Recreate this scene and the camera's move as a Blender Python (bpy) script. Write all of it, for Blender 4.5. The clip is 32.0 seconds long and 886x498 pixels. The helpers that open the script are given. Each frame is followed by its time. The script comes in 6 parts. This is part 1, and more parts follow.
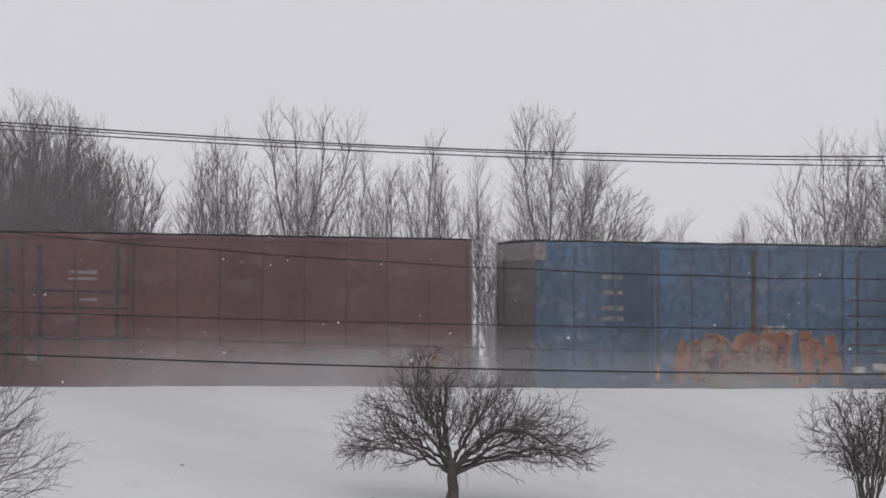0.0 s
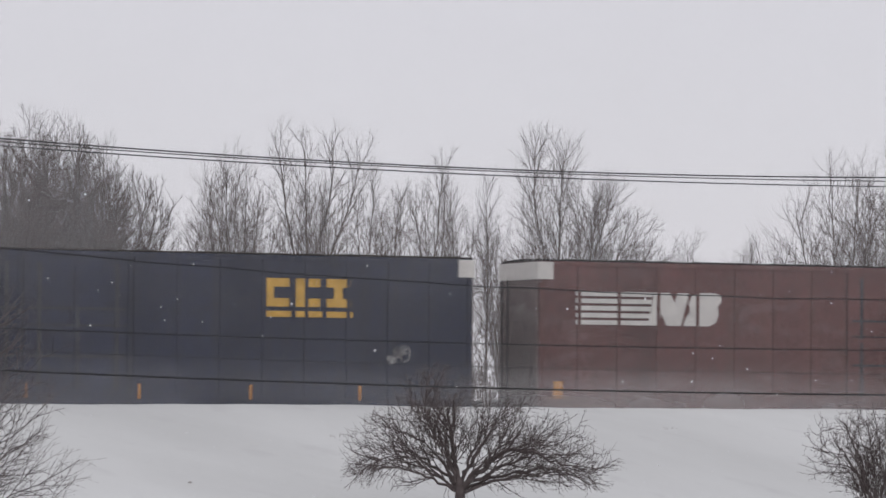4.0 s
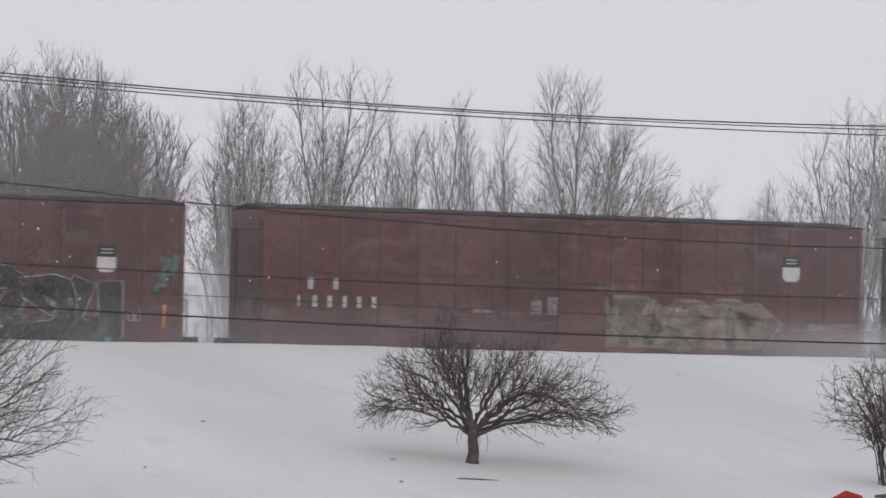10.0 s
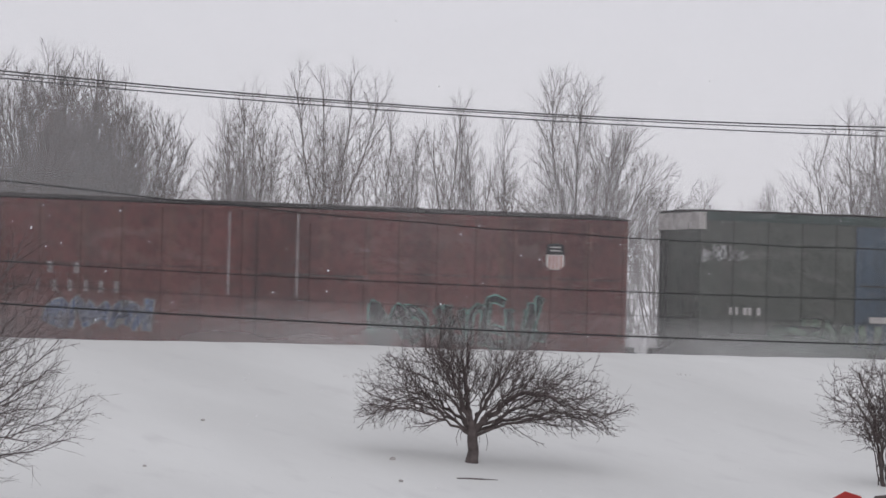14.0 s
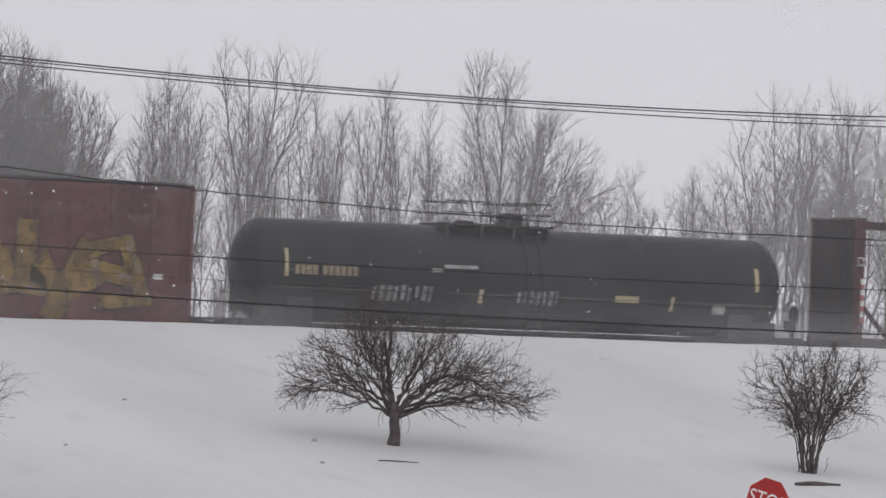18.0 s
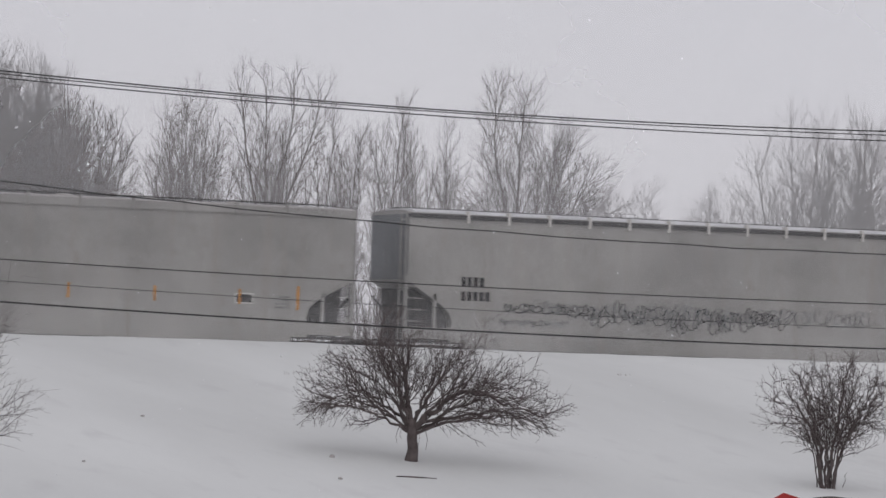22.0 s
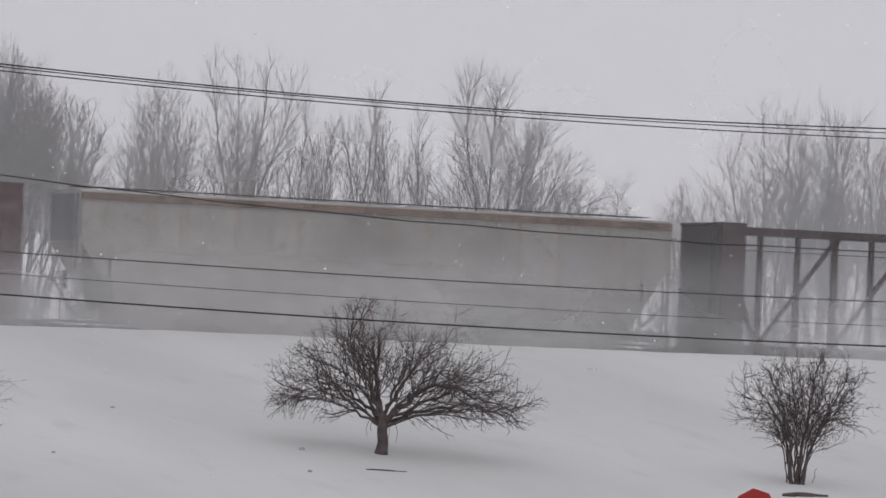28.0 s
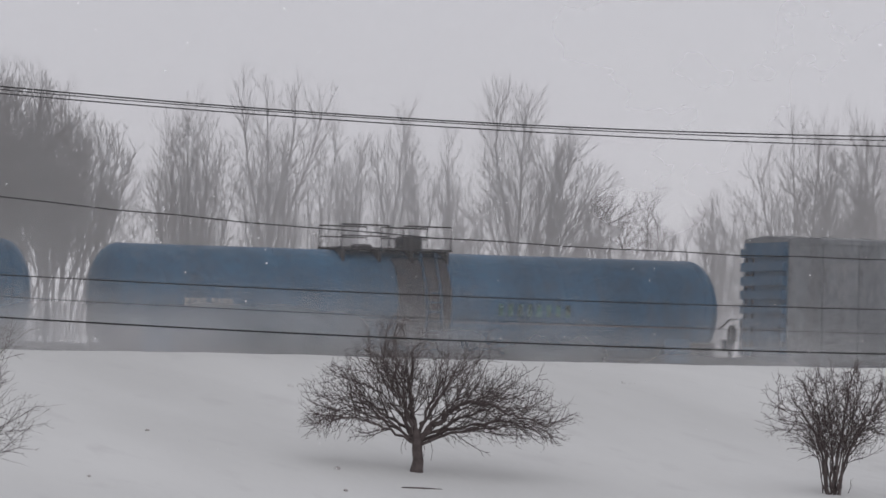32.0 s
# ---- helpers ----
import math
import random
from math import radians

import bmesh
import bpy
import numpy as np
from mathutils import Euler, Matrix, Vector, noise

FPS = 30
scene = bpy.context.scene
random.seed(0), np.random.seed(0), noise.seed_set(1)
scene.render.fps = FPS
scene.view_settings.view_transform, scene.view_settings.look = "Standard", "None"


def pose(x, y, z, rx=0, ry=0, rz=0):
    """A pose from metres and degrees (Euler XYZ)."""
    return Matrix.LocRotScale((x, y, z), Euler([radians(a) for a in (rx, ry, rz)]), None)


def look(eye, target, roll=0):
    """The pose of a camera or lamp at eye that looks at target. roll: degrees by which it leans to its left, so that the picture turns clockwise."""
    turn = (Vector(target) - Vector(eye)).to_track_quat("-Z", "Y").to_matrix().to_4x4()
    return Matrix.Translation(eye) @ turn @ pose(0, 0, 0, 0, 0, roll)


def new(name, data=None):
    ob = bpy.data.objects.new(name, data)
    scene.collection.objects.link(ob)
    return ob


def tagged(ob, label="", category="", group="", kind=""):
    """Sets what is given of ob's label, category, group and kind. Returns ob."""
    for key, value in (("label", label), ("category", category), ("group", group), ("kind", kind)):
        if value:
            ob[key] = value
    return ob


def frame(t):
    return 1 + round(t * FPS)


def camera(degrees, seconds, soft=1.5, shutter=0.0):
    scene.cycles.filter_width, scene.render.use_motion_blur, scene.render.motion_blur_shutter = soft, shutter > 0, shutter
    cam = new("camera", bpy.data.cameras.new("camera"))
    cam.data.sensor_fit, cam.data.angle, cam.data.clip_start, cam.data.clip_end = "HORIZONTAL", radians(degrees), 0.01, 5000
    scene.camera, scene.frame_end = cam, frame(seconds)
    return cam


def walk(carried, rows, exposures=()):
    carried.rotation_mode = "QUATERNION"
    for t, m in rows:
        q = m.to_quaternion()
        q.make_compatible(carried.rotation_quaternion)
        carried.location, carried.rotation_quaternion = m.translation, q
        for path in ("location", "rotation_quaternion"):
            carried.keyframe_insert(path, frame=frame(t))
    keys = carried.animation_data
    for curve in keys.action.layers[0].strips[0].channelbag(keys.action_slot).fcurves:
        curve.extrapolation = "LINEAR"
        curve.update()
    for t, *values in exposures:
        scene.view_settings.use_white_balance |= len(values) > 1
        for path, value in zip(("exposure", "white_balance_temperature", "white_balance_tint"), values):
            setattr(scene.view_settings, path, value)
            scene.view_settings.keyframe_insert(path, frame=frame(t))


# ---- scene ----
cam = camera(12.4, 32.0, soft=1.6, shutter=0.12)
EYE = Vector((0.0, 0.0, 1.0))          # metres above the rail; the street lies five metres below the eye
# seconds, turn to the right of the track's normal, upward tilt, roll
AIM = [
    (0.0, 21.34, 1.872, 0.218), (0.5, 21.264, 1.9, 0.737), (1.0, 21.143, 1.957, 0.669),
    (1.5, 21.08, 2.023, 0.672), (2.0, 21.005, 2.066, 0.727), (2.5, 20.981, 2.114, 0.682),
    (3.0, 21.058, 2.15, 0.573), (3.5, 21.201, 2.185, 0.546), (5.5, 21.066, 1.717, 0.326),
    (6.0, 21.013, 1.585, 0.525), (6.5, 20.99, 1.485, 0.59), (7.0, 20.961, 1.429, 0.558),
    (7.5, 20.917, 1.402, 0.607), (8.0, 20.865, 1.403, 0.642), (8.5, 20.864, 1.364, 0.857),
    (9.0, 20.901, 1.345, 1.238), (9.5, 20.943, 1.323, 1.466), (10.0, 21.002, 1.326, 1.327),
    (10.5, 21.064, 1.323, 1.318), (11.0, 21.095, 1.325, 1.418), (11.5, 21.142, 1.345, 1.409),
    (12.0, 21.153, 1.365, 1.377), (12.5, 21.12, 1.413, 1.369), (13.0, 21.051, 1.434, 1.224),
    (13.5, 20.976, 1.406, 1.308), (14.0, 20.998, 1.32, 1.518), (14.5, 21.364, 1.24, 1.968),
    (15.0, 21.584, 1.169, 2.065), (15.5, 21.756, 1.135, 2.245), (17.5, 22.065, 1.076, 2.214),
    (18.0, 22.074, 1.109, 2.145), (18.5, 22.037, 1.143, 1.994), (19.0, 21.999, 1.206, 1.94),
    (19.5, 21.971, 1.255, 2.092), (20.0, 21.938, 1.283, 2.157), (20.5, 21.921, 1.316, 2.076),
    (21.0, 21.904, 1.31, 2.074), (21.5, 21.865, 1.308, 2.125), (22.0, 21.821, 1.321, 2.033),
    (22.5, 21.779, 1.346, 2.081), (23.0, 21.734, 1.353, 2.023), (23.5, 21.656, 1.399, 1.849),
    (24.0, 21.573, 1.394, 1.736), (24.5, 21.526, 1.343, 1.774), (25.0, 21.57, 1.252, 1.901),
    (25.5, 22.167, 1.2, 2.371), (27.5, 22.423, 1.135, 2.285), (28.0, 22.226, 1.244, 2.423),
    (28.5, 22.094, 1.343, 2.605), (29.0, 22.046, 1.423, 2.516), (29.5, 22.048, 1.481, 2.337),
    (30.0, 22.034, 1.505, 2.173), (30.5, 22.014, 1.547, 1.999), (31.0, 21.961, 1.538, 1.705),
    (31.5, 21.844, 1.515, 1.431), (32.0, 21.778, 1.469, 1.354),
]


def aim(turn, tilt, roll):
    a, b = radians(turn), radians(tilt)
    way = Vector((math.sin(a) * math.cos(b), math.cos(a) * math.cos(b), math.sin(b)))
    return look(EYE, EYE + way * 100, roll)


walk(cam, [(t, aim(a, b, c)) for t, a, b, c in AIM],
     exposures=[(0, -0.08), (6, -0.01), (7, -0.04), (8, -0.13), (9, -0.07), (10, 0.0), (13, 0.02), (15, 0.01), (18, -0.06), (19, -0.11), (20, -0.14), (25, -0.17), (28, -0.22), (32, -0.25)])

# ---- light: a snowing, overcast sky ----
world = bpy.data.worlds.new("overcast_sky")
scene.world = world
world.use_nodes = True
wn, wl = world.node_tree.nodes, world.node_tree.links
sky = wn.new("ShaderNodeTexSky")
sky.sky_type, sky.sun_disc = "NISHITA", False
sky.sun_elevation, sky.sun_rotation = radians(32), radians(200)
grey = wn.new("ShaderNodeMix")
grey.data_type = "RGBA"
grey.inputs[0].default_value = 0.94
grey.inputs[7].default_value = (7.02, 6.87, 7.42, 1)
wl.new(sky.outputs[0], grey.inputs[6])
wl.new(grey.outputs[2], wn["Background"].inputs[0])
wn["Background"].inputs[1].default_value = 0.1
sun_data = bpy.data.lights.new("sun", "SUN")
sun_data.energy, sun_data.angle, sun_data.color = 0.5, radians(110), (1.0, 0.98, 0.96)
sun = new("sun", sun_data)
sun.matrix_basis = look((0, 0, 60), (20, 60, 0))


# ---- materials ----
def nodes_of(name):
    m = bpy.data.materials.new(name)
    m.use_nodes = True
    return m, m.node_tree.nodes, m.node_tree.links, m.node_tree.nodes["Principled BSDF"]


def noise_node(n, l, scale, detail=4, stretch=(1, 1, 1), space="Object"):
    tc, mp, tx = n.new("ShaderNodeTexCoord"), n.new("ShaderNodeMapping"), n.new("ShaderNodeTexNoise")
    mp.inputs["Scale"].default_value = stretch
    l.new(tc.outputs[space], mp.inputs["Vector"])
    l.new(mp.outputs[0], tx.inputs["Vector"])
    tx.inputs["Scale"].default_value, tx.inputs["Detail"].default_value = scale, detail
    return tx.outputs[0]


def ramp(n, l, src, lo, hi):
    r = n.new("ShaderNodeMapRange")
    r.inputs[1].default_value, r.inputs[2].default_value = lo, hi
    l.new(src, r.inputs[0])
    return r.outputs[0]


def blend(n, l, fac, a, b, mode="MIX"):
    m = n.new("ShaderNodeMix")
    m.data_type, m.blend_type = "RGBA", mode
    for value, socket in ((fac, m.inputs[0]), (a, m.inputs[6]), (b, m.inputs[7])):
        if isinstance(value, bpy.types.NodeSocket):
            l.new(value, socket)
        else:
            socket.default_value = value if isinstance(value, float) else (*value, 1)
    return m.outputs[2]


def bumped(n, l, b, src, strength, distance):
    k = n.new("ShaderNodeBump")
    k.inputs["Strength"].default_value, k.inputs["Distance"].default_value = strength, distance
    l.new(src, k.inputs["Height"])
    l.new(k.outputs[0], b.inputs["Normal"])


def paint(name, colour, wear=(0.10, 0.055, 0.04), amount=0.5, rough=0.6, dust=0.25, mottling=0.2):
    """Weathered railway paint: faded patches, vertical run stains, rust specks, road dust."""
    m, n, l, b = nodes_of(name)
    fade = ramp(n, l, noise_node(n, l, 0.35, 5), 0.3, 0.75)
    c = blend(n, l, fade, tuple(v * 0.72 for v in colour), tuple(min(1, v * 1.22) for v in colour))
    runs = ramp(n, l, noise_node(n, l, 1.0, 5, (3.2, 3.2, 0.22)), 0.52, 0.80)
    k = n.new("ShaderNodeMath")
    k.operation = "MULTIPLY"
    l.new(runs, k.inputs[0])
    k.inputs[1].default_value = amount
    c = blend(n, l, k.outputs[0], c, wear)
    specks = ramp(n, l, noise_node(n, l, 3.0, 6), 0.62, 0.74)
    k2 = n.new("ShaderNodeMath")
    k2.operation = "MULTIPLY"
    l.new(specks, k2.inputs[0])
    k2.inputs[1].default_value = amount * 0.8
    c = blend(n, l, k2.outputs[0], c, tuple(v * 0.7 for v in wear))
    pale = ramp(n, l, noise_node(n, l, 0.8, 4, (1, 1, 2.5)), 0.55, 0.85)
    k3 = n.new("ShaderNodeMath")
    k3.operation = "MULTIPLY"
    l.new(pale, k3.inputs[0])
    k3.inputs[1].default_value = dust
    c = blend(n, l, k3.outputs[0], c, (0.34, 0.31, 0.30))
    mottle = ramp(n, l, noise_node(n, l, 7.0, 8, (1, 1, 0.6)), 0.34, 0.66)
    c = blend(n, l, 1.0, c, blend(n, l, mottle, (1 - mottling,) * 3, (1 + 0.8 * mottling,) * 3), "MULTIPLY")
    sheet_tone = ramp(n, l, noise_node(n, l, 0.8, 2, (1.0, 0.2, 0.05)), 0.3, 0.7)
    c = blend(n, l, 1.0, c, blend(n, l, sheet_tone, (1 - 1.1 * mottling,) * 3, (1 + 0.75 * mottling,) * 3), "MULTIPLY")
    l.new(c, b.inputs["Base Color"])
    b.inputs["Roughness"].default_value = rough
    b.inputs["Specular IOR Level"].default_value = 0.3
    bumped(n, l, b, noise_node(n, l, 1.6, 4), 0.25, 0.02)
    return m


def plain(name, colour, rough=0.7, var=0.25, scale=3.0, metal=0.0):
    m, n, l, b = nodes_of(name)
    f = ramp(n, l, noise_node(n, l, scale, 5), 0.3, 0.7)
    l.new(blend(n, l, f, tuple(v * (1 - var) for v in colour), tuple(min(1, v * (1 + var)) for v in colour)), b.inputs["Base Color"])
    b.inputs["Roughness"].default_value, b.inputs["Metallic"].default_value = rough, metal
    b.inputs["Specular IOR Level"].default_value = 0.25
    return m


def worn_spray(name, colour, keep=0.95):
    """Sprayed paint, rubbed thin and dirty in patches."""
    m, n, l, b = nodes_of(name)
    f = ramp(n, l, noise_node(n, l, 2.6, 5), 0.25, 0.75)
    c = blend(n, l, f, tuple(v * 0.55 for v in colour), tuple(v * 0.95 for v in colour))
    k = n.new("ShaderNodeMath")
    k.operation = "MULTIPLY"
    l.new(ramp(n, l, noise_node(n, l, 5.5, 6, (1, 1, 0.5)), 0.46, 0.62), k.inputs[0])
    k.inputs[1].default_value = 0.42
    l.new(blend(n, l, k.outputs[0], c, (0.085, 0.055, 0.052)), b.inputs["Base Color"])
    b.inputs["Roughness"].default_value = 0.8
    b.inputs["Specular IOR Level"].default_value = 0.2
    worn = n.new("ShaderNodeMapRange")
    l.new(noise_node(n, l, 1.9, 7, (1, 1, 0.8)), worn.inputs[0])
    for i, v in ((1, 0.36), (2, 0.62), (3, keep), (4, keep * 0.55)):
        worn.inputs[i].default_value = v
    bare, mix = n.new("ShaderNodeBsdfTransparent"), n.new("ShaderNodeMixShader")
    l.new(worn.outputs[0], mix.inputs[0])
    l.new(bare.outputs[0], mix.inputs[1])
    l.new(b.outputs[0], mix.inputs[2])
    l.new(mix.outputs[0], n["Material Output"].inputs[0])
    return m


def snow_ground():
    m, n, l, b = nodes_of("snow")
    f = ramp(n, l, noise_node(n, l, 0.22, 5, (0.8, 0.16, 1)), 0.3, 0.75)
    c = blend(n, l, f, (0.575, 0.583, 0.572), (0.69, 0.70, 0.688))
    g = ramp(n, l, noise_node(n, l, 1.5, 6, (0.7, 0.22, 1)), 0.58, 0.80)
    k = n.new("ShaderNodeMath")
    k.operation = "MULTIPLY"
    l.new(g, k.inputs[0])
    k.inputs[1].default_value = 0.38
    c = blend(n, l, k.outputs[0], c, (0.47, 0.465, 0.47))
    l.new(c, b.inputs["Base Color"])
    b.inputs["Roughness"].default_value = 0.9
    b.inputs["Specular IOR Level"].default_value = 0.1
    bumped(n, l, b, noise_node(n, l, 1.3, 7, (0.8, 0.45, 1)), 0.75, 0.10)
    return m


def veil_material(name, density, grain, stretch, low, high, seed, fall):
    """A drift of fine snow: partly clear, partly white, thinning to nothing at its own edges."""
    m, n, l, b = nodes_of(name)
    n.remove(b)
    tc = n.new("ShaderNodeTexCoord")
    sep = n.new("ShaderNodeSeparateXYZ")
    l.new(tc.outputs["Generated"], sep.inputs[0])
    mp, tx = n.new("ShaderNodeMapping"), n.new("ShaderNodeTexNoise")
    mp.inputs["Scale"].default_value, mp.inputs["Location"].default_value = stretch, (seed * 7.3, seed * 3.1, seed)
    l.new(tc.outputs["Object"], mp.inputs["Vector"])
    l.new(mp.outputs[0], tx.inputs["Vector"])
    tx.inputs["Scale"].default_value, tx.inputs["Detail"].default_value = grain, 5
    tx.inputs["Roughness"].default_value = 0.55
    a = ramp(n, l, tx.outputs[0], low, high)

    def times(p, q):
        k = n.new("ShaderNodeMath")
        k.operation = "MULTIPLY"
        for i, v in enumerate((p, q)):
            if isinstance(v, float):
                k.inputs[i].default_value = v
            else:
                l.new(v, k.inputs[i])
        return k.outputs[0]

    for axis, (e0, e1, e2, e3) in fall.items():
        for u, v in ((e0, e1), (e3, e2)):
            if u != v:
                r = n.new("ShaderNodeMapRange")
                r.interpolation_type = "SMOOTHSTEP"
                r.inputs[1].default_value, r.inputs[2].default_value = min(u, v), max(u, v)
                r.inputs[3].default_value, r.inputs[4].default_value = (0, 1) if u < v else (1, 0)
                l.new(sep.outputs[axis], r.inputs[0])
                a = times(a, r.outputs[0])
    a = times(a, density)
    dif, tra, clear = [n.new("ShaderNodeBsdf" + k) for k in ("Diffuse", "Translucent", "Transparent")]
    for s in (dif, tra):
        s.inputs[0].default_value = (0.985, 0.985, 0.99, 1)
    mix1, mix2 = n.new("ShaderNodeMixShader"), n.new("ShaderNodeMixShader")
    l.new(dif.outputs[0], mix1.inputs[1])
    l.new(tra.outputs[0], mix1.inputs[2])
    l.new(a, mix2.inputs[0])
    l.new(clear.outputs[0], mix2.inputs[1])
    l.new(mix1.outputs[0], mix2.inputs[2])
    l.new(mix2.outputs[0], n["Material Output"].inputs[0])
    return m


OXIDE = paint("oxide_red_paint", (0.108, 0.035, 0.033), amount=0.75, mottling=0.28)
BROWN = paint("brown_paint", (0.117, 0.048, 0.044), amount=0.5, mottling=0.18)
BLUE = paint("faded_blue_paint", (0.056, 0.104, 0.172), wear=(0.07, 0.055, 0.055), amount=0.7, dust=0.35, mottling=0.3)
NAVY = paint("navy_paint", (0.017, 0.022, 0.047), wear=(0.04, 0.036, 0.036), amount=0.4, dust=0.08)
GREEN = paint("olive_green_paint", (0.066, 0.072, 0.062), wear=(0.07, 0.06, 0.055), amount=0.4)
SLATE = paint("slate_blue_paint", (0.046, 0.072, 0.102), wear=(0.09, 0.08, 0.08), amount=0.4)
DKGREEN = paint("dark_green_paint", (0.030, 0.048, 0.043), wear=(0.05, 0.045, 0.045), amount=0.3)
GREY = paint("pale_grey_paint", (0.27, 0.285, 0.298), wear=(0.21, 0.245, 0.24), amount=0.35, dust=0.1, mottling=0.05)
BEIGE = paint("greyish_beige_paint", (0.325, 0.315, 0.30), wear=(0.27, 0.23, 0.20), amount=0.4, dust=0.1, mottling=0.05)
PALE = paint("pale_beige_paint", (0.43, 0.415, 0.39), wear=(0.30, 0.26, 0.23), amount=0.35, dust=0.1, mottling=0.05)
RUSTY = paint("rust_stained_white_paint", (0.32, 0.305, 0.285), wear=(0.21, 0.135, 0.09), amount=0.6, dust=0.1, mottling=0.05)
MIDGREY = paint("mid_grey_paint", (0.17, 0.18, 0.19), wear=(0.13, 0.12, 0.115), amount=0.4)
GONDOLA = paint("grey_green_paint", (0.118, 0.137, 0.139), wear=(0.12, 0.09, 0.07), amount=0.5)
BLACK = paint("black_tank_paint", (0.016, 0.017, 0.019), wear=(0.035, 0.03, 0.03), amount=0.35, dust=0.04, rough=0.5)
TANKBLUE = paint("blue_tank_paint", (0.026, 0.086, 0.152), wear=(0.06, 0.06, 0.07), amount=0.4, dust=0.15, rough=0.5)
BEAMRED = paint("truss_red_paint", (0.062, 0.025, 0.028), wear=(0.042, 0.034, 0.036), amount=0.5)
BEAMDARK = paint("truss_dark_paint", (0.060, 0.038, 0.038), wear=(0.04, 0.034, 0.034), amount=0.5)
STEEL = plain("sooty_steel", (0.035, 0.032, 0.032), 0.7)
RAIL = plain("rail_steel", (0.13, 0.10, 0.085), 0.45, metal=0.6)
STENCIL = plain("worn_stencil", (0.19, 0.16, 0.155), 0.8, 0.4, 6)
WHITE = plain("chalky_white", (0.56, 0.54, 0.51), 0.8, 0.12)
FADED = plain("faded_white", (0.36, 0.34, 0.33), 0.8, 0.3)
YELLOW = plain("ochre_yellow", (0.52, 0.31, 0.06), 0.7)
CREAM = plain("cream_yellow", (0.42, 0.355, 0.22), 0.7, 0.25)
PINK = plain("faded_red", (0.33, 0.11, 0.11), 0.7, 0.12)
ORANGE = plain("orange_reflector", (0.50, 0.21, 0.03), 0.6)
SIGNRED = plain("sign_red", (0.36, 0.032, 0.030), 0.4, 0.08)
SIGNWHITE = plain("sign_white", (0.75, 0.74, 0.73), 0.5, 0.05)
ROOFSNOW = plain("roof_snow", (0.80, 0.80, 0.81), 0.9, 0.06)
RUST = plain("rust_band", (0.17, 0.125, 0.10), 0.9, 0.45, 1.2)
SNOW = snow_ground()
BARK = plain("dark_bark", (0.110, 0.091, 0.088), 0.9, 0.35, 6)
WOODBARK = plain("woods_bark", (0.062, 0.041, 0.036), 0.9, 0.35, 3)
DULL = plain("dull_marking", (0.15, 0.12, 0.115), 0.8, 0.4, 4)
WIRE = plain("wire_sheath", (0.020, 0.020, 0.022), 0.6)
POLE = plain("weathered_pole_wood", (0.12, 0.09, 0.07), 0.9)
TIE = plain("sleeper_wood", (0.05, 0.042, 0.036), 0.9)
SPRAY = {k: worn_spray("spray_" + k, c) for k, c in dict(
    white=(0.55, 0.55, 0.55), grey=(0.38, 0.38, 0.38), black=(0.03, 0.03, 0.035), blue=(0.12, 0.16, 0.27), green=(0.17, 0.25, 0.19),
    mint=(0.22, 0.42, 0.36), orange=(0.46, 0.17, 0.08), red=(0.34, 0.07, 0.07), ochre=(0.34, 0.22, 0.07), lime=(0.30, 0.31, 0.17),
    purple=(0.13, 0.12, 0.28), teal=(0.10, 0.23, 0.21), dkblue=(0.065, 0.08, 0.15), brick=(0.22, 0.085, 0.08), tan=(0.36, 0.28, 0.20), soot=(0.045, 0.055, 0.058), moss=(0.16, 0.22, 0.17), steel=(0.32, 0.37, 0.45), stone=(0.20, 0.175, 0.15), mist=(0.33, 0.45, 0.41)).items()}
PATCH = worn_spray("worn_pale_paint", (0.34, 0.32, 0.31), 0.85)
ROOFTAR = paint("sooty_roof_paint", (0.022, 0.016, 0.015), wear=(0.014, 0.012, 0.012), amount=0.6, dust=0.0)
ROOFTAR.node_tree.nodes["Principled BSDF"].inputs["Specular IOR Level"].default_value = 0.02
GTCREAM = plain("faded_cream_paint", (0.47, 0.40, 0.33), 0.8, 0.2, 5)
PALEDUSTYEND = paint("pale_dusty_end_paint", (0.150, 0.108, 0.104), wear=(0.10, 0.08, 0.08), amount=0.6, dust=0.5)
DOORSHADE = plain("door_shade", (0.050, 0.049, 0.054), 0.8, 0.35, 3)
STAIN = worn_spray("oily_stain", (0.085, 0.085, 0.09), 0.8)
DUSTSNOW = plain("dusty_roof_snow", (0.58, 0.58, 0.59), 0.9, 0.15, 2)
ENDSHEET = plain("sooty_end_sheet", (0.026, 0.018, 0.018), 0.8, 0.4, 1.5)
# Grimy steel; the same dark also draws shade in gaps, ends and lips.
GRIMESHADE = plain("grimy_steel_and_shade", (0.040, 0.038, 0.038), 0.8, 0.4, 1.5)
EMBLUE = plain("emblem_blue", (0.06, 0.09, 0.26), 0.6, 0.2)
LETTER = plain("weathered_lettering", (0.40, 0.39, 0.38), 0.8, 0.3, 5)
BEAMRUST = paint("rusty_column_paint", (0.078, 0.026, 0.026), wear=(0.045, 0.030, 0.03), amount=0.6)


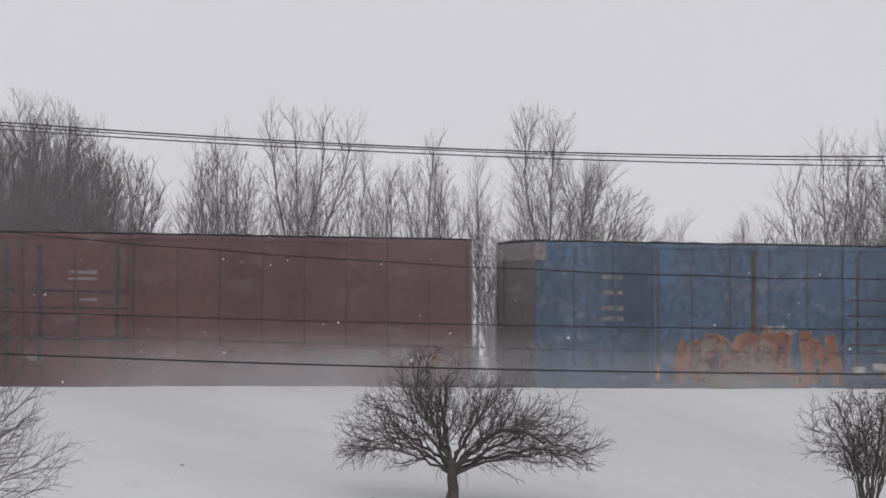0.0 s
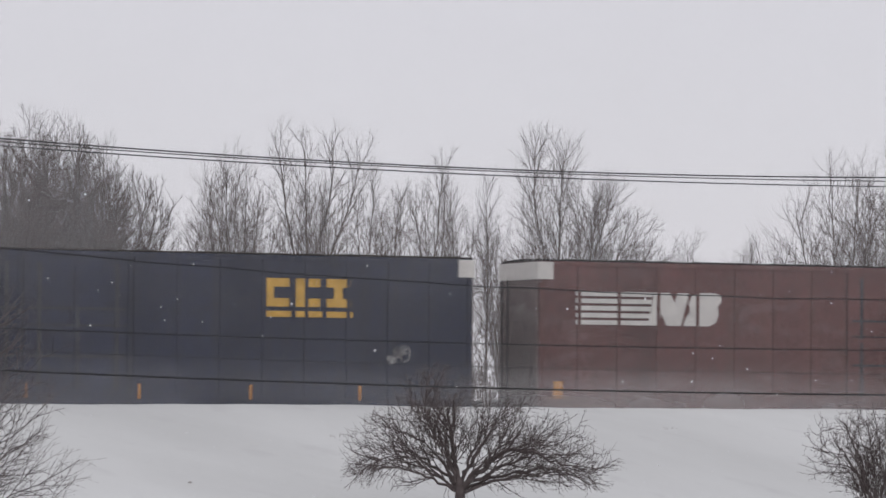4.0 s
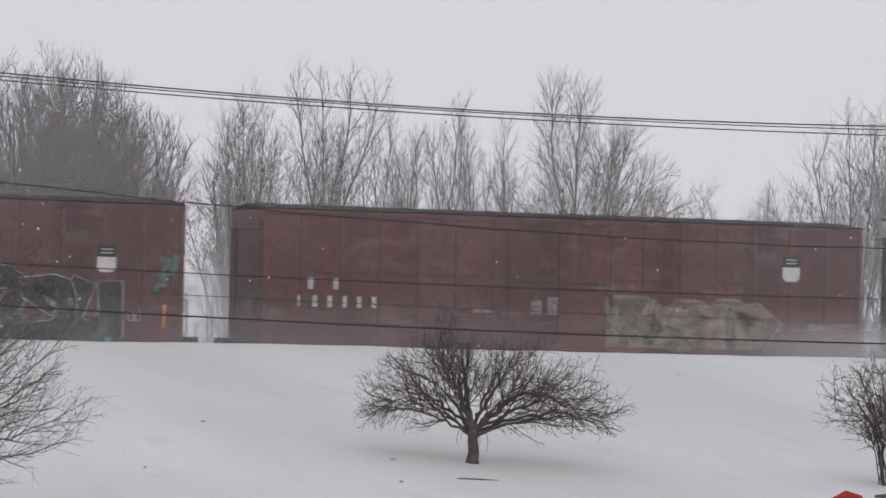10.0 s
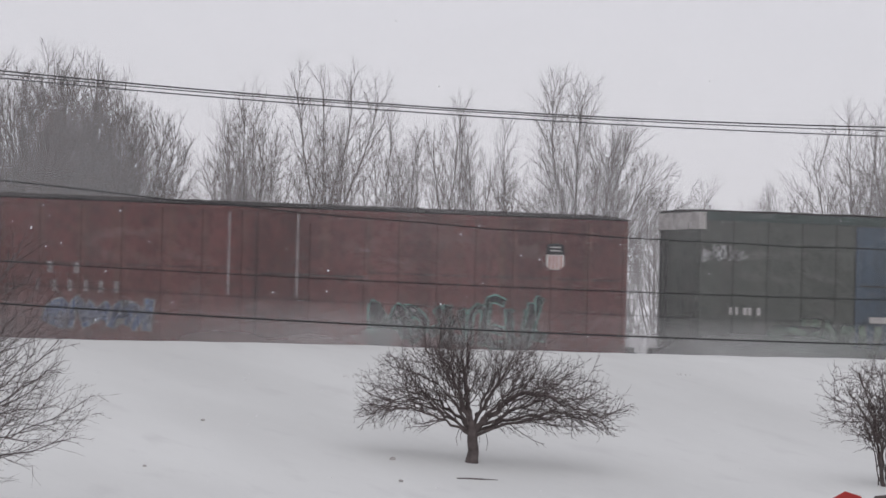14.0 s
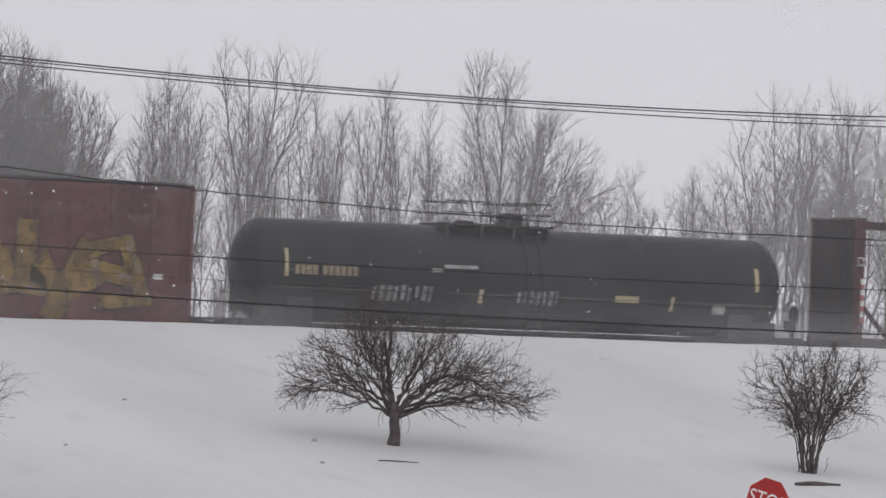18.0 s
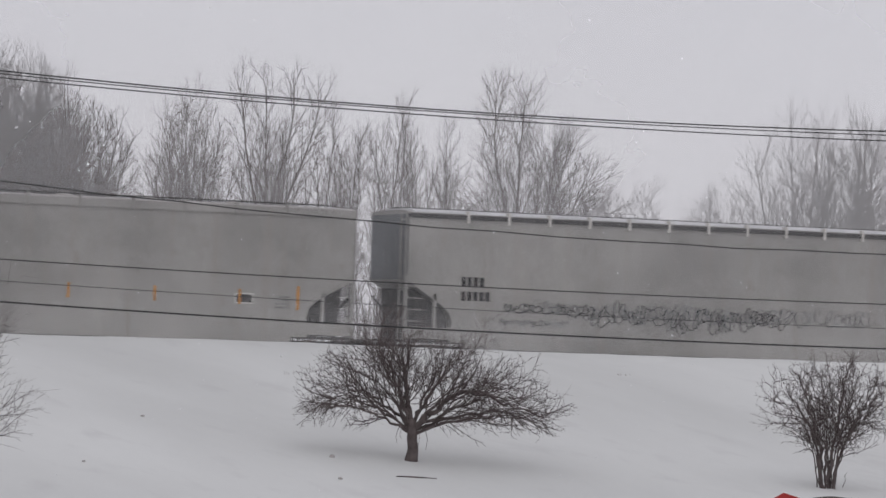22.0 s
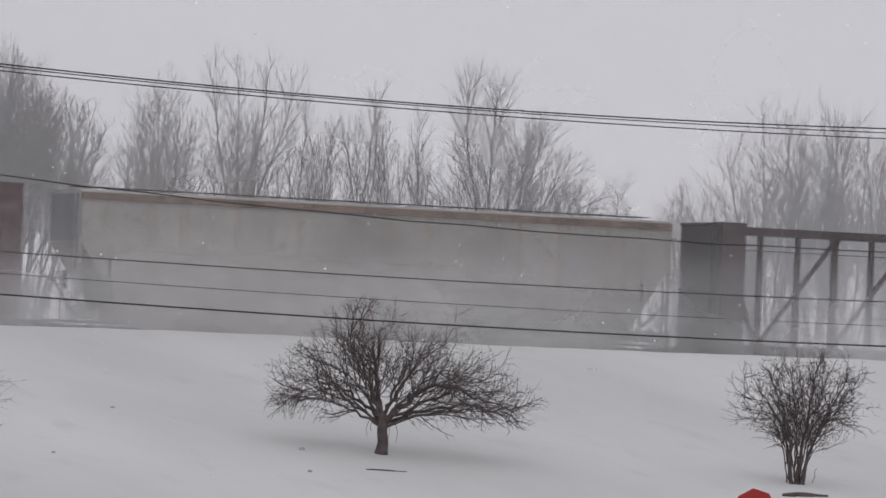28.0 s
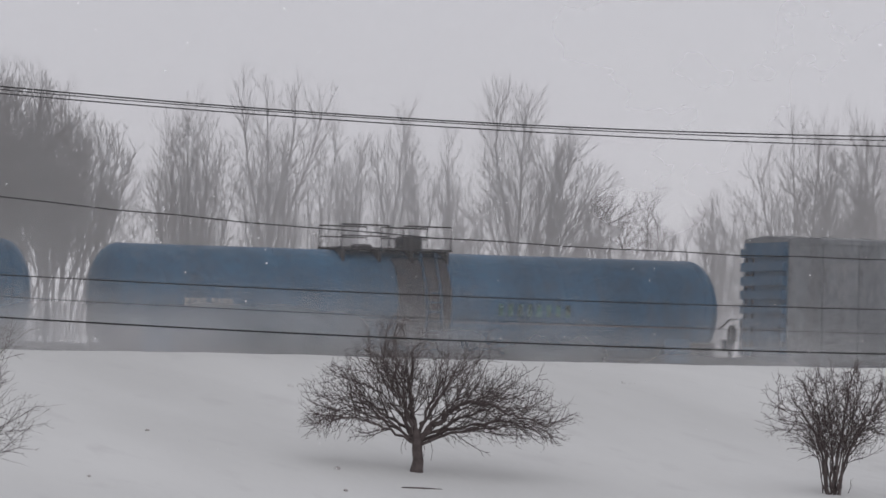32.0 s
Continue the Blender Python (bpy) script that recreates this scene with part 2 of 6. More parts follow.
# ---- mesh building ----
class Geo:
    """Collects boxes, prisms and tubes of one mesh."""

    def __init__(self):
        self.v, self.f = [], []

    def add(self, verts, faces):
        k = len(self.v)
        self.v += [tuple(p) for p in verts]
        self.f += [tuple(i + k for i in f) for f in faces]
        return self

    def box(self, x0, x1, y0, y1, z0, z1):
        return self.add([(x, y, z) for z in (z0, z1) for x, y in ((x0, y0), (x1, y0), (x1, y1), (x0, y1))],
                        [(3, 2, 1, 0), (4, 5, 6, 7), (0, 1, 5, 4), (1, 2, 6, 5), (2, 3, 7, 6), (3, 0, 4, 7)])

    def prism(self, pts, y0, y1):
        """A polygon of the x-z plane (anticlockwise as seen from -y), pushed from y0 to y1."""
        n = len(pts)
        return self.add([(x, y0, z) for x, z in pts] + [(x, y1, z) for x, z in pts],
                        [tuple(range(n)), tuple(range(2 * n - 1, n - 1, -1))] + [(i, i + n, (i + 1) % n + n, (i + 1) % n) for i in range(n)])

    def section(self, pts, x0, x1):
        """A polygon of the y-z plane, pushed along x."""
        n = len(pts)
        return self.add([(x0, y, z) for y, z in pts] + [(x1, y, z) for y, z in pts],
                        [tuple(range(n)), tuple(range(2 * n - 1, n - 1, -1))] + [(i, i + n, (i + 1) % n + n, (i + 1) % n) for i in range(n)])

    def tube(self, points, radii, sides=6):
        pts = [Vector(p) for p in points]
        k = len(self.v)
        for i, p in enumerate(pts):
            d = (pts[min(i + 1, len(pts) - 1)] - pts[max(i - 1, 0)]).normalized()
            a = d.orthogonal().normalized()
            b = d.cross(a)
            r = radii[i] if isinstance(radii, (list, tuple)) else radii
            self.v += [tuple(p + (a * math.cos(w) + b * math.sin(w)) * r) for w in (math.tau * j / sides for j in range(sides))]
        for i in range(len(pts) - 1):
            for j in range(sides):
                u, w = k + i * sides, (j + 1) % sides
                self.f.append((u + j, u + w, u + sides + w, u + sides + j))
        self.f += [tuple(k + j for j in reversed(range(sides))), tuple(k + (len(pts) - 1) * sides + j for j in range(sides))]
        return self

    def lathe(self, profile, sides, centre=(0, 0)):
        """Turned round the x axis: profile of (x, radius)."""
        k = len(self.v)
        for x, r in profile:
            self.v += [(x, centre[0] + r * math.cos(math.tau * j / sides), centre[1] + r * math.sin(math.tau * j / sides)) for j in range(sides)]
        for i in range(len(profile) - 1):
            for j in range(sides):
                u, w = k + i * sides, (j + 1) % sides
                self.f.append((u + j, u + sides + j, u + sides + w, u + w))
        self.f += [tuple(k + j for j in range(sides)), tuple(k + (len(profile) - 1) * sides + j for j in reversed(range(sides)))]
        return self

    def mesh(self, name, material, smooth=False):
        me = bpy.data.meshes.new(name)
        me.from_pydata(self.v, [], self.f)
        me.materials.append(material)
        if smooth:
            me.polygons.foreach_set("use_smooth", [True] * len(me.polygons))
        me.update()
        return me


def part(name, geo, material, parent, label="", smooth=False):
    ob = new(name, geo if isinstance(geo, bpy.types.Mesh) else geo.mesh(name, material, smooth))
    ob.parent = parent
    return tagged(ob, label) if label else ob


def moved(name, mesh, parent, x=0, y=0, z=0, rz=0):
    ob = new(name, mesh)
    ob.parent = parent
    ob.matrix_basis = pose(x, y, z, 0, 0, rz)
    return ob


def curve_through(points, r, wander, step):
    """A smooth line through the points (Catmull-Rom), a little crooked."""
    P = [Vector(p) for p in points]
    P = [P[0] * 2 - P[1]] + P + [P[-1] * 2 - P[-2]]
    out = [P[1].copy()]
    for i in range(1, len(P) - 2):
        a, b, c, d = P[i - 1:i + 3]
        n = max(2, int((c - b).length / step))
        for k in range(1, n + 1):
            u = k / n
            q = 0.5 * (2 * b + (c - a) * u + (2 * a - 5 * b + 4 * c - d) * u * u + (3 * b - a - 3 * c + d) * u ** 3)
            out.append(q + Vector((r.gauss(0, wander), r.gauss(0, wander), r.gauss(0, wander))))
    return out


# ---- the land ----
NEAR = 108.4                 # the near side of the cars
TRACK = NEAR + 1.49          # the middle of the track
PROFILE = [(-40, -4.3), (30, -4.25), (52, -4.15), (58, -4.1), (64, -3.6), (98, 0.45), (101.5, 0.78), (103.2, 0.86), (104.3, 0.84), (106, -0.5), (114, -0.5), (118, -0.3), (200, 0.2), (2500, 2.0)]


def ground_height(x, y):
    z = float(np.interp(y, [p[0] for p in PROFILE], [p[1] for p in PROFILE]))
    k = 1 if 60 < y < 104 else 0.3
    crest = max(0.0, 1 - abs(y - 103.3) / 1.5)
    return z + k * 0.10 * noise.noise((x * 0.16, y * 0.09, 0)) * (1 - 0.7 * crest) + 0.03 * noise.noise((x * 0.7, y * 0.45, 4)) + 0.03 * crest * noise.noise((x * 0.12, 3, 9))


def build_ground():
    ys = sorted(set([-40, 0, 30, 45, 52, 56, 60, 400, 900, 2500] + list(np.arange(62, 101, 0.75)) + list(np.arange(101, 107, 0.3)) + list(np.arange(107, 200, 6.0))))
    xs = sorted(set(list(np.arange(10, 70, 0.6)) + list(np.arange(-60, 10, 7.0)) + list(np.arange(70, 160, 6.0)) + [-2500, -900, -300, -120, 220, 400, 900, 2500]))
    v = [(float(x), float(y), ground_height(x, y)) for y in ys for x in xs]
    w = len(xs)
    f = [(j * w + i, j * w + i + 1, (j + 1) * w + i + 1, (j + 1) * w + i) for j in range(len(ys) - 1) for i in range(w - 1)]
    g = Geo()
    g.v, g.f = v, f
    ob = new("ground", g.mesh("ground", SNOW, True))
    tagged(ob, "snow-covered bank sloping up from the street to the railway", "snow", kind="structure")


build_ground()


def build_track():
    for y in (-0.755, 0.755):
        g = Geo().section([(y - 0.075, -0.17), (y + 0.075, -0.17), (y + 0.012, -0.12), (y + 0.012, -0.04), (y + 0.036, -0.03), (y + 0.036, 0), (y - 0.036, 0), (y - 0.036, -0.03), (y - 0.012, -0.04), (y - 0.012, -0.12)], -900, 900)
        ob = new("rail", g.mesh("rail", RAIL))
        ob.location = (0, TRACK, 0)
        tagged(ob, "worn steel rail on snowy sleepers", "rail", "rails of the track", "structure")
    g = Geo()
    for i in range(-160, 320):
        g.box(i * 0.52 - 0.11, i * 0.52 + 0.11, -1.3, 1.3, -0.36, -0.172)
    ob = new("sleepers", g.mesh("sleepers", TIE))
    ob.location = (0, TRACK, 0)
    tagged(ob, "dark wooden sleepers under the rails", "sleepers", kind="stuff")
    g = Geo().section([(-2.6, -0.56), (2.6, -0.56), (1.7, -0.22), (-1.7, -0.22)], -900, 900)
    ob = new("track_bed", g.mesh("track_bed", SNOW))
    ob.location = (0, TRACK, 0)
    tagged(ob, "snow-covered ballast bed of the railway track", "ballast", kind="structure")


build_track()


# ---- freight cars: parts that many share ----
def wheel_mesh():
    g = Geo().lathe([(-0.06, 0.30), (-0.06, 0.455), (0.04, 0.445), (0.05, 0.485), (0.08, 0.485), (0.08, 0.30), (0.02, 0.12), (-0.09, 0.12), (-0.04, 0.28)], 20)
    me = g.mesh("wheel", RAIL, False)
    me.transform(Matrix.Rotation(radians(90), 4, "Z"))
    return me


WHEEL = wheel_mesh()
FRAME = Geo().prism([(-1.15, 0.38), (-0.75, 0.30), (-0.35, 0.20), (0.35, 0.20), (0.75, 0.30), (1.15, 0.38), (1.15, 0.62), (0.7, 0.66), (0.4, 0.80), (-0.4, 0.80), (-0.7, 0.66), (-1.15, 0.62)], -0.09, 0.09).mesh("side_frame", STEEL)
COUPLER = Geo().box(0, 0.75, -0.09, 0.09, 0.76, 0.96).prism([(0.6, 0.70), (0.98, 0.72), (0.98, 1.02), (0.6, 1.02)], -0.17, 0.17).mesh("coupler", STEEL)


def car_base(name, label, category, length, sill=STEEL, sill_z=(0.62, 0.92), truck_in=2.4):
    car = new(name)
    tagged(car, label, category, "cars of the freight train")
    h = length / 2
    part("centre_sill", Geo().box(-h + 0.1, h - 0.1, -0.35, 0.35, sill_z[0], sill_z[1]), sill, car)
    for s in (-1, 1):
        truck = new("truck")
        truck.parent = car
        truck.location = (s * (h - truck_in), 0, 0)
        for y in (-1.0, 1.0):
            moved("side_frame", FRAME, truck, 0, y)
        for x in (-0.86, 0.86):
            for y in (-0.74, 0.74):
                moved("wheel", WHEEL, truck, x, y, 0.47, 0 if y > 0 else 180)
        part("bolster", Geo().box(-0.22, 0.22, -1.05, 1.05, 0.45, 0.72), STEEL, truck)
        moved("coupler", COUPLER, car, s * (h - 0.1), 0, 0, 0 if s > 0 else 180)
    return car


def ladder(car, x, y0, y1, z0, z1, material, rungs=7):
    g = Geo()
    if abs(x) > 0 and y0 != y1:      # on an end
        for y in (y0, y1):
            g.box(x - 0.02, x + 0.02, y - 0.02, y + 0.02, z0, z1)
        for i in range(rungs):
            z = z0 + (i + 0.5) * (z1 - z0) / rungs
            g.box(x - 0.014, x + 0.014, y0, y1, z - 0.014, z + 0.014)
    part("ladder", g, material, car)


IRONS = {}


def side_ladder(car, x, y, z0, z1, material, rungs=8, width=0.42):
    """A row of bent grab irons, one above the other."""
    if material.name not in IRONS:
        IRONS[material.name] = Geo().tube([(-0.21, 0, 0), (-0.21, -0.09, 0), (0.21, -0.09, 0), (0.21, 0, 0)], 0.015, 4).mesh("grab_iron", material)
    for i in range(rungs):
        moved("grab_iron", IRONS[material.name], car, x, y, z0 + (i + 0.5) * (z1 - z0) / rungs)


def end_rail(car, x, z0, z1, material, y=-1.30, out=0.16):
    """The bent hand rail that stands out from a car's end."""
    s = 1 if x > 0 else -1
    part("hand_rail", Geo().tube([(x, y, z0), (x + s * out, y, z0 + 0.02), (x + s * out, y, z1 - 0.02), (x, y, z1)], 0.02, 5), material, car)


SIDE = -1.503            # lettering and paint lie here, just proud of the side posts


def marks(car, x, z, words, size, material, label, gap=0.35, weight=1.0, y=SIDE + 0.027, span=None):
    """A line of lettering as plain upright bars, in words of so many characters, spread over span metres."""
    w, step = size * 0.52 * weight, size * 0.2
    full = sum(words) * w + (sum(words) - len(words)) * step + (len(words) - 1) * size * gap
    k = (span - sum(words) * w) / max(0.01, full - sum(words) * w) if span else 1
    g, at = Geo(), x
    for word in words:
        for i in range(word):
            g.box(at, at + w, y - 0.004, y, z, z + size)
            at += w + (step * k if i < word - 1 else 0)
        at += size * gap * k
    part("lettering", g, material, car, label)


def plates(car, boxes, material, name, label="", y=SIDE + 0.02):
    for x0, x1, z0, z1 in boxes:
        part(name, Geo().box(x0, x1, y - 0.006, y, z0, z1), material, car, label)


def ribbon(points, half):
    """The outline of a broad brush line through the points."""
    P = [Vector((x, z)) for x, z in points]
    left, right = [], []
    for i, p in enumerate(P):
        d = (P[min(i + 1, len(P) - 1)] - P[max(i - 1, 0)]).normalized()
        p = p + d * half * 0.5 * ((i == len(P) - 1) - (i == 0))
        n = Vector((-d.y, d.x)) * half
        left.append(tuple(p - n))
        right.append(tuple(p + n))
    return left + right[::-1]


# brush lines of sprayed shapes, in a unit square; each is bent, turned over and leaned before it is drawn
BRUSH = [[[(0.1, 0.0), (0.12, 0.95), (0.8, 0.82), (0.7, 0.45), (0.3, 0.42)]], [[(0.85, 0.9), (0.2, 0.95), (0.12, 0.1), (0.85, 0.05)], [(0.3, 0.5), (0.7, 0.52)]], [[(0.1, 0.05), (0.42, 0.95), (0.88, 0.05)]],
         [[(0.85, 0.85), (0.3, 1.0), (0.2, 0.62), (0.8, 0.38), (0.7, 0.02), (0.12, 0.1)]], [[(0.1, 0.95), (0.15, 0.1), (0.8, 0.05), (0.85, 0.95)]], [[(0.12, 0.0), (0.15, 0.95)], [(0.8, 0.95), (0.35, 0.5), (0.85, 0.0)]],
         [[(0.15, 0.25), (0.2, 0.85), (0.72, 0.92), (0.82, 0.2), (0.3, 0.08)]], [[(0.1, 0.1), (0.2, 0.9), (0.55, 0.3), (0.85, 0.95), (0.9, 0.1)]]]
ARCH = [[[(0.12, 0.0), (0.1, 0.55), (0.3, 0.95), (0.7, 0.95), (0.9, 0.55), (0.88, 0.0)]]]


def graffiti(car, x0, x1, z0, z1, count, fill, line, label, seed, y=SIDE - 0.004, wild=0.25, second=None, fat=0.17, brush=BRUSH, edge=0.042):
    """Sprayed shapes of broad outlined brush lines, side by side, of no readable form."""
    r = random.Random(seed)
    outline, inner, glints = Geo(), Geo(), Geo()
    step, tall = (x1 - x0) / count, z1 - z0
    for i in range(count):
        lines = r.choice(brush)
        over, turned, lean = r.random() < 0.5, r.random() < 0.3, r.uniform(-0.10, 0.16)
        low, high = z0 + tall * r.uniform(0.0, 0.10), z1 - tall * r.uniform(0.0, 0.5 * wild)
        half = min(step, tall) * fat * r.uniform(0.85, 1.15)
        d = y - 0.004 * (i % 2)
        for points in lines:
            pts = []
            for u, w in points:
                if brush is BRUSH:
                    u, w = (1 - u if over else u) + r.gauss(0, 0.05 + 0.24 * wild), (1 - w if turned else w) + r.gauss(0, 0.05 + 0.24 * wild)
                pts.append((x0 + step * (i - 0.06 + 1.12 * u) + lean * tall * w, low + (high - low) * w))
            if len(pts) > 2 and wild < 0.44:
                pts = [(q.x, q.z) for q in curve_through([(p, 0, w) for p, w in pts], r, 0.0, step * 0.25)]
            outline.prism(ribbon(pts, half + edge), d - 0.003, d)
            inner.prism(ribbon(pts, half), d - 0.006, d - 0.003)
            p, q = pts[len(pts) // 2 - 1], pts[len(pts) // 2]
            glints.prism(ribbon([(p[0] + half * 0.3, p[1]), ((p[0] + q[0]) / 2 + half * 0.3, (p[1] + q[1]) / 2)], half * 0.25), d - 0.008, d - 0.006)
    art = part("graffiti", outline, SPRAY[line], car, label)
    part("graffiti_fill", inner, SPRAY[fill], art)
    part("graffiti_strokes", glints, SPRAY[second or line], art)


def block_graffiti(car, outline, cuts, fill, line, label, y=SIDE - 0.006, edge=0.045, cut="soot"):
    """One broad sprayed block with a thin outline, and darker shapes cut into it."""
    art = part("graffiti", Geo().prism(outline, y - 0.003, y), SPRAY[fill], car, label)
    rim = Geo()
    for p, q in zip(outline, outline[1:] + outline[:1]):
        rim.prism(ribbon([p, q], edge), y - 0.006, y - 0.003)
    part("graffiti_outline", rim, SPRAY[line], art)
    g = Geo()
    for shape in cuts:
        g.prism(shape, y - 0.008, y - 0.006)
    part("graffiti_fill", g, SPRAY[cut], art)


def scrawl(car, x0, x1, z0, z1, count, ink, label, seed, y=SIDE - 0.004):
    """A thin sprayed scribble."""
    r = random.Random(seed)
    g = Geo()
    step = (x1 - x0) / count
    for i in range(count):
        cx, cz = x0 + i * step, (z0 + z1) / 2
        a, b, turns, lean, lift = step * r.uniform(0.25, 0.6), (z1 - z0) / 2 * r.uniform(0.35, 0.95), r.choice((1, 1.5, 2, 2.5)), r.uniform(-0.2, 0.4), (z1 - z0) * r.uniform(-0.15, 0.15)
        fine = []
        for k in range(15):
            u = k / 14
            w = math.tau * turns * u + r.uniform(-0.2, 0.2)
            fine.append((cx + step * u * 1.1 + a * math.cos(w) + lean * b * math.sin(w), y, cz + lift + b * math.sin(w) * (1 - 0.35 * u)))
        g.tube(fine, 0.021, 4)
    part("graffiti", g, SPRAY[ink], car, label)


# ---- box cars ----
def boxcar(label, length, eave, material, posts, doors, white_corner=0.0, roof=None, end_ribs=6, peak=0.16, top_plate=0.16, drop=0.0, plate_material=None, bottom=0.92, corner_material=None, seam=0, end_material=None, crust=16, pale_dusty_ends=False):
    """A box car: drop is how far the end's top lies under the roof, white_corner the side length of its white corner panels."""
    car = car_base("boxcar", label, "box car", length)
    h, w = length / 2, 1.46
    roof = roof or material
    body = Geo().box(-h, h, -w, w, bottom, eave - drop) if drop == 0 else Geo().prism(
        [(-h, bottom), (h, bottom), (h, eave - drop), (h - 0.32, eave - drop), (h - 0.32, eave), (-h + 0.32, eave), (-h + 0.32, eave - drop), (-h, eave - drop)], -w, w)
    part("body", body, material, car)
    e = h - (0.32 if drop else 0)
    g = Geo().section([(-w - 0.03, eave), (w + 0.03, eave), (w + 0.03, eave + 0.05), (0, eave + peak), (-w - 0.03, eave + 0.05)], -e, e)
    part("roof", g, roof, car)
    rib = Geo().section([(-w + 0.05, eave + 0.055), (0, eave + peak + 0.005), (w - 0.05, eave + 0.055), (0, eave + peak + 0.025)], -0.05, 0.05).mesh("roof_rib", roof)
    n = int(length / 1.25)
    for i in range(n):
        moved("roof_rib", rib, car, -e + (i + 0.5) * 2 * e / n)
    r = random.Random(int(length * 100) + len(label))
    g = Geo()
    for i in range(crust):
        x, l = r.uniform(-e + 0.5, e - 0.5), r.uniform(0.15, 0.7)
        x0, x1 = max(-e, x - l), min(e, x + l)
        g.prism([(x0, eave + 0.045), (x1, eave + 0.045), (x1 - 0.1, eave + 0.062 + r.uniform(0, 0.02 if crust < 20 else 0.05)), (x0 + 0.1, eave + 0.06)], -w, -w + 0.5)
    tagged(part("crusted_snow", g, GRIMESHADE, car, "dirty frozen crust along the roof edge"), kind="stuff")
    if seam:
        for k in range(6):
            a, b = -h + 0.2 + (length - 0.4) * k / 6, -h + 0.2 + (length - 0.4) * (k + 1) / 6 - 0.05
            part("sheet_seam", Geo().box(a, b, -w - 0.006, -w, seam - 0.012, seam + 0.012), GRIMESHADE, car)
    pm = plate_material or material
    for s in (-1, 1):
        part("top_plate", Geo().box(-e, e, s * (w + 0.045) if s < 0 else w, -w if s < 0 else w + 0.045, eave - top_plate, eave), pm, car)
        part("side_sill", Geo().box(-h, h, -w - 0.04 if s < 0 else w, -w if s < 0 else w + 0.04, bottom - 0.1, bottom + 0.14), material, car)
    post = Geo().box(-0.055, 0.055, -w - 0.036, -w, bottom + 0.14, eave - top_plate).mesh("side_post", material)
    back = Geo().box(-0.055, 0.055, w, w + 0.036, bottom + 0.14, eave - top_plate).mesh("side_post", material)
    d0, d1 = doors[0][0] - 0.1 if doors else 9, doors[-1][1] + 0.1 if doors else -9
    for x in posts:
        moved("side_post", back, car, x)
        if not d0 < x < d1:
            moved("side_post", post, car, x)
    corner = Geo().box(-0.07, 0.07, -w - 0.03, -w, bottom + 0.14, eave - max(top_plate, drop)).mesh("corner_post", material)
    for s in (-1, 1):
        moved("corner_post", corner, car, s * (h - 0.07))
        ribs = Geo()
        for i in range(end_ribs):
            z = bottom + 0.35 + (i + 0.5) * (eave - drop - bottom - 0.5) / end_ribs
            ribs.section([(-w + 0.12, z - 0.14), (w - 0.12, z - 0.14), (w - 0.12, z + 0.14), (-w + 0.12, z + 0.14)], s * h, s * (h + 0.045))
        part("end_ribs", ribs, end_material or material, car)
        end_rail(car, s * h, bottom + 0.15, bottom + 1.15, STEEL)
        ladder(car, s * (h + 0.08), 0.75, 1.2, bottom, eave - 0.5, STEEL, 9)
        side_ladder(car, s * (h - 0.35), -w - 0.02, bottom, bottom + 1.5, material, 5)
        if white_corner:
            g = Geo()
            zt, zb = (eave - 0.02, eave - 0.52)
            g.box(s * h if s < 0 else s * (h - white_corner), s * (h - white_corner) if s < 0 else s * h, -w - 0.049, -w - 0.047 + 0.03, zb, zt)
            g.box(s * h - 0.062 if s < 0 else h, s * h if s < 0 else h + 0.062, -w - 0.049, w, zb, zt)
            part("corner_panel", g, corner_material or WHITE, car, "white painted clearance panel at the top corner")
    # Dusty end walls, coloured paler to offset the shade between cars.
    if pale_dusty_ends:
        for s in (-1, 1):
            part("pale_dusty_end", Geo().box(*sorted((s * (h + 0.002), s * (h + 0.05))), -w + 0.02, w - 0.02, bottom, eave - 0.54), PALEDUSTYEND, car, "end wall with snow dust, made paler against the shaded gap")
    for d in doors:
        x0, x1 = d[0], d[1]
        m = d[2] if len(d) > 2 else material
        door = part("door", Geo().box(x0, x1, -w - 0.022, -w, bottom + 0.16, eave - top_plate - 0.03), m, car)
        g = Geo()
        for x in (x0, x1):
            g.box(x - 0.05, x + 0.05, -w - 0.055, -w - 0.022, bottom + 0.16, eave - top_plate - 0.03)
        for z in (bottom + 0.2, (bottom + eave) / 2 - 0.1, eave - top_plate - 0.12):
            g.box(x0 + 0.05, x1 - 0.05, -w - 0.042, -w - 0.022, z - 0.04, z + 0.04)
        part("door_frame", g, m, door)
        # Dark strips stand for the shadow in the door gaps, beside the track.
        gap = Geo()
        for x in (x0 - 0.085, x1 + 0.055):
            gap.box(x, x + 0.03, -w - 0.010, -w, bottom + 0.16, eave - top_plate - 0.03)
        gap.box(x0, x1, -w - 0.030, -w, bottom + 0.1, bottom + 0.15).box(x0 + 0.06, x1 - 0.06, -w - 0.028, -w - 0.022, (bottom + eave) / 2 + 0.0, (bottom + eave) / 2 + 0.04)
        part("door_track", gap, GRIMESHADE, door, "door track, with dark strips for the shadow in the gaps")
        if pale_dusty_ends:
            # Braces darker than the door: their shade is put into the colour.
            g, zm = Geo(), bottom + 0.62 * (eave - bottom)
            for x in (x0 + 0.42, x1 - 0.36):
                g.box(x - 0.05, x + 0.05, -w - 0.034, -w - 0.022, bottom + 0.3, eave - top_plate - 0.2)
            for z in (zm, bottom + 1.25):
                g.box(x0 + 0.1, x1 - 0.1, -w - 0.0335, -w - 0.022, z - 0.045, z + 0.02)
            g.box((x0 + x1) / 2 - 0.02, (x0 + x1) / 2 + 0.05, -w - 0.033, -w - 0.022, bottom + 0.3, zm - 0.05)
            part("door_braces", g, DOORSHADE, door, "door braces, their shade put into a darker colour")
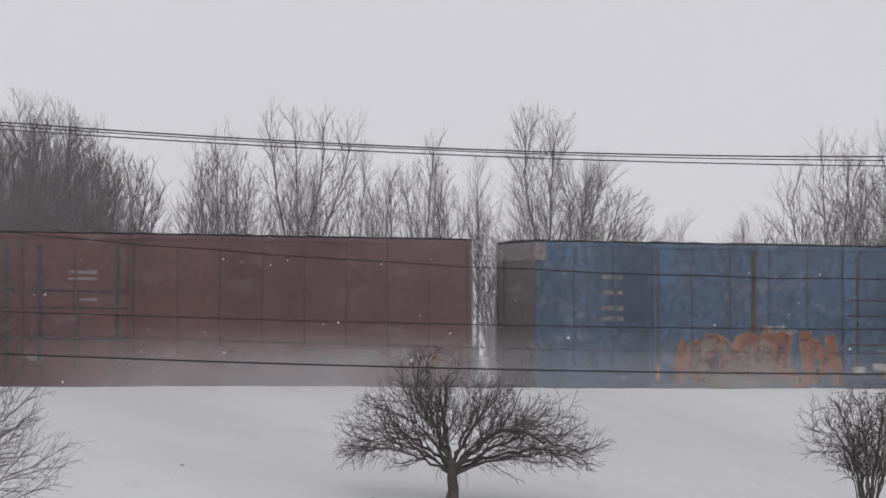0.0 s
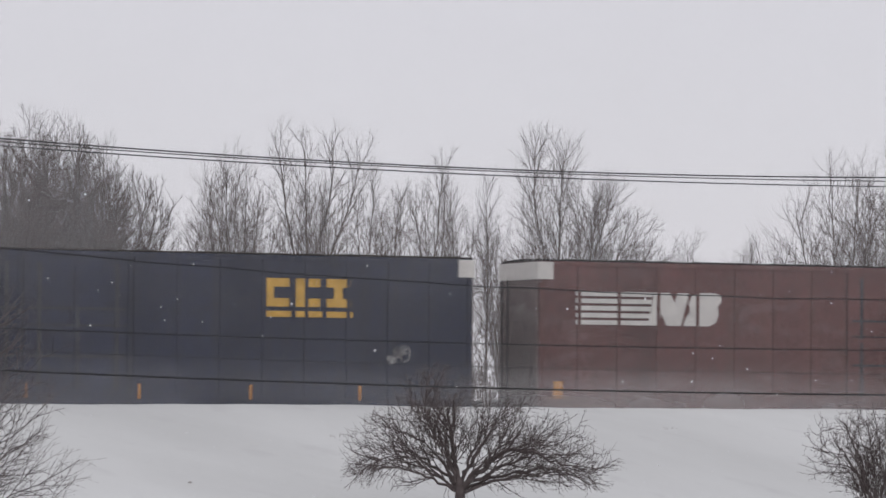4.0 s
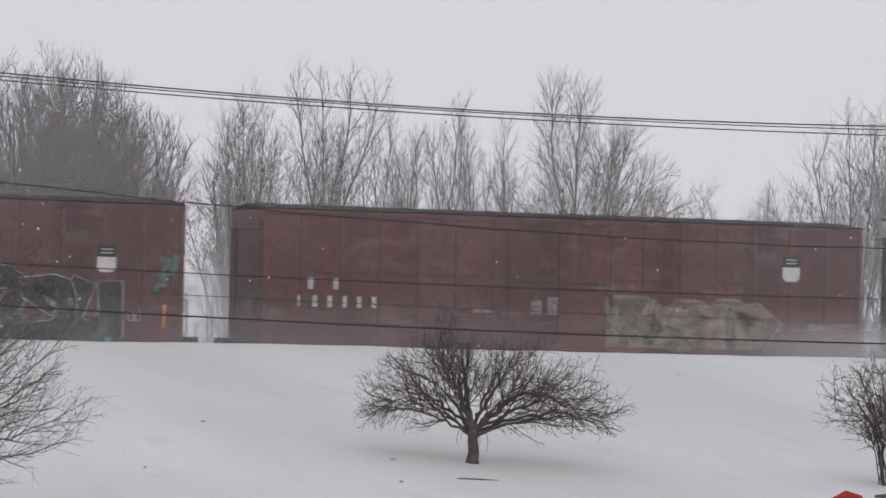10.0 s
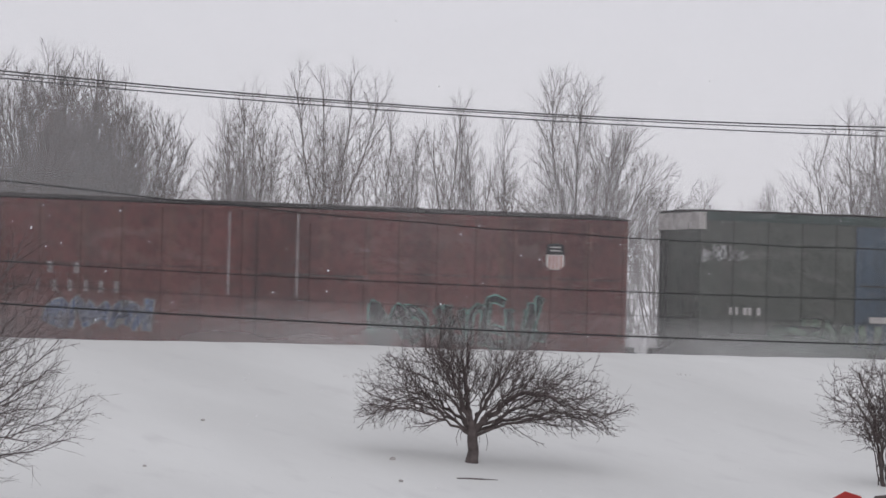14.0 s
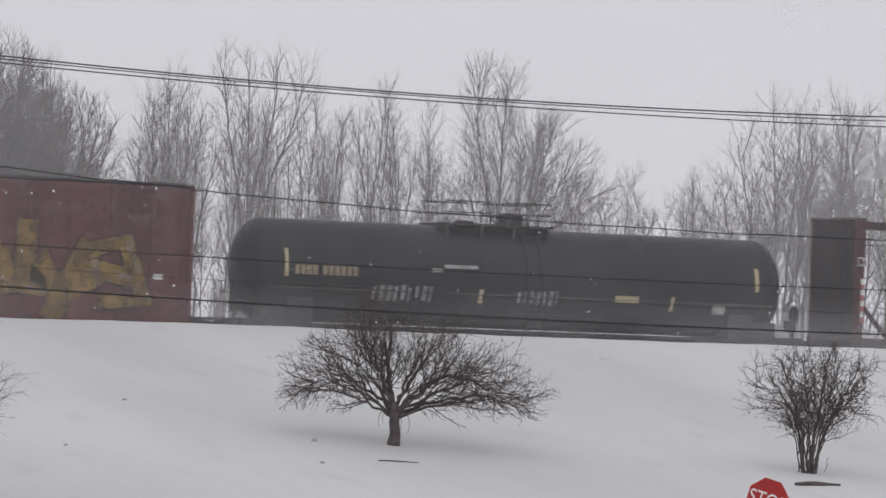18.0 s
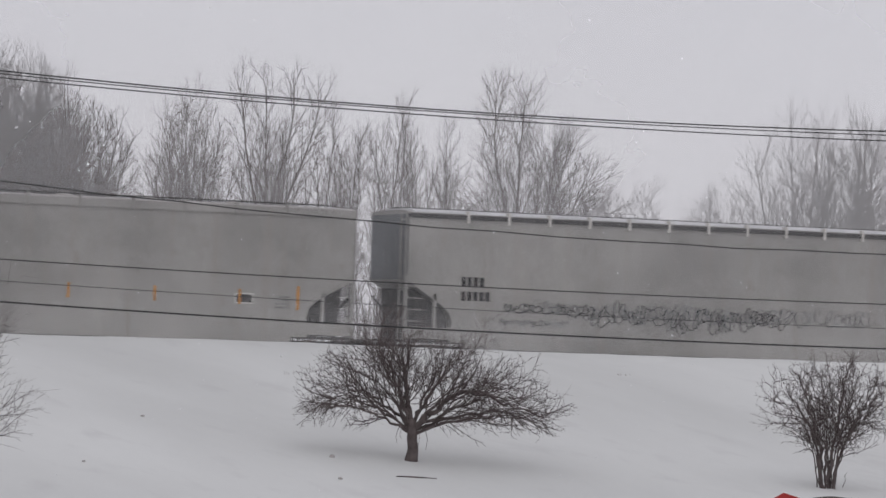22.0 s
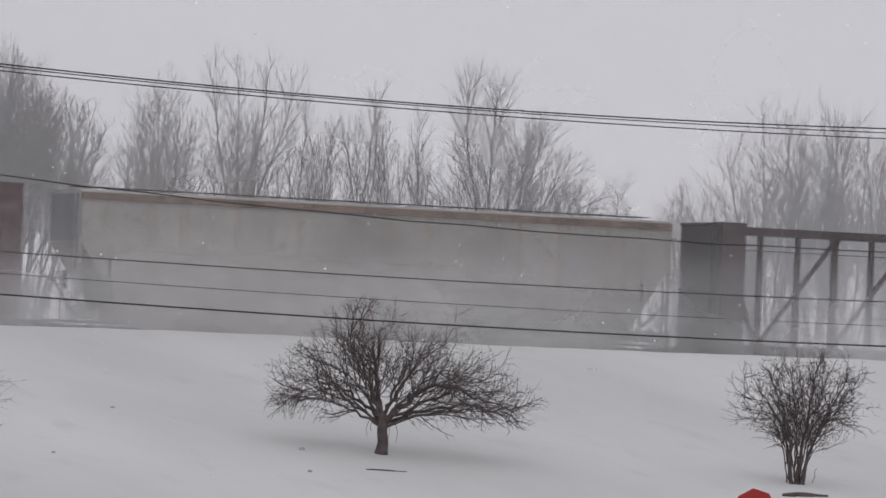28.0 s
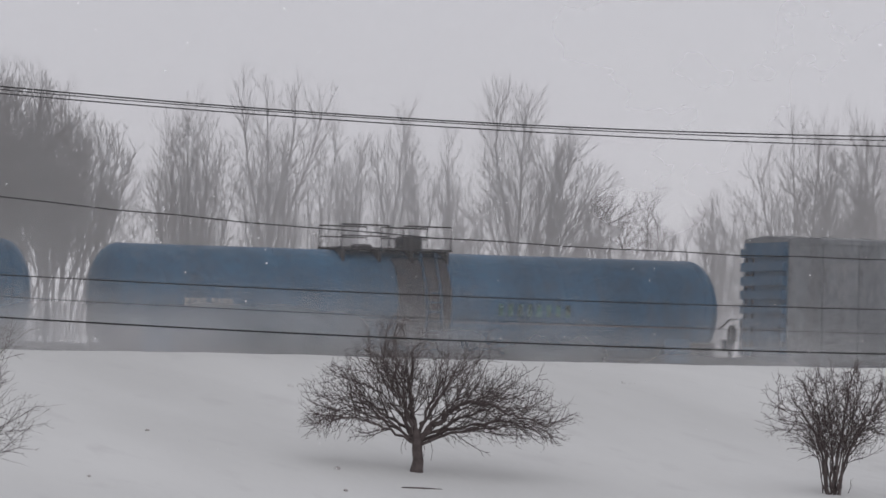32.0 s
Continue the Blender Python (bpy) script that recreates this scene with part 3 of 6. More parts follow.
        part("lock_bar", Geo().box(x0 + (x1 - x0) * 0.47, x0 + (x1 - x0) * 0.47 + 0.05, -w - 0.075, -w - 0.042, bottom + 0.3, eave - top_plate - 0.3), m, door)
    return car


def spaced(length, n):
    return [-length / 2 + length * (i + 1) / (n + 1) for i in range(n)]


def reflectors(car, length, n, z=1.15, material=None, y=SIDE):
    for x in spaced(length, n):
        part("reflector", Geo().box(x - 0.035, x + 0.035, y - 0.008, y, z, z + 0.42), material or ORANGE, car, "orange reflective strip")


def shield(car, x, z, blue, stripes=False):
    """A small shield emblem: plain coloured shapes."""
    g = Geo().prism([(x - 0.27, z), (x - 0.15, z - 0.1), (x + 0.15, z - 0.1), (x + 0.27, z), (x + 0.27, z + 0.32), (x - 0.27, z + 0.32)], SIDE - 0.002, SIDE + 0.03)
    part("emblem", g, WHITE, car, "white lower half of a shield emblem")
    g = Geo().prism([(x - 0.27, z + 0.335), (x + 0.27, z + 0.335), (x + 0.25, z + 0.62), (x, z + 0.66), (x - 0.25, z + 0.62)], SIDE - 0.002, SIDE + 0.03)
    part("emblem", g, EMBLUE if blue else WIRE, car, "dark upper half of a shield emblem")
    g = Geo()
    for k in range(2):
        g.box(x - 0.17, x + 0.17, SIDE - 0.006, SIDE - 0.002, z + 0.42 + 0.10 * k, z + 0.455 + 0.10 * k)
    part("emblem_bars", g, FADED, car)
    if stripes:
        g = Geo()
        for k in range(4):
            g.box(x - 0.2 + 0.115 * k, x - 0.145 + 0.115 * k, SIDE - 0.005, SIDE - 0.002, z - 0.08, z + 0.30)
        part("emblem_stripes", g, PINK, car, "faded red stripes of the shield")


def striped_emblem(car, x, z):
    """White speed stripes that run into two slanted solid shapes with small notches."""
    g, y = Geo(), SIDE + 0.02
    for k in range(5):
        zz = z + 0.207 * k
        g.prism([(x, zz), (x + 2.28 + 0.033 * k, zz), (x + 2.31 + 0.033 * k, zz + 0.132), (x, zz + 0.132)], y - 0.006, y)
    solid = [[(2.27, 0), (2.62, 0), (2.71, 0.34), (2.87, 0), (3.33, 0), (3.58, 0.96), (3.21, 0.96), (3.13, 0.66), (2.98, 0.96), (2.47, 0.96)],
             [(3.40, 0), (4.22, 0), (4.44, 0.10), (4.54, 0.34), (4.50, 0.56), (4.62, 0.72), (4.62, 0.90), (4.44, 0.97), (3.90, 0.97), (3.68, 0.90), (3.58, 0.66), (3.62, 0.42), (3.50, 0.26)]]
    for points in solid:
        g.prism([(x + u, z + w) for u, w in points], y - 0.0064, y - 0.0004)
    part("emblem", g, WHITE, car, "white striped emblem of plain slanted shapes")


def autoparts_car(label, material, corner=0.42, corner_material=None):
    """An extra-high box car of 26 m."""
    return boxcar(label, 26.3, 5.06, material, spaced(26.3, 20), [(-3.2, -0.2), (-0.05, 2.95)], pale_dusty_ends=True, white_corner=corner, corner_material=corner_material, peak=0.10, top_plate=0.12, drop=0.0, end_ribs=8, roof=ROOFTAR)


def sixty_foot(label, material=None):
    return boxcar(label, 18.7, 4.66, material or OXIDE, spaced(18.7, 15), [(-1.9, 1.3)], peak=0.2, top_plate=0.10, roof=ROOFTAR, seam=2.93, crust=30)


def high_fifty(label, material, doors, plate=None):
    return boxcar(label, 15.65, 5.05, material, spaced(15.65, 13), doors, white_corner=0.16, peak=0.08, top_plate=0.26, end_ribs=7, plate_material=plate, corner_material=FADED, roof=ROOFTAR)


# ---- covered hoppers ----
def hopper(label, length, eave, material, cut_top, cut_run, ticks=10, snow=True, shoulder=0.22, trims=None, chord=None, band=0.20, end_fill=True):
    car = car_base("covered_hopper", label, "hopper car", length, truck_in=2.0)
    h, w, zb, inset = length / 2, 1.5, 1.02, 0.08
    knee = [(h - cut_run, zb), (h - cut_run - 0.03, 1.62), (h - cut_run + 0.04, 1.84), (h - cut_run + 0.26, 2.06), (h - inset, cut_top)] if end_fill else [(h - cut_run, zb), (h - inset, cut_top)]
    side = [(-p, q) for p, q in knee[:1]] + knee + [(h - inset, eave), (-h + inset, eave)] + [(-p, q) for p, q in knee[:0:-1]]
    part("body", Geo().prism(side, -w, w), material, car)
    part("roof", Geo().section([(-w, eave), (w, eave), (w - shoulder, eave + 0.05), (0.5, eave + 0.09), (-0.5, eave + 0.09), (-w + shoulder, eave + 0.05)], -h + inset, h - inset), material, car)
    part("top_chord", Geo().box(-h + inset - 0.02, h - inset + 0.02, -w - 0.06, -w, eave - 0.02 - band, eave - 0.02), chord or material, car)
    part("side_sill", Geo().box(-h, h, -w - 0.022, -w + 0.06, 1.10, 1.44).box(-h + 1.9, h - 1.9, -w - 0.022, -w + 0.06, zb - 0.16, 1.10), material, car)
    if snow:
        part("roof_snow", Geo().section([(-w + 0.02, eave + 0.015), (w - 0.02, eave + 0.015), (w - shoulder, eave + 0.10), (0.45, eave + 0.15), (-0.45, eave + 0.15), (-w + shoulder, eave + 0.10)], -h + 0.25, h - 0.25), DUSTSNOW, car, "fresh snow lying on the roof")
    post = Geo().box(-0.035, 0.035, -w - 0.10, -w + 0.1, eave - 0.24, eave + 0.10).mesh("roof_bracket", trims or material)
    for x in spaced(length - 1.2, ticks):
        moved("roof_bracket", post, car, x)
    walkway = Geo().box(-h + 0.2, h - 0.2, -0.3, 0.3, eave + 0.16, eave + 0.18)
    part("roof_walkway", walkway, STEEL, car)
    hatch = Geo().lathe([(0, 0.02), (0, 0.27), (0.06, 0.27), (0.10, 0.2), (0.11, 0.02)], 12).mesh("hatch", material)
    for x in spaced(length - 2, 6):
        ob = moved("hatch", hatch, car, x, -0.75, eave + 0.27)
        ob.matrix_basis = pose(x, -0.78, eave + 0.02, 0, -90, 0)
    bay = Geo().add([(-1.5, -1.2, 1.0), (1.5, -1.2, 1.0), (1.5, 1.2, 1.0), (-1.5, 1.2, 1.0), (-0.35, -0.4, 0.42), (0.35, -0.4, 0.42), (0.35, 0.4, 0.42), (-0.35, 0.4, 0.42)],
                    [(0, 1, 2, 3), (7, 6, 5, 4), (4, 5, 1, 0), (5, 6, 2, 1), (6, 7, 3, 2), (7, 4, 0, 3)]).mesh("discharge_bay", material)
    for x in spaced(length - 3, 3):
        moved("discharge_bay", bay, car, x)
    for s in (-1, 1):
        part("end_platform", Geo().box(s * h if s < 0 else h - 2.1, -h + 2.1 if s < 0 else h, -w + 0.05, w - 0.05, 0.98, 1.06), STEEL, car)
        g = Geo()
        for x in (h - 0.06, h - 0.95):
            g.box(s * x - 0.045, s * x + 0.045, -w, -w + 0.09, 1.44, cut_top + (0.15 if x > h - 0.5 else -0.35))
        part("end_posts", g, material, car)
        part("end_sheet", Geo().box(s * (h - inset) - 0.006, s * (h - inset) + 0.006, -w + 0.03, w - 0.03, cut_top + 0.03, eave - 0.04), MIDGREY, car, "grimy end sheet")
        part("shear_plate", Geo().prism([(s * (h - 2.0), 1.06), (s * (h - 1.85), 1.06), (s * (h - 1.15), 2.0), (s * (h - 1.30), 2.0)] if s < 0 else
                                        [(h - 2.0, 1.06), (h - 1.85, 1.06), (h - 1.15, 2.0), (h - 1.30, 2.0)], -0.5, 0.5), STEEL, car)
        # Dark fill put in for the shade below the sloped end.
        if end_fill is True or (end_fill == "left" and s < 0):
            part("end_shade", Geo().prism([(p * s, q) for p, q in ((h - cut_run + 0.02, 1.07), (h - 0.45, 1.07), (h - 0.35, cut_top - 0.22), (h - cut_run + 0.30, 2.02), (h - cut_run + 0.02, 1.70))][::s], -1.3, 1.3), GRIMESHADE, car, "dark fill under the sloped end, standing for its shade")
        ladder(car, s * (h - 0.03), -1.42, -1.0, 1.06, eave, material, 9)
        side_ladder(car, s * (h - 0.30), -w - 0.0, 1.1, cut_top, material, 5)
        part("brake_gear", Geo().lathe([(0, 0.02), (0, 0.26), (0.05, 0.28), (0.08, 0.2)], 14, (0.4, 2.2)), STEEL, car).location = (s * (h - 0.2), 0, 0)
    part("air_reservoir", Geo().tube([(-h + 0.75, -1.0, 1.36), (-h + 0.75, -0.97, 1.36), (-h + 0.75, 0.1, 1.36), (-h + 0.75, 0.13, 1.36)], [0.12, 0.22, 0.22, 0.12], 12), STEEL, car, "sooty air reservoir on the end platform")
    part("brake_lever", Geo().box(-h + 0.42, -h + 0.48, -1.1, -1.02, 1.06, 2.35).box(-h + 0.30, -h + 0.36, -0.5, -0.42, 1.06, 2.0), STEEL, car)
    part("cross_brace", Geo().tube([(-h + 0.1, -1.3, 1.1), (-h + 0.1, 1.3, 2.3)], 0.04, 5).tube([(h - 0.1, -1.3, 2.2), (h - 0.1, 1.3, 1.1)], 0.04, 5), STEEL, car)
    return car


# ---- gondola ----
def gondola(label, length=18.0):
    car = car_base("gondola", label, "gondola", length)
    h, w, top = length / 2, 1.48, 3.02
    g = Geo()
    g.box(-h, h, -w, -w + 0.06, 1.28, top).box(-h, h, w - 0.06, w, 1.28, top).box(-h, -h + 0.06, -w + 0.06, w - 0.06, 1.28, top).box(h - 0.06, h, -w + 0.06, w - 0.06, 1.28, top).box(-h + 0.06, h - 0.06, -w + 0.06, w - 0.06, 1.28, 1.36)
    part("body", g, GONDOLA, car)
    for s in (-1, 1):
        part("top_rail", Geo().box(-h, h, s * w - 0.09, s * w + 0.09, top, top + 0.12), GONDOLA, car)
        part("side_sill", Geo().box(-h, h, s * w - 0.05, s * w + 0.05, 1.02, 1.28), GRIMESHADE, car)
        # Plain dark box added for the dark strip below the body.
        part("dark_underbody_band", Geo().box(-h + 1.0, h - 1.0, s * 1.15 - 0.05, s * 1.15 + 0.05, 0.50, 0.98), GRIMESHADE, car)
        part("end_rail", Geo().box(s * h - 0.08, s * h + 0.08, -w + 0.1, w - 0.1, top, top + 0.10), GONDOLA, car)
        end_rail(car, s * h, 1.2, 2.2, STEEL)
        side_ladder(car, s * (h - 0.35), -w - 0.05, 1.1, 2.9, GONDOLA, 6)
    post = Geo().add([(-0.09, -w - 0.11, 1.28), (0.09, -w - 0.11, 1.28), (0.09, -w, 1.28), (-0.09, -w, 1.28), (-0.07, -w - 0.09, top), (0.07, -w - 0.09, top), (0.07, -w, top), (-0.07, -w, top)],
                     [(3, 2, 1, 0), (4, 5, 6, 7), (0, 1, 5, 4), (1, 2, 6, 5), (2, 3, 7, 6), (3, 0, 4, 7)]).mesh("side_post", MIDGREY)
    for x in spaced(length, 11):
        moved("side_post", post, car, x)
    heavy = Geo().box(-0.09, 0.09, -w - 0.14, -w, 1.0, top + 0.2).mesh("bulkhead_post", DKGREEN)
    for x in (-h + 0.55, -2.85, 2.95, h - 0.2):
        moved("bulkhead_post", heavy, car, x)
    r = random.Random(5)
    for i in range(9):
        x, l = r.uniform(-h + 0.8, h - 0.8), r.uniform(0.6, 1.5)
        part("load", Geo().prism([(x - l, 2.7), (x + l, 2.7), (x + l * 0.7, 3.02 + r.uniform(0.0, 0.14)), (x - l * 0.6, 3.0 + r.uniform(0, 0.14))], -1.2, 1.2), MIDGREY, car, "snow-dusted grey load")
    for k in range(14):
        x, l = -8.4 + 1.25 * k + r.uniform(-0.3, 0.3), r.uniform(0.25, 0.7)
        part("stain", Geo().prism([(x - l, 1.30), (x + l, 1.30), (x + l * 0.8, 1.42 + r.uniform(0, 0.3)), (x + 0.1 * l, 1.50 + r.uniform(0, 0.35)), (x - l * 0.7, 1.40 + r.uniform(0, 0.3))], -w - 0.012, -w - 0.004), STAIN, car, "sooty stain along the foot of the side")
    for k in range(9):
        x = -7.6 + 1.95 * k + r.uniform(-0.3, 0.3)
        part("tie_down", Geo().box(x, x + 0.1, -w - 0.045, -w, 2.35 + r.uniform(0, 0.2), 2.86), GRIMESHADE, car)
    for x, z, a, b in ((-8.2, 2.45, 0.5, 0.1), (-5.6, 2.0, 0.16, 0.3), (-4.5, 1.9, 0.14, 0.34), (-4.3, 2.3, 0.25, 0.2), (-6.6, 2.75, 0.2, 0.3), (-2.0, 2.75, 0.3, 0.12), (3.6, 2.5, 0.25, 0.18), (1.2, 2.3, 0.3, 0.12)):
        plates(car, [(x, x + a, z, z + b)], FADED, "placard", y=-w - 0.008)
    g = Geo().box(-h + 2.2, -h + 3.6, -w - 0.02, -w + 0.3, 1.0, 1.08).box(3, 4.2, -w - 0.02, -w + 0.3, 1.0, 1.07).box(6.2, 7.6, -w - 0.02, -w + 0.3, 1.0, 1.06)
    part("ledge_snow", g, ROOFSNOW, car, "snow caught on the sill")
    return car


# ---- tank cars ----
def tank_car(label, length, radius, axis_z, material, style):
    car = car_base("tank_car", label, "tank car", length + 0.9, sill_z=(0.70, 1.0), truck_in=2.3)
    h = length / 2
    dome = [(math.sin(a) * 0.75, math.cos(a)) for a in (math.radians(k) for k in range(0, 91, 10))]
    prof = [(-h + 0.75 - x, max(r, 0.02) * radius) for x, r in reversed(dome)] + [(h - 0.75 + x, max(r, 0.02) * radius) for x, r in dome]
    part("tank", Geo().lathe(prof, 44, (0, axis_z)), material, car, smooth=True)
    g = Geo()
    for x in (-h + 0.8, -h / 2.2, 0, h / 2.2, h - 0.8):
        g.lathe([(x - 0.03, radius - 0.05), (x - 0.03, radius + 0.012), (x + 0.03, radius + 0.012), (x + 0.03, radius - 0.05)], 44, (0, axis_z))
    part("weld_bands", g, material, car)
    top = axis_z + radius
    part("platform", Geo().box(-2.5, 0.95, -0.95, 0.95, top + 0.02, top + 0.08), STEEL, car)
    bracket = Geo().box(-0.04, 0.04, -0.95, 0.95, top - 0.4, top + 0.02).mesh("platform_bracket", STEEL)
    for x in (-2.4, -1.3, -0.3, 0.8):
        moved("platform_bracket", bracket, car, x)
    cover = Geo().lathe([(0, 0.02), (0, 0.40), (0.34, 0.40), (0.40, 0.32), (0.42, 0.02)], 20).mesh("dome_cover", STEEL)
    moved("dome_cover", cover, car).matrix_basis = pose(-0.05, 0, top + 0.05, 0, -90, 0)
    moved("manway", cover, car).matrix_basis = pose(-1.5, 0, top - 0.14, 0, -90, 0) @ Matrix.Scale(0.8, 4)
    for y in (-0.92, 0.92):
        g = Geo()
        for x0, x1 in ((-2.45, -1.0), (-0.55, 0.9)):
            g.tube([(x0, y, top + 0.05), (x0, y, top + 0.72), (x1, y, top + 0.72), (x1, y, top + 0.05)], 0.028, 5)
            g.tube([(x0, y, top + 0.40), (x1, y, top + 0.40)], 0.02, 5)
        part("platform_railing", g, STEEL, car)
    g = Geo()
    for x in (-0.05, 0.4):
        g.tube([(x, -0.95, top), (x, -radius * 0.94, axis_z + 0.55), (x, -radius - 0.1, axis_z), (x, -radius - 0.1, 1.0)], 0.025, 5)
    for k in range(7):
        g.tube([(-0.05, -radius - 0.1, 1.1 + 0.27 * k), (0.4, -radius - 0.1, 1.1 + 0.27 * k)], 0.016, 5)
    part("ladder", g, material if style == "blue" else STEEL, car)
    zr = axis_z - 0.5
    part("grab_rail", Geo().tube([(-h + 0.6, -math.sqrt(radius ** 2 - 0.25) - 0.09, zr), (h - 0.6, -math.sqrt(radius ** 2 - 0.25) - 0.09, zr)], 0.012, 5), DULL, car, "thin grab rail along the tank")
    for s in (-1, 1):
        x = s * (h - 1.6)
        part("saddle", Geo().section([(-1.3, 0.9), (1.3, 0.9), (1.25, axis_z - 0.75), (-1.25, axis_z - 0.75)], x - 0.4, x + 0.4), material, car)
        part("end_deck", Geo().box(s * (h + 0.35) - 0.6, s * (h + 0.35) + 0.1, -1.3, 1.3, 0.98, 1.06), STEEL, car)
        g = Geo()
        g.tube([(s * (h - 0.7), -1.36, 1.06), (s * (h + 0.42), -1.36, 1.06)], 0.03, 5)
        g.tube([(s * (h + 0.42), -1.36, 1.0), (s * (h + 0.42), -1.36, 2.2), (s * (h + 0.05), -1.36, 2.2), (s * (h - 0.3), -1.36, 1.9)], 0.028, 5)
        part("end_railing", g, STEEL, car)
        # Plain dark box added for the dark underframe below the tank.
        part("dark_underframe_band", Geo().box(0 if s > 0 else -h, h if s > 0 else 0, -1.28, -1.12, 0.62, 0.98), GRIMESHADE, car)
        part("end_frame", Geo().box(s * (h - 0.15) - 0.55, s * (h - 0.15) + 0.45, -1.32, -1.2, 0.72, 1.06).box(s * (h - 0.9) - 0.5, s * (h - 0.9) + 0.5, -1.25, -0.6, 0.9, 1.5), STEEL, car)
        wheel = part("brake_wheel", Geo().lathe([(-0.02, 0.24), (-0.02, 0.30), (0.02, 0.30), (0.02, 0.24)], 18), GRIMESHADE, car)
        wheel.location = (s * (h + 0.30), -1.0, 1.75)
        part("brake_stand", Geo().box(s * (h + 0.26) - 0.05, s * (h + 0.26) + 0.05, -1.06, -0.94, 1.0, 1.9).box(s * (h + 0.2) - 0.16, s * (h + 0.2) + 0.1, -1.15, -0.85, 1.25, 1.6), GRIMESHADE, car)
    return car


def on_tank(car, boxes, material, name, radius, axis_z, label=""):
    """Flat plates laid on the near side of a tank, bent along its round."""
    g = Geo()
    for x0, x1, z0, z1 in boxes:
        zs = np.linspace(z0, z1, max(4, int((z1 - z0) / 0.12)))
        ring = [(-math.sqrt(max(0.01, radius ** 2 - (z - axis_z) ** 2)) - 0.016, float(z)) for z in zs]
        g.section(ring + [(y + 0.012, z) for y, z in reversed(ring)], x0, x1)
    part(name, g, material, car, label)


def tank_marks(car, x, z, words, size, material, radius, axis_z, label):
    boxes, at = [], x
    for w in words:
        for _ in range(w):
            boxes.append((at, at + size * 0.5, z, z + size))
            at += size * 0.68
        at += size * 0.4
    on_tank(car, boxes, material, "lettering", radius, axis_z, label)


# ---- centre-beam lumber flats ----
def centre_beam(label, material, steep):
    length, top = 22.8, 4.70
    car = car_base("centre_beam_flat", label, "flat car", length, sill_z=(0.55, 0.98), truck_in=2.2)
    h = length / 2
    part("deck", Geo().box(-h, h, -1.45, 1.45, 1.06, 1.14), material, car)
    for s in (-1, 1):
        part("side_sill", Geo().box(-h, h, s * 1.45 - 0.05, s * 1.45 + 0.05, 0.78, 1.16), BEAMDARK, car)
    part("top_chord", Geo().box(-h + 0.02, h - 0.02, -0.17, 0.17, top - 0.22, top), material, car)
    part("top_flange", Geo().box(-h + 0.3, h - 0.3, -0.36, 0.36, top - 0.245, top - 0.205), material, car)
    deep = 0.75 if steep else 0.34            # how deep the bulkheads are
    step, n, start = (1.26, 16, -9.45) if steep else (1.249, 18, -10.67)
    def post_mesh(w0, w1):
        return Geo().add([(-w0, -0.12, 1.14), (w0, -0.12, 1.14), (w0, 0.12, 1.14), (-w0, 0.12, 1.14), (-w1, -0.08, top - 0.2), (w1, -0.08, top - 0.2), (w1, 0.08, top - 0.2), (-w1, 0.08, top - 0.2)],
                         [(3, 2, 1, 0), (4, 5, 6, 7), (0, 1, 5, 4), (1, 2, 6, 5), (2, 3, 7, 6), (3, 0, 4, 7)]).mesh("post", material)
    thin, wide = post_mesh(0.070, 0.062), post_mesh(0.092, 0.082)
    xs = [start + i * step for i in range(n)]
    first = 2 if steep else 3                 # the post at whose top the first long brace ends
    tops = {first + 2 * k for k in range(4)} | {n - 1 - first - 2 * k for k in range(4)}
    feet = {i - 2 for i in tops if i <= n // 2 + 1} | {i + 2 for i in tops if i >= n // 2 - 2}
    for i, x in enumerate(xs):
        moved("post", wide if i in tops else thin, car, x)
    gusset = Geo().prism([(-0.20, top - 0.22), (-0.09, top - 0.50), (0.09, top - 0.50), (0.20, top - 0.22)], -0.03, 0.03).mesh("gusset", material)
    foot = Geo().prism([(-0.18, 1.14), (0.18, 1.14), (0.10, 1.30), (-0.10, 1.30)], -0.15, -0.12).mesh("post_foot", material)
    for i, x in enumerate(xs):
        if i in tops:
            moved("gusset", gusset, car, x)
        if i in feet:
            moved("post_foot", foot, car, x)

    def brace(i, j, za, zb, name="diagonal_brace"):
        a, b = Vector((xs[i] if isinstance(i, int) else i, 0, za)), Vector((xs[j] if isinstance(j, int) else j, 0, zb))
        d = (b - a).normalized()
        u = Vector((-d.z, 0, d.x)) * 0.058
        part(name, Geo().prism([tuple((p + q)[k] for k in (0, 2)) for p, q in ((a, u), (a, -u), (b, -u), (b, u))], -0.06, 0.06), material, car)

    zb, zt = 1.16, top - 0.3
    for k in range(4):
        i = first + 2 * k
        brace(i - 2, i, zb, zt)
        brace(n + 1 - i, n - 1 - i, zb, zt)
    for s in (-1, 1):
        if steep:
            brace(s * (h - deep), xs[0] - 0.1 if s < 0 else xs[-1] + 0.1, zt, zb)
        else:
            brace(1 if s < 0 else n - 2, s * (h - deep), zb, zb + 1.75)
    bm = BEAMRED if material is BEAMRED else BEAMDARK
    for s in (-1, 1):
        xo, xi = s * h, s * (h - deep)
        a, b = min(xo, xi), max(xo, xi)
        head = part("bulkhead", Geo().box(a + 0.05, b - 0.05, -1.36, 1.36, 1.14, top - 0.02), bm, car)
        for y in (-1.45, 1.36):
            part("corner_column", Geo().box(a, b, y, y + 0.09, 1.14, top), BEAMRUST if material is BEAMRED else material, head)
        ribs = Geo()
        for y in (-0.9, -0.45, 0, 0.45, 0.9):
            ribs.box(a, a + 0.05, y - 0.05, y + 0.05, 1.2, top - 0.1).box(b - 0.05, b, y - 0.05, y + 0.05, 1.2, top - 0.1)
        part("bulkhead_ribs", ribs, bm, head)
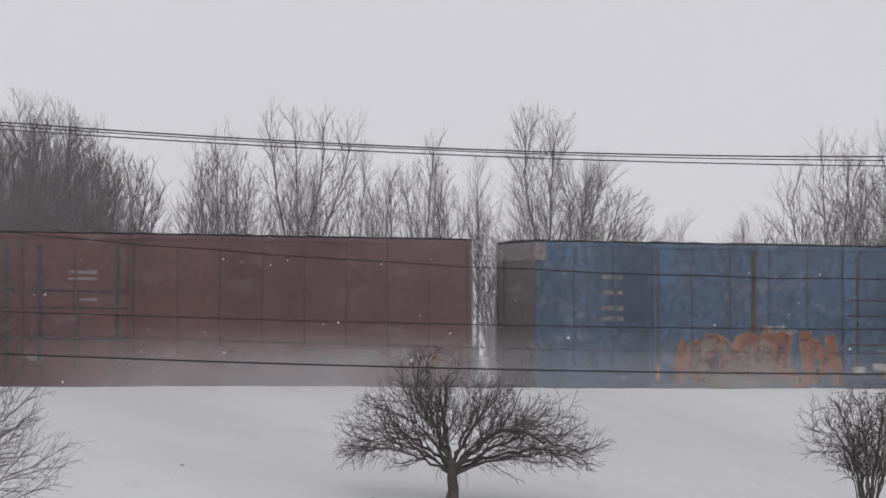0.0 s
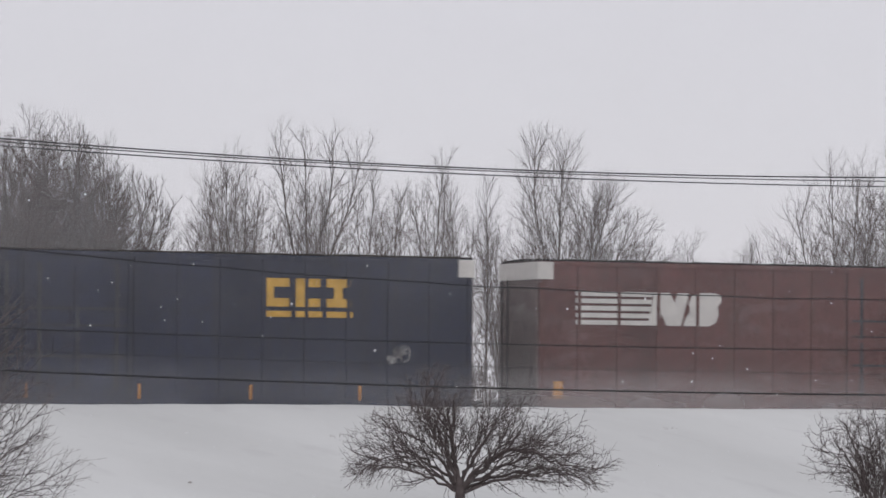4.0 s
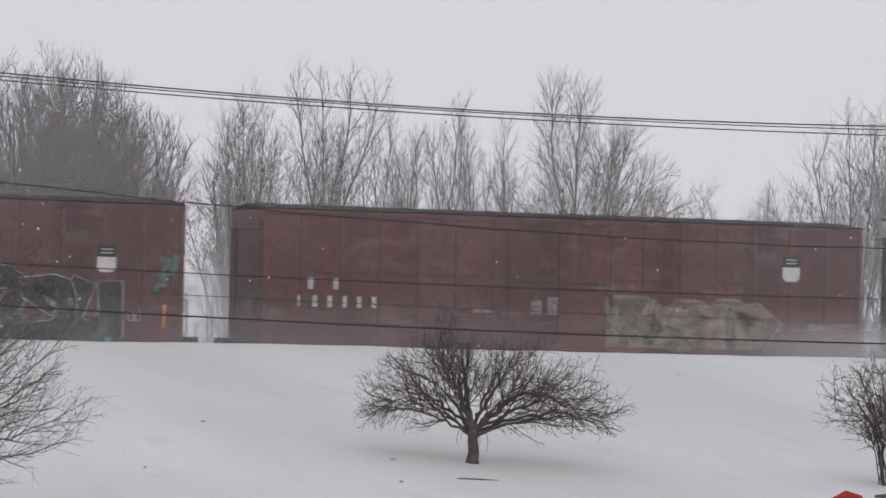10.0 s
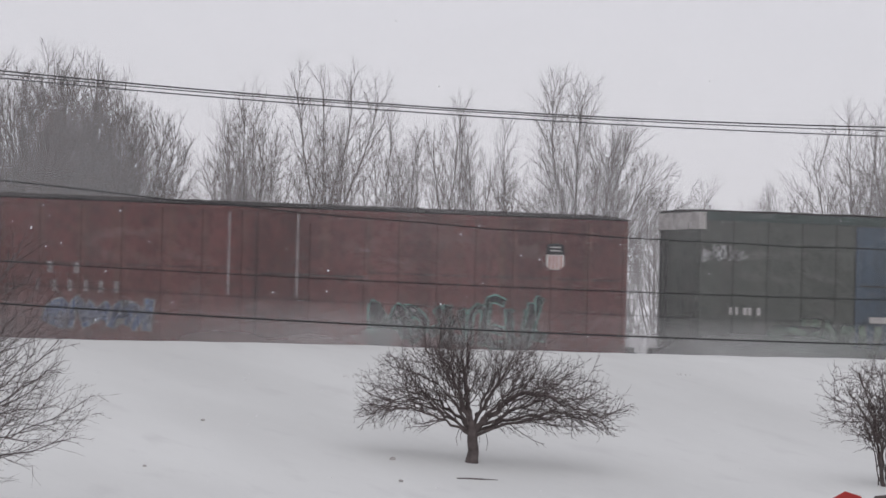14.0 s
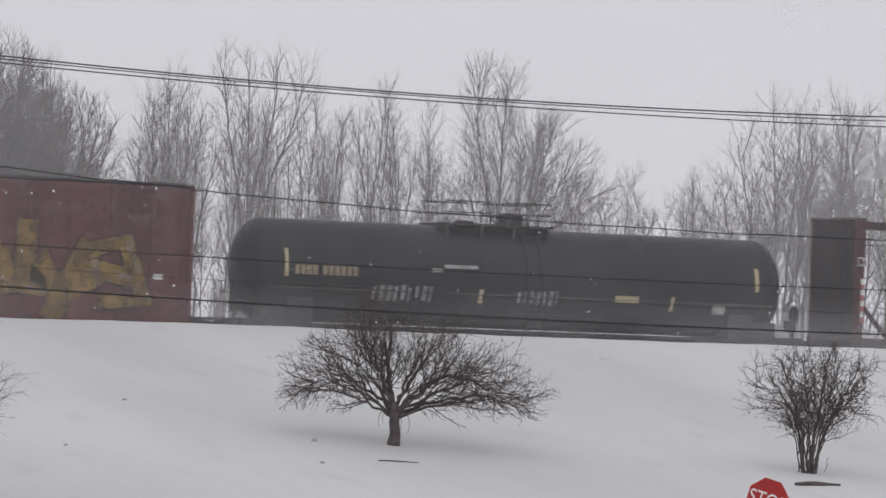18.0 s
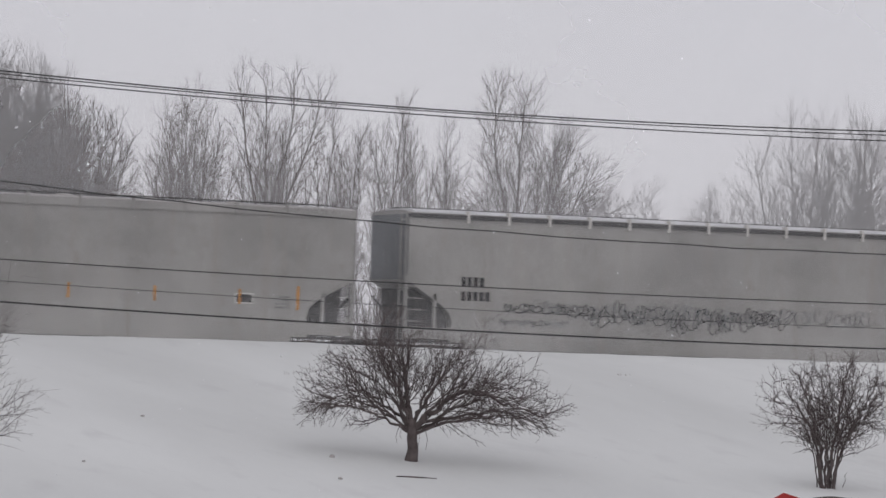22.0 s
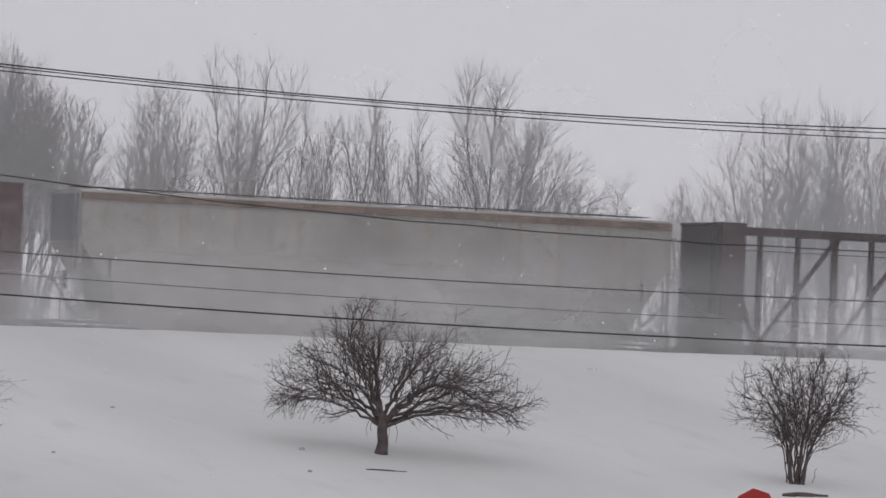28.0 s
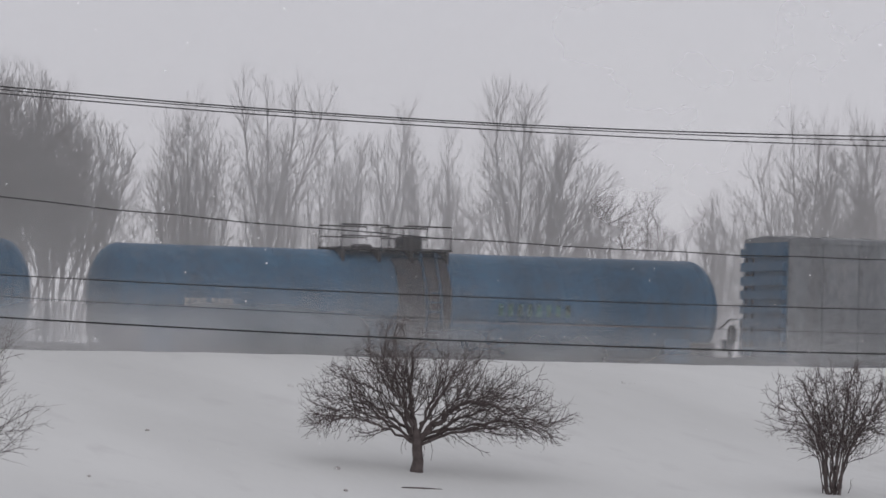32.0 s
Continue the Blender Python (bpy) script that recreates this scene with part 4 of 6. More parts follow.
        part("end_sheet", Geo().box(xo - 0.012, xo + 0.012, -1.34, 1.34, 1.16, top - 0.04), ENDSHEET, head, "dark grimy end sheet")
        part("bulkhead_cap", Geo().box(a - 0.02, b + 0.02, -1.47, 1.47, top, top + 0.07), material, head)
        ladder(car, s * (h + 0.05), -1.25, -0.8, 1.0, top - 0.3, STEEL, 10)
        end_rail(car, s * h, 1.0, 1.9, STEEL)
        if not steep:
            g, g2 = Geo(), Geo()
            for k in range(8):
                (g if k % 2 else g2).box(a + 0.24 if s < 0 else b - 0.18, a + 0.35 if s < 0 else b - 0.07, -1.462, -1.452, 1.62 + 0.165 * k, 1.62 + 0.165 * (k + 1))
            part("reflective_strip", g, WHITE, head, "white reflective strips")
            part("reflective_strip", g2, PINK, head, "red reflective strips")
            plates(car, [(a + 0.1, a + 0.32, 3.32, 3.36), (a + 0.1, a + 0.32, 3.54, 3.58), (a + 0.1, a + 0.14, 3.32, 3.58), (a + 0.28, a + 0.32, 3.32, 3.58)], FADED, "stencil_box", y=-1.456)
    r = random.Random(7)
    for k in range(9):
        x = -9.5 + 2.3 * k + r.uniform(-0.3, 0.3)
        plates(car, [(x, x + r.uniform(0.25, 0.6), 0.93, 1.05)], DULL, "stencil", y=-1.508)
    x = 6.6
    plates(car, [(x, x + 0.45, 0.86, 0.89), (x, x + 0.45, 1.11, 1.14), (x, x + 0.03, 0.86, 1.14), (x + 0.42, x + 0.45, 0.86, 1.14), (x + 0.2, x + 0.23, 0.86, 1.14)], FADED, "stencil_box", y=-1.508)
    g = Geo()
    for y in (-0.75, 0.75):
        for k in range(2):
            zc = 2.1 + 1.9 * k
            g.tube([(-h + 0.4, y * 0.3, zc), (h - 0.4, y * 0.3, zc)], 0.009, 4)
    part("tie_cables", g, STEEL, car, "thin lumber-tying cables along the truss")
    return car


# ---- the train, car by car ----
TRAIN = []                   # each car with the place of its middle at the start


def couple(car, left, right):
    TRAIN.append((car, (left + right) / 2))
    car.location = ((left + right) / 2, TRACK, 0)
    return car


def emblem_block(car, x, z, material, label):
    """A bracket shape and a wide-topped post side by side, of plain bars."""
    g, y = Geo(), SIDE + 0.02
    for x0, x1, z0, z1 in ((0.0, 3.62, 1.12, 1.36), (0.0, 0.34, 0.22, 1.12), (0.0, 1.66, 0.0, 0.22), (1.32, 1.66, 0.22, 0.70), (2.44, 2.82, 0.0, 1.12)):
        g.box(x + x0, x + x1, y - 0.006, y, z + z0, z + z1)
    part("emblem", g, material, car, label)


def squares_emblem(car, x=3.57):
    marks(car, x, 4.02, (6,), 0.35, CREAM, "cream lettering as bars", weight=1.0, span=1.87)
    marks(car, x + 0.62, 3.52, (4,), 0.35, CREAM, "cream lettering as bars", weight=1.0, span=1.24)
    marks(car, x, 3.00, (7,), 0.35, CREAM, "cream lettering as bars", weight=0.85, span=1.87)
    plates(car, [(5.70, 6.12, 3.03 + 0.50 * k, 3.43 + 0.50 * k) for k in range(3)], PINK, "emblem_squares", "faded red squares")
    plates(car, [(6.42, 6.83, 3.03 + 0.50 * k, 3.40 + 0.50 * k) for k in range(2)] + [(7.15, 7.53, 3.04, 3.40)], CREAM, "emblem_squares", "cream squares")


def number_lines(car, x=-8.4, z=1.80, material=None, top=(1, 1), digits=(6,), size=0.32):
    marks(car, x + 0.3, z + 0.50, top, size, material or LETTER, "white reporting marks as bars", gap=0.9, span=0.9, weight=0.9)
    marks(car, x, z, digits, size, material or LETTER, "white car number as bars", gap=0.8, span=2.35, weight=0.8)


def small_stencils(car, boxes):
    plates(car, boxes, STENCIL, "stencil", "small faded stencils")


# brown high box car
c = couple(autoparts_car("high brown box car with faint stencils", BROWN, 0), 16.94, 43.24)
small_stencils(c, [(1.2, 2.0, 3.95, 4.05), (1.2, 2.0, 3.78, 3.86), (1.4, 2.0, 3.20, 3.28), (1.5, 1.95, 2.80, 2.86), (-0.2, 0.5, 1.55, 1.7), (9.6, 10.3, 1.5, 1.9), (10.6, 11.2, 1.55, 1.95)])
plates(c, [(11.9, 12.1, 1.4, 1.8)], ORANGE, "placard")
scrawl(c, 8.4, 9.2, 1.2, 1.8, 4, "grey", "grey sprayed scribble", 3)

# faded blue high box car
c = couple(autoparts_car("high faded blue box car with painted-over sides", BLUE, 0.3, STENCIL), 45.18, 71.56)
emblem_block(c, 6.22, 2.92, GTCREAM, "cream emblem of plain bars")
marks(c, 6.2, 2.38, (5, 3, 6, 2), 0.17, FADED, "faded slogan line as bars")
for z in (4.0, 3.55, 3.1, 2.8):
    marks(c, -11.05, z, (4, 3), 0.13, STENCIL, "faded stencils as bars")
graffiti(c, -8.7, -3.4, 1.0, 2.45, 6, "orange", "tan", "orange and red graffiti of rounded shapes", 11, second="red", fat=0.2)
graffiti(c, -8.2, -5.6, 1.0, 2.2, 3, "tan", "red", "pale letters of an orange graffiti", 15, y=SIDE - 0.014)
graffiti(c, 3.05, 6.15, 1.0, 2.35, 3, "green", "grey", "pale green graffiti of rounded shapes", 12, second="mint", fat=0.26)
graffiti(c, 7.7, 12.2, 1.05, 2.0, 6, "teal", "moss", "teal graffiti of rounded shapes", 13)
plates(c, [(5.96, 6.14, 1.2, 4.9), (-6.28, -6.12, 2.3, 4.9), (12.08, 12.14, 1.2, 4.9), (9.29, 9.34, 1.6, 4.9), (-9.3, -9.26, 1.2, 4.9)], plain("rust_strip", (0.072, 0.050, 0.046), 0.9, 0.4, 2), "rusty_seam", "rust-streaked seam")
plates(c, [(0.2, 0.75, 1.9, 2.1), (-2.95, -2.55, 1.3, 1.5), (-2.3, -1.8, 1.4, 1.6), (2.0, 2.4, 1.4, 1.6)], FADED, "placard", y=SIDE - 0.03)
scrawl(c, -5.9, -4.9, 2.35, 2.85, 5, "white", "white sprayed scribble", 14)
reflectors(c, 26, 6, 1.1)

# brown box car with striped emblem
c = couple(autoparts_car("high brown box car with a white striped emblem", BROWN), 73.43, 99.66)
striped_emblem(c, -12.0, 3.25)
marks(c, -10.4, 2.0, (2,), 0.26, LETTER, "white reporting marks as bars", span=0.5)
marks(c, -10.4, 1.55, (6,), 0.26, LETTER, "white car number as bars", span=1.5, weight=0.9)
graffiti(c, -8.6, -4.4, 1.0, 2.3, 6, "brick", "steel", "blue outlined graffiti", 21, fat=0.22, edge=0.05)
graffiti(c, -4.25, -0.6, 1.0, 2.25, 7, "dkblue", "steel", "pale outlined dark blue graffiti", 22, wild=0.3, fat=0.19, second="white")
graffiti(c, 3.1, 6.9, 1.1, 2.2, 5, "soot", "moss", "dark green outlined graffiti", 23, fat=0.24)
block_graffiti(c, [(6.86, 0.98), (6.82, 2.33), (8.79, 2.31), (8.88, 2.10), (8.97, 2.36), (10.6, 2.29), (10.91, 2.38), (11.14, 2.13), (11.11, 0.98)][::-1],
               [[(7.35, 1.0), (8.1, 1.0), (8.05, 1.62), (7.45, 1.66)], [(8.60, 1.0), (8.98, 1.0), (8.95, 2.16), (8.64, 2.18)], [(7.05, 1.9), (7.12, 1.9), (7.2, 2.2), (7.14, 2.2)], [(8.16, 1.75), (8.24, 1.72), (8.24, 2.2), (8.16, 2.2)],
                [(9.36, 1.0), (9.50, 1.0), (9.52, 2.02), (9.28, 2.18), (9.38, 1.98)], [(10.0, 1.66), (10.34, 1.66), (10.34, 1.92), (10.0, 1.92)], [(10.72, 1.0), (11.02, 1.0), (11.0, 2.1), (10.74, 2.14)]],
               "white", "moss", "bold white block graffiti with dark cuts", edge=0.06)
small_stencils(c, [(0.9, 2.2, 3.9, 4.0), (0.9, 2.2, 3.7, 3.8), (1.0, 2.0, 3.1, 3.2)])
plates(c, [(-12.7, -12.3, 1.1, 1.35)], ORANGE, "placard")

# navy box car
c = couple(autoparts_car("high dark navy box car with yellow markings", NAVY), 101.72, 128.04)
g = [(6.9 + 0.92 * k + a, 6.9 + 0.92 * k + b, z0, z1) for k in range(3) for a, b, z0, z1 in ((0, 0.72, 4.18, 4.42), (0, 0.72, 3.62, 3.86), (0.0 + 0.22 * (k == 2), 0.26 + 0.22 * (k == 2), 3.86, 4.18), (0, 0.78, 3.33, 3.50))]
plates(c, g, YELLOW, "emblem", "yellow emblem of plain blocks with bars below")
marks(c, -11.1, 2.42, (4,), 0.28, YELLOW, "yellow reporting marks as bars", span=1.65, weight=0.75)
marks(c, -11.1, 1.86, (6,), 0.28, YELLOW, "yellow car number as bars", span=2.4, weight=0.75)
plates(c, [(-13.0, -12.75, 2.32, 2.60)], YELLOW, "placard", "yellow square")
reflectors(c, 26, 7, 1.0)
scrawl(c, 10.6, 11.2, 1.9, 2.6, 3, "white", "white sprayed scribble", 31)

# brown box car
c = couple(autoparts_car("high brown box car with low graffiti", BROWN), 130.07, 156.46)
striped_emblem(c, -12.0, 3.25)
graffiti(c, 3.0, 8.5, 1.0, 2.2, 8, "grey", "white", "grey graffiti of rounded shapes", 41)
small_stencils(c, [(0.9, 2.2, 3.9, 4.0), (0.9, 2.2, 3.7, 3.8)])
plates(c, [(-12.7, -12.4, 1.1, 1.6)], ORANGE, "placard")

# brown box car, much sprayed
c = couple(autoparts_car("high brown box car covered in graffiti along its foot", BROWN), 158.56, 184.94)
striped_emblem(c, -11.9, 3.02)
marks(c, -9.8, 2.40, (2,), 0.26, LETTER, "white reporting marks as bars", span=0.5)
marks(c, -9.8, 1.90, (3, 3), 0.26, LETTER, "white car number as bars", span=1.5, weight=0.9)
graffiti(c, -12.3, -9.4, 1.1, 2.35, 6, "grey", "soot", "grey graffiti with dark outlines", 51, wild=0.2, second="white", fat=0.2)
graffiti(c, -8.1, -6.5, 0.95, 2.4, 3, "grey", "soot", "tall rounded grey graffiti", 52, fat=0.24)
graffiti(c, -5.6, -2.5, 1.0, 2.2, 4, "grey", "teal", "pale green and grey graffiti", 53, second="white", fat=0.22)
graffiti(c, -2.5, 0.2, 3.55, 4.95, 4, "white", "soot", "white graffiti high on the door", 54, wild=0.35, second="white", y=SIDE - 0.045)
graffiti(c, 4.0, 6.15, 1.1, 2.2, 3, "lime", "moss", "yellow-green graffiti", 55)
graffiti(c, 6.4, 11.9, 0.98, 2.2, 7, "brick", "white", "dull red graffiti with white outlines", 56, second="red", fat=0.25)
small_stencils(c, [(1.7, 2.8, 3.75, 3.83), (1.7, 2.8, 3.9, 3.98), (1.7, 2.6, 3.6, 3.66)])

# gondola
couple(gondola("low grey-green gondola with a snow-dusted load"), 186.96, 204.96)

# pale grey hopper
c = couple(hopper("long pale grey covered hopper with snow on its roof", 19.4, 4.62, GREY, 2.75, 1.5, 8, band=0.36, end_fill="left"), 206.58, 226.21)
marks(c, -7.95, 2.78, (4,), 0.20, SPRAY["black"], "black reporting marks as bars", y=-1.504, span=0.78)
marks(c, -7.95, 2.42, (4,), 0.20, SPRAY["black"], "black car number as bars", y=-1.504, span=0.66)
reflectors(c, 17.5, 6, 1.75, y=-1.505)
plates(c, [(4.9, 5.3, 2.02, 2.22)], SPRAY["black"], "placard", y=-1.505)
plates(c, [(-0.5, 0.2, 1.5, 1.75)], SPRAY["lime"], "placard", y=-1.505)

# red box cars
c = couple(sixty_foot("oxide red box car with a teal graffiti and pale patches"), 228.01, 246.63)
number_lines(c, -8.37, 1.81)
graffiti(c, 0.8, 7.2, 1.0, 2.45, 5, "soot", "white", "dark graffiti with thin white outlines", 61, wild=0.3, second="mint", fat=0.24, edge=0.035)
graffiti(c, 1.2, 7.0, 0.90, 1.50, 6, "green", "moss", "dull green foot of a graffiti", 62, second="mint")
plates(c, [(-3.1, -2.75, 1.5, 2.5), (-2.6, -1.9, 1.6, 2.45), (-1.75, -0.9, 1.55, 2.4), (-0.2, 0.4, 2.0, 2.4), (0.5, 0.62, 1.8, 2.4)], PATCH, "paint_patch", "pale worn paint patches")
shield(c, 7.10, 2.85, False)
scrawl(c, -5.9, -4.6, 1.9, 2.5, 6, "grey", "faded grey scribble", 63)
graffiti(c, -4.8, -3.9, 1.6, 2.2, 2, "grey", "white", "small grey graffiti", 64)
graffiti(c, -8.7, -8.2, 3.4, 4.0, 1, "moss", "teal", "green sprayed blot", 65, wild=0.4)
graffiti(c, 8.5, 9.1, 2.4, 3.3, 2, "moss", "teal", "green and white sprayed blots", 66, wild=0.4)
plates(c, [(8.75, 8.84, 1.25, 1.9), (-8.15, -8.05, 1.7, 2.3)], ORANGE, "reflector", "orange reflective strip")
for x, z in ((7.75, 1.42), (7.95, 1.42)):
    plates(c, [(x, x + 0.19, z, z + 0.03), (x, x + 0.19, z + 0.22, z + 0.25), (x, x + 0.03, z + 0.03, z + 0.22), (x + 0.16, x + 0.19, z + 0.03, z + 0.22)], FADED, "stencil_box", "small white outlined box")

c = couple(sixty_foot("oxide red box car with a tan block graffiti"), 249.04, 267.61)
number_lines(c, -8.3, 1.95)
block_graffiti(c, [(6.45, 1.06), (6.49, 1.44), (6.74, 1.77), (6.28, 2.15), (5.73, 2.15), (5.32, 2.46), (4.57, 2.46), (4.50, 2.18), (4.13, 2.40), (3.25, 2.41), (3.24, 2.20), (2.92, 2.19), (2.40, 2.47), (1.13, 2.48), (1.17, 1.06)],
               [[(2.5, 2.33), (2.5, 1.9), (2.86, 2.1)], [(3.85, 1.7), (4.05, 1.25), (3.75, 1.25)], [(5.75, 1.95), (6.2, 1.95), (6.45, 1.72), (6.1, 1.55)], [(5.35, 2.25), (5.55, 1.95), (5.35, 1.75)], [(2.45, 1.75), (2.55, 1.2), (2.35, 1.2)]],
               "stone", "tan", "pale grey-tan block graffiti with a thin outline", cut="brick")
graffiti(c, 1.3, 6.2, 1.15, 2.2, 6, "tan", "grey", "faint letters of a tan graffiti", 71, wild=0.12, second="grey", fat=0.22, edge=0.03, y=SIDE - 0.016)
shield(c, 7.03, 3.15, False)
small_stencils(c, [(-1.2, -0.9, 1.9, 2.3), (-0.7, -0.4, 1.9, 2.4), (-3.0, -2.4, 1.9, 2.0), (7.6, 8.2, 1.6, 1.8)])

c = couple(high_fifty("high olive green box car with cream bars and coloured squares", GREEN, [(-3.0, -0.05), (0.05, 2.8)], DKGREEN), 269.82, 285.5)
squares_emblem(c)
marks(c, -6.63, 2.44, (1, 1), 0.22, WHITE, "white reporting marks as bars", span=0.65)
marks(c, -6.85, 2.05, (2, 2, 2), 0.24, WHITE, "white car number as bars", gap=1.0, span=1.86)
plates(c, [(-7.2, -4.6, 1.6, 2.85)], NAVY, "paint_patch", "dark blue over-painted patch", y=SIDE + 0.034)
scrawl(c, -7.6, -6.3, 3.2, 3.9, 6, "grey", "pale sprayed scribble", 81)
plates(c, [(-7.0, -6.2, 1.2, 1.5), (0.3, 1.1, 1.5, 1.75)], CREAM, "placard")
marks(c, 0.7, 2.95, (2,), 0.3, FADED, "pale scribbled marks as bars", y=SIDE - 0.03)

c = couple(sixty_foot("oxide red box car with a white scribbled graffiti"), 287.77, 306.69)
number_lines(c, -8.42, 1.76)
graffiti(c, 1.3, 6.4, 1.2, 2.2, 8, "grey", "white", "white scribbled graffiti", 91, wild=0.36, second="soot", fat=0.13, edge=0.05)
shield(c, 6.28, 3.08, False)
scrawl(c, -9.0, -7.6, 2.7, 3.6, 7, "grey", "faded grey scribble", 92)
scrawl(c, -4.9, -4.0, 1.7, 2.3, 6, "grey", "faded grey scribble", 93)
small_stencils(c, [(-3.5, -3.2, 1.75, 2.2), (-3.1, -2.85, 1.7, 2.15), (7.5, 8.0, 1.35, 1.6)])
plates(c, [(-4.1, -3.9, 1.45, 1.95), (8.3, 8.7, 1.3, 1.5), (-9.0, -8.7, 1.45, 1.6)], ORANGE, "placard")

c = couple(high_fifty("high oxide red box car with dark roof edge and shield", paint("deep_red_paint", (0.070, 0.0175, 0.017), amount=0.8, wear=(0.05, 0.032, 0.03), dust=0.15), [(0.0, 2.55)], plain("dark_brown_plate", (0.032, 0.014, 0.014))), 308.75, 324.29)
shield(c, 5.71, 4.12, True)
marks(c, -6.03, 2.80, (2,), 0.20, LETTER, "white reporting marks as bars")
marks(c, -6.84, 2.42, (2, 2, 2), 0.25, LETTER, "white car number as bars", gap=2.0, span=2.17, weight=0.75)
small_stencils(c, [(-6.9, -6.4, 3.75, 3.85), (-6.9, -6.5, 1.55, 1.9), (-6.1, -5.6, 1.6, 1.85), (-4.9, -4.2, 1.6, 1.7), (0.4, 0.7, 1.75, 1.95), (-6.2, -5.5, 1.05, 1.3)])
scrawl(c, 7.0, 7.6, 2.95, 3.85, 5, "white", "white sprayed scribble", 101)
reflectors(c, 15, 5, 1.2)

c = couple(sixty_foot("oxide red box car with white and mint graffiti"), 326.52, 345.36)
number_lines(c, -8.3, 2.15, STENCIL)
shield(c, 7.08, 3.30, False, True)
graffiti(c, 1.4, 6.8, 1.0, 2.1, 9, "black", "mint", "white and mint outlined graffiti", 111, wild=0.35, second="white")
graffiti(c, -8.0, -5.0, 1.2, 1.9, 5, "blue", "grey", "blue smeared graffiti", 112)
plates(c, [(-2.81, -2.785, 2.2, 4.5), (-0.79, -0.765, 2.2, 4.5)], LETTER, "lock_rod", "thin pale upright rod", y=SIDE - 0.03)

c = couple(high_fifty("high olive green box car with blue doors and cream bars", GREEN, [(-2.7, 0.0, SLATE), (0.1, 2.65, SLATE)], DKGREEN), 347.49, 363.37)
squares_emblem(c)
scrawl(c, -7.75, -6.4, 3.5, 4.15, 8, "white", "white sprayed scribble", 121)
marks(c, -6.85, 2.05, (2, 2, 1), 0.22, FADED, "pale car number as bars", gap=0.8)
graffiti(c, -5.5, -2.0, 1.0, 1.8, 6, "moss", "soot", "dirty grey and green graffiti", 122, wild=0.35)
graffiti(c, 2.9, 7.0, 1.0, 1.9, 7, "dkblue", "tan", "dull blue graffiti", 123, wild=0.35)
plates(c, [(0.3, 0.9, 3.0, 3.1), (0.3, 0.7, 2.6, 2.8), (-2.3, -1.4, 1.9, 2.1)], FADED, "placard", y=SIDE - 0.03)

c = couple(sixty_foot("oxide red box car with faded colourful graffiti"), 365.48, 384.43)
number_lines(c, -8.48, 1.78)
shield(c, 6.95, 3.22, False)
graffiti(c, 1.4, 8.1, 1.2, 2.15, 10, "tan", "teal", "faded tan and teal graffiti", 131, wild=0.35, second="lime")
graffiti(c, -5.7, -3.7, 1.15, 2.1, 3, "grey", "tan", "grey rounded graffiti", 132)
scrawl(c, -3.0, -0.6, 1.7, 2.6, 7, "grey", "faded scribbles", 133)
small_stencils(c, [(0.2, 1.1, 1.5, 1.75), (7.6, 8.0, 1.2, 1.5)])
plates(c, [(-8.6, -8.0, 1.0, 1.2), (-6.3, -5.8, 1.0, 1.2)], ORANGE, "placard")

c = couple(hopper("dark grey covered hopper with sloped ends", 16.0, 4.50, MIDGREY, 2.9, 2.4, 6, snow=False), 386.24, 402.3)

c = couple(boxcar("red box car with a large ochre graffiti", 15.55, 4.66, OXIDE, spaced(15.55, 12), [(-1.6, 1.5)], peak=0.16, top_plate=0.10, roof=ROOFTAR), 404.1, 419.62)
marks(c, -7.0, 2.28, (1, 1, 1), 0.24, WHITE, "white reporting marks as bars", gap=3.0, span=2.1)
marks(c, -7.1, 1.80, (2, 2, 2), 0.24, WHITE, "white car number as bars", gap=2.0, span=2.2)
graffiti(c, -1.2, 6.3, 1.15, 3.3, 6, "ochre", "soot", "large ochre graffiti of jagged shapes", 141, wild=0.45, second="tan", fat=0.23)
scrawl(c, -4.4, -1.9, 1.8, 2.6, 10, "grey", "pale grey scribble", 142)
plates(c, [(6.6, 6.9, 2.05, 2.2)], WHITE, "placard")
plates(c, [(-7.7, -7.5, 1.5, 1.9)], ORANGE, "placard")

# black tank car
BR, BZ = 1.47, 2.50
c = couple(tank_car("black tank car with a railed platform on top", 17.1, BR, BZ, BLACK, "black"), 421.65, 438.15)
tank_marks(c, -7.2, 2.38, (4, 6), 0.27, plain("dim_cream", (0.24, 0.20, 0.13), 0.8, 0.3, 6), BR, BZ, "cream car number as bars")
on_tank(c, [(-8.0 + 0.5, -7.4, 2.3, 3.1), (7.3, 7.42, 2.4, 3.1), (-1.5, -1.38, 1.75, 2.15), (4.6, 4.7, 1.75, 2.15)], CREAM, "stripe", BR, BZ, "yellow warning stripe")
r = random.Random(9)
on_tank(c, [(-4.8 + 0.22 * k, -4.8 + 0.22 * k + r.uniform(0.05, 0.16), 1.7 + r.uniform(0, 0.15), 2.1 + r.uniform(0, 0.12)) for k in range(9)], SPRAY["grey"], "graffiti", BR, BZ, "grey sprayed shapes")
on_tank(c, [(-0.3 + 0.2 * k, -0.3 + 0.2 * k + r.uniform(0.05, 0.14), 1.75 + r.uniform(0, 0.15), 2.1 + r.uniform(0, 0.12)) for k in range(7)], SPRAY["grey"], "graffiti", BR, BZ, "grey sprayed shapes")
on_tank(c, [(-2.64, -1.6, 2.72, 2.82), (6.0, 6.4, 1.7, 1.95), (-3.0, -2.7, 2.6, 2.7)], FADED, "placard", BR, BZ)
on_tank(c, [(2.8, 3.55, 1.92, 2.13)], CREAM, "placard", BR, BZ)

# centre-beam flats and hoppers
couple(centre_beam("empty red-brown centre-beam lumber flat with bulkhead ends", BEAMRED, False), 440.48, 463.31)
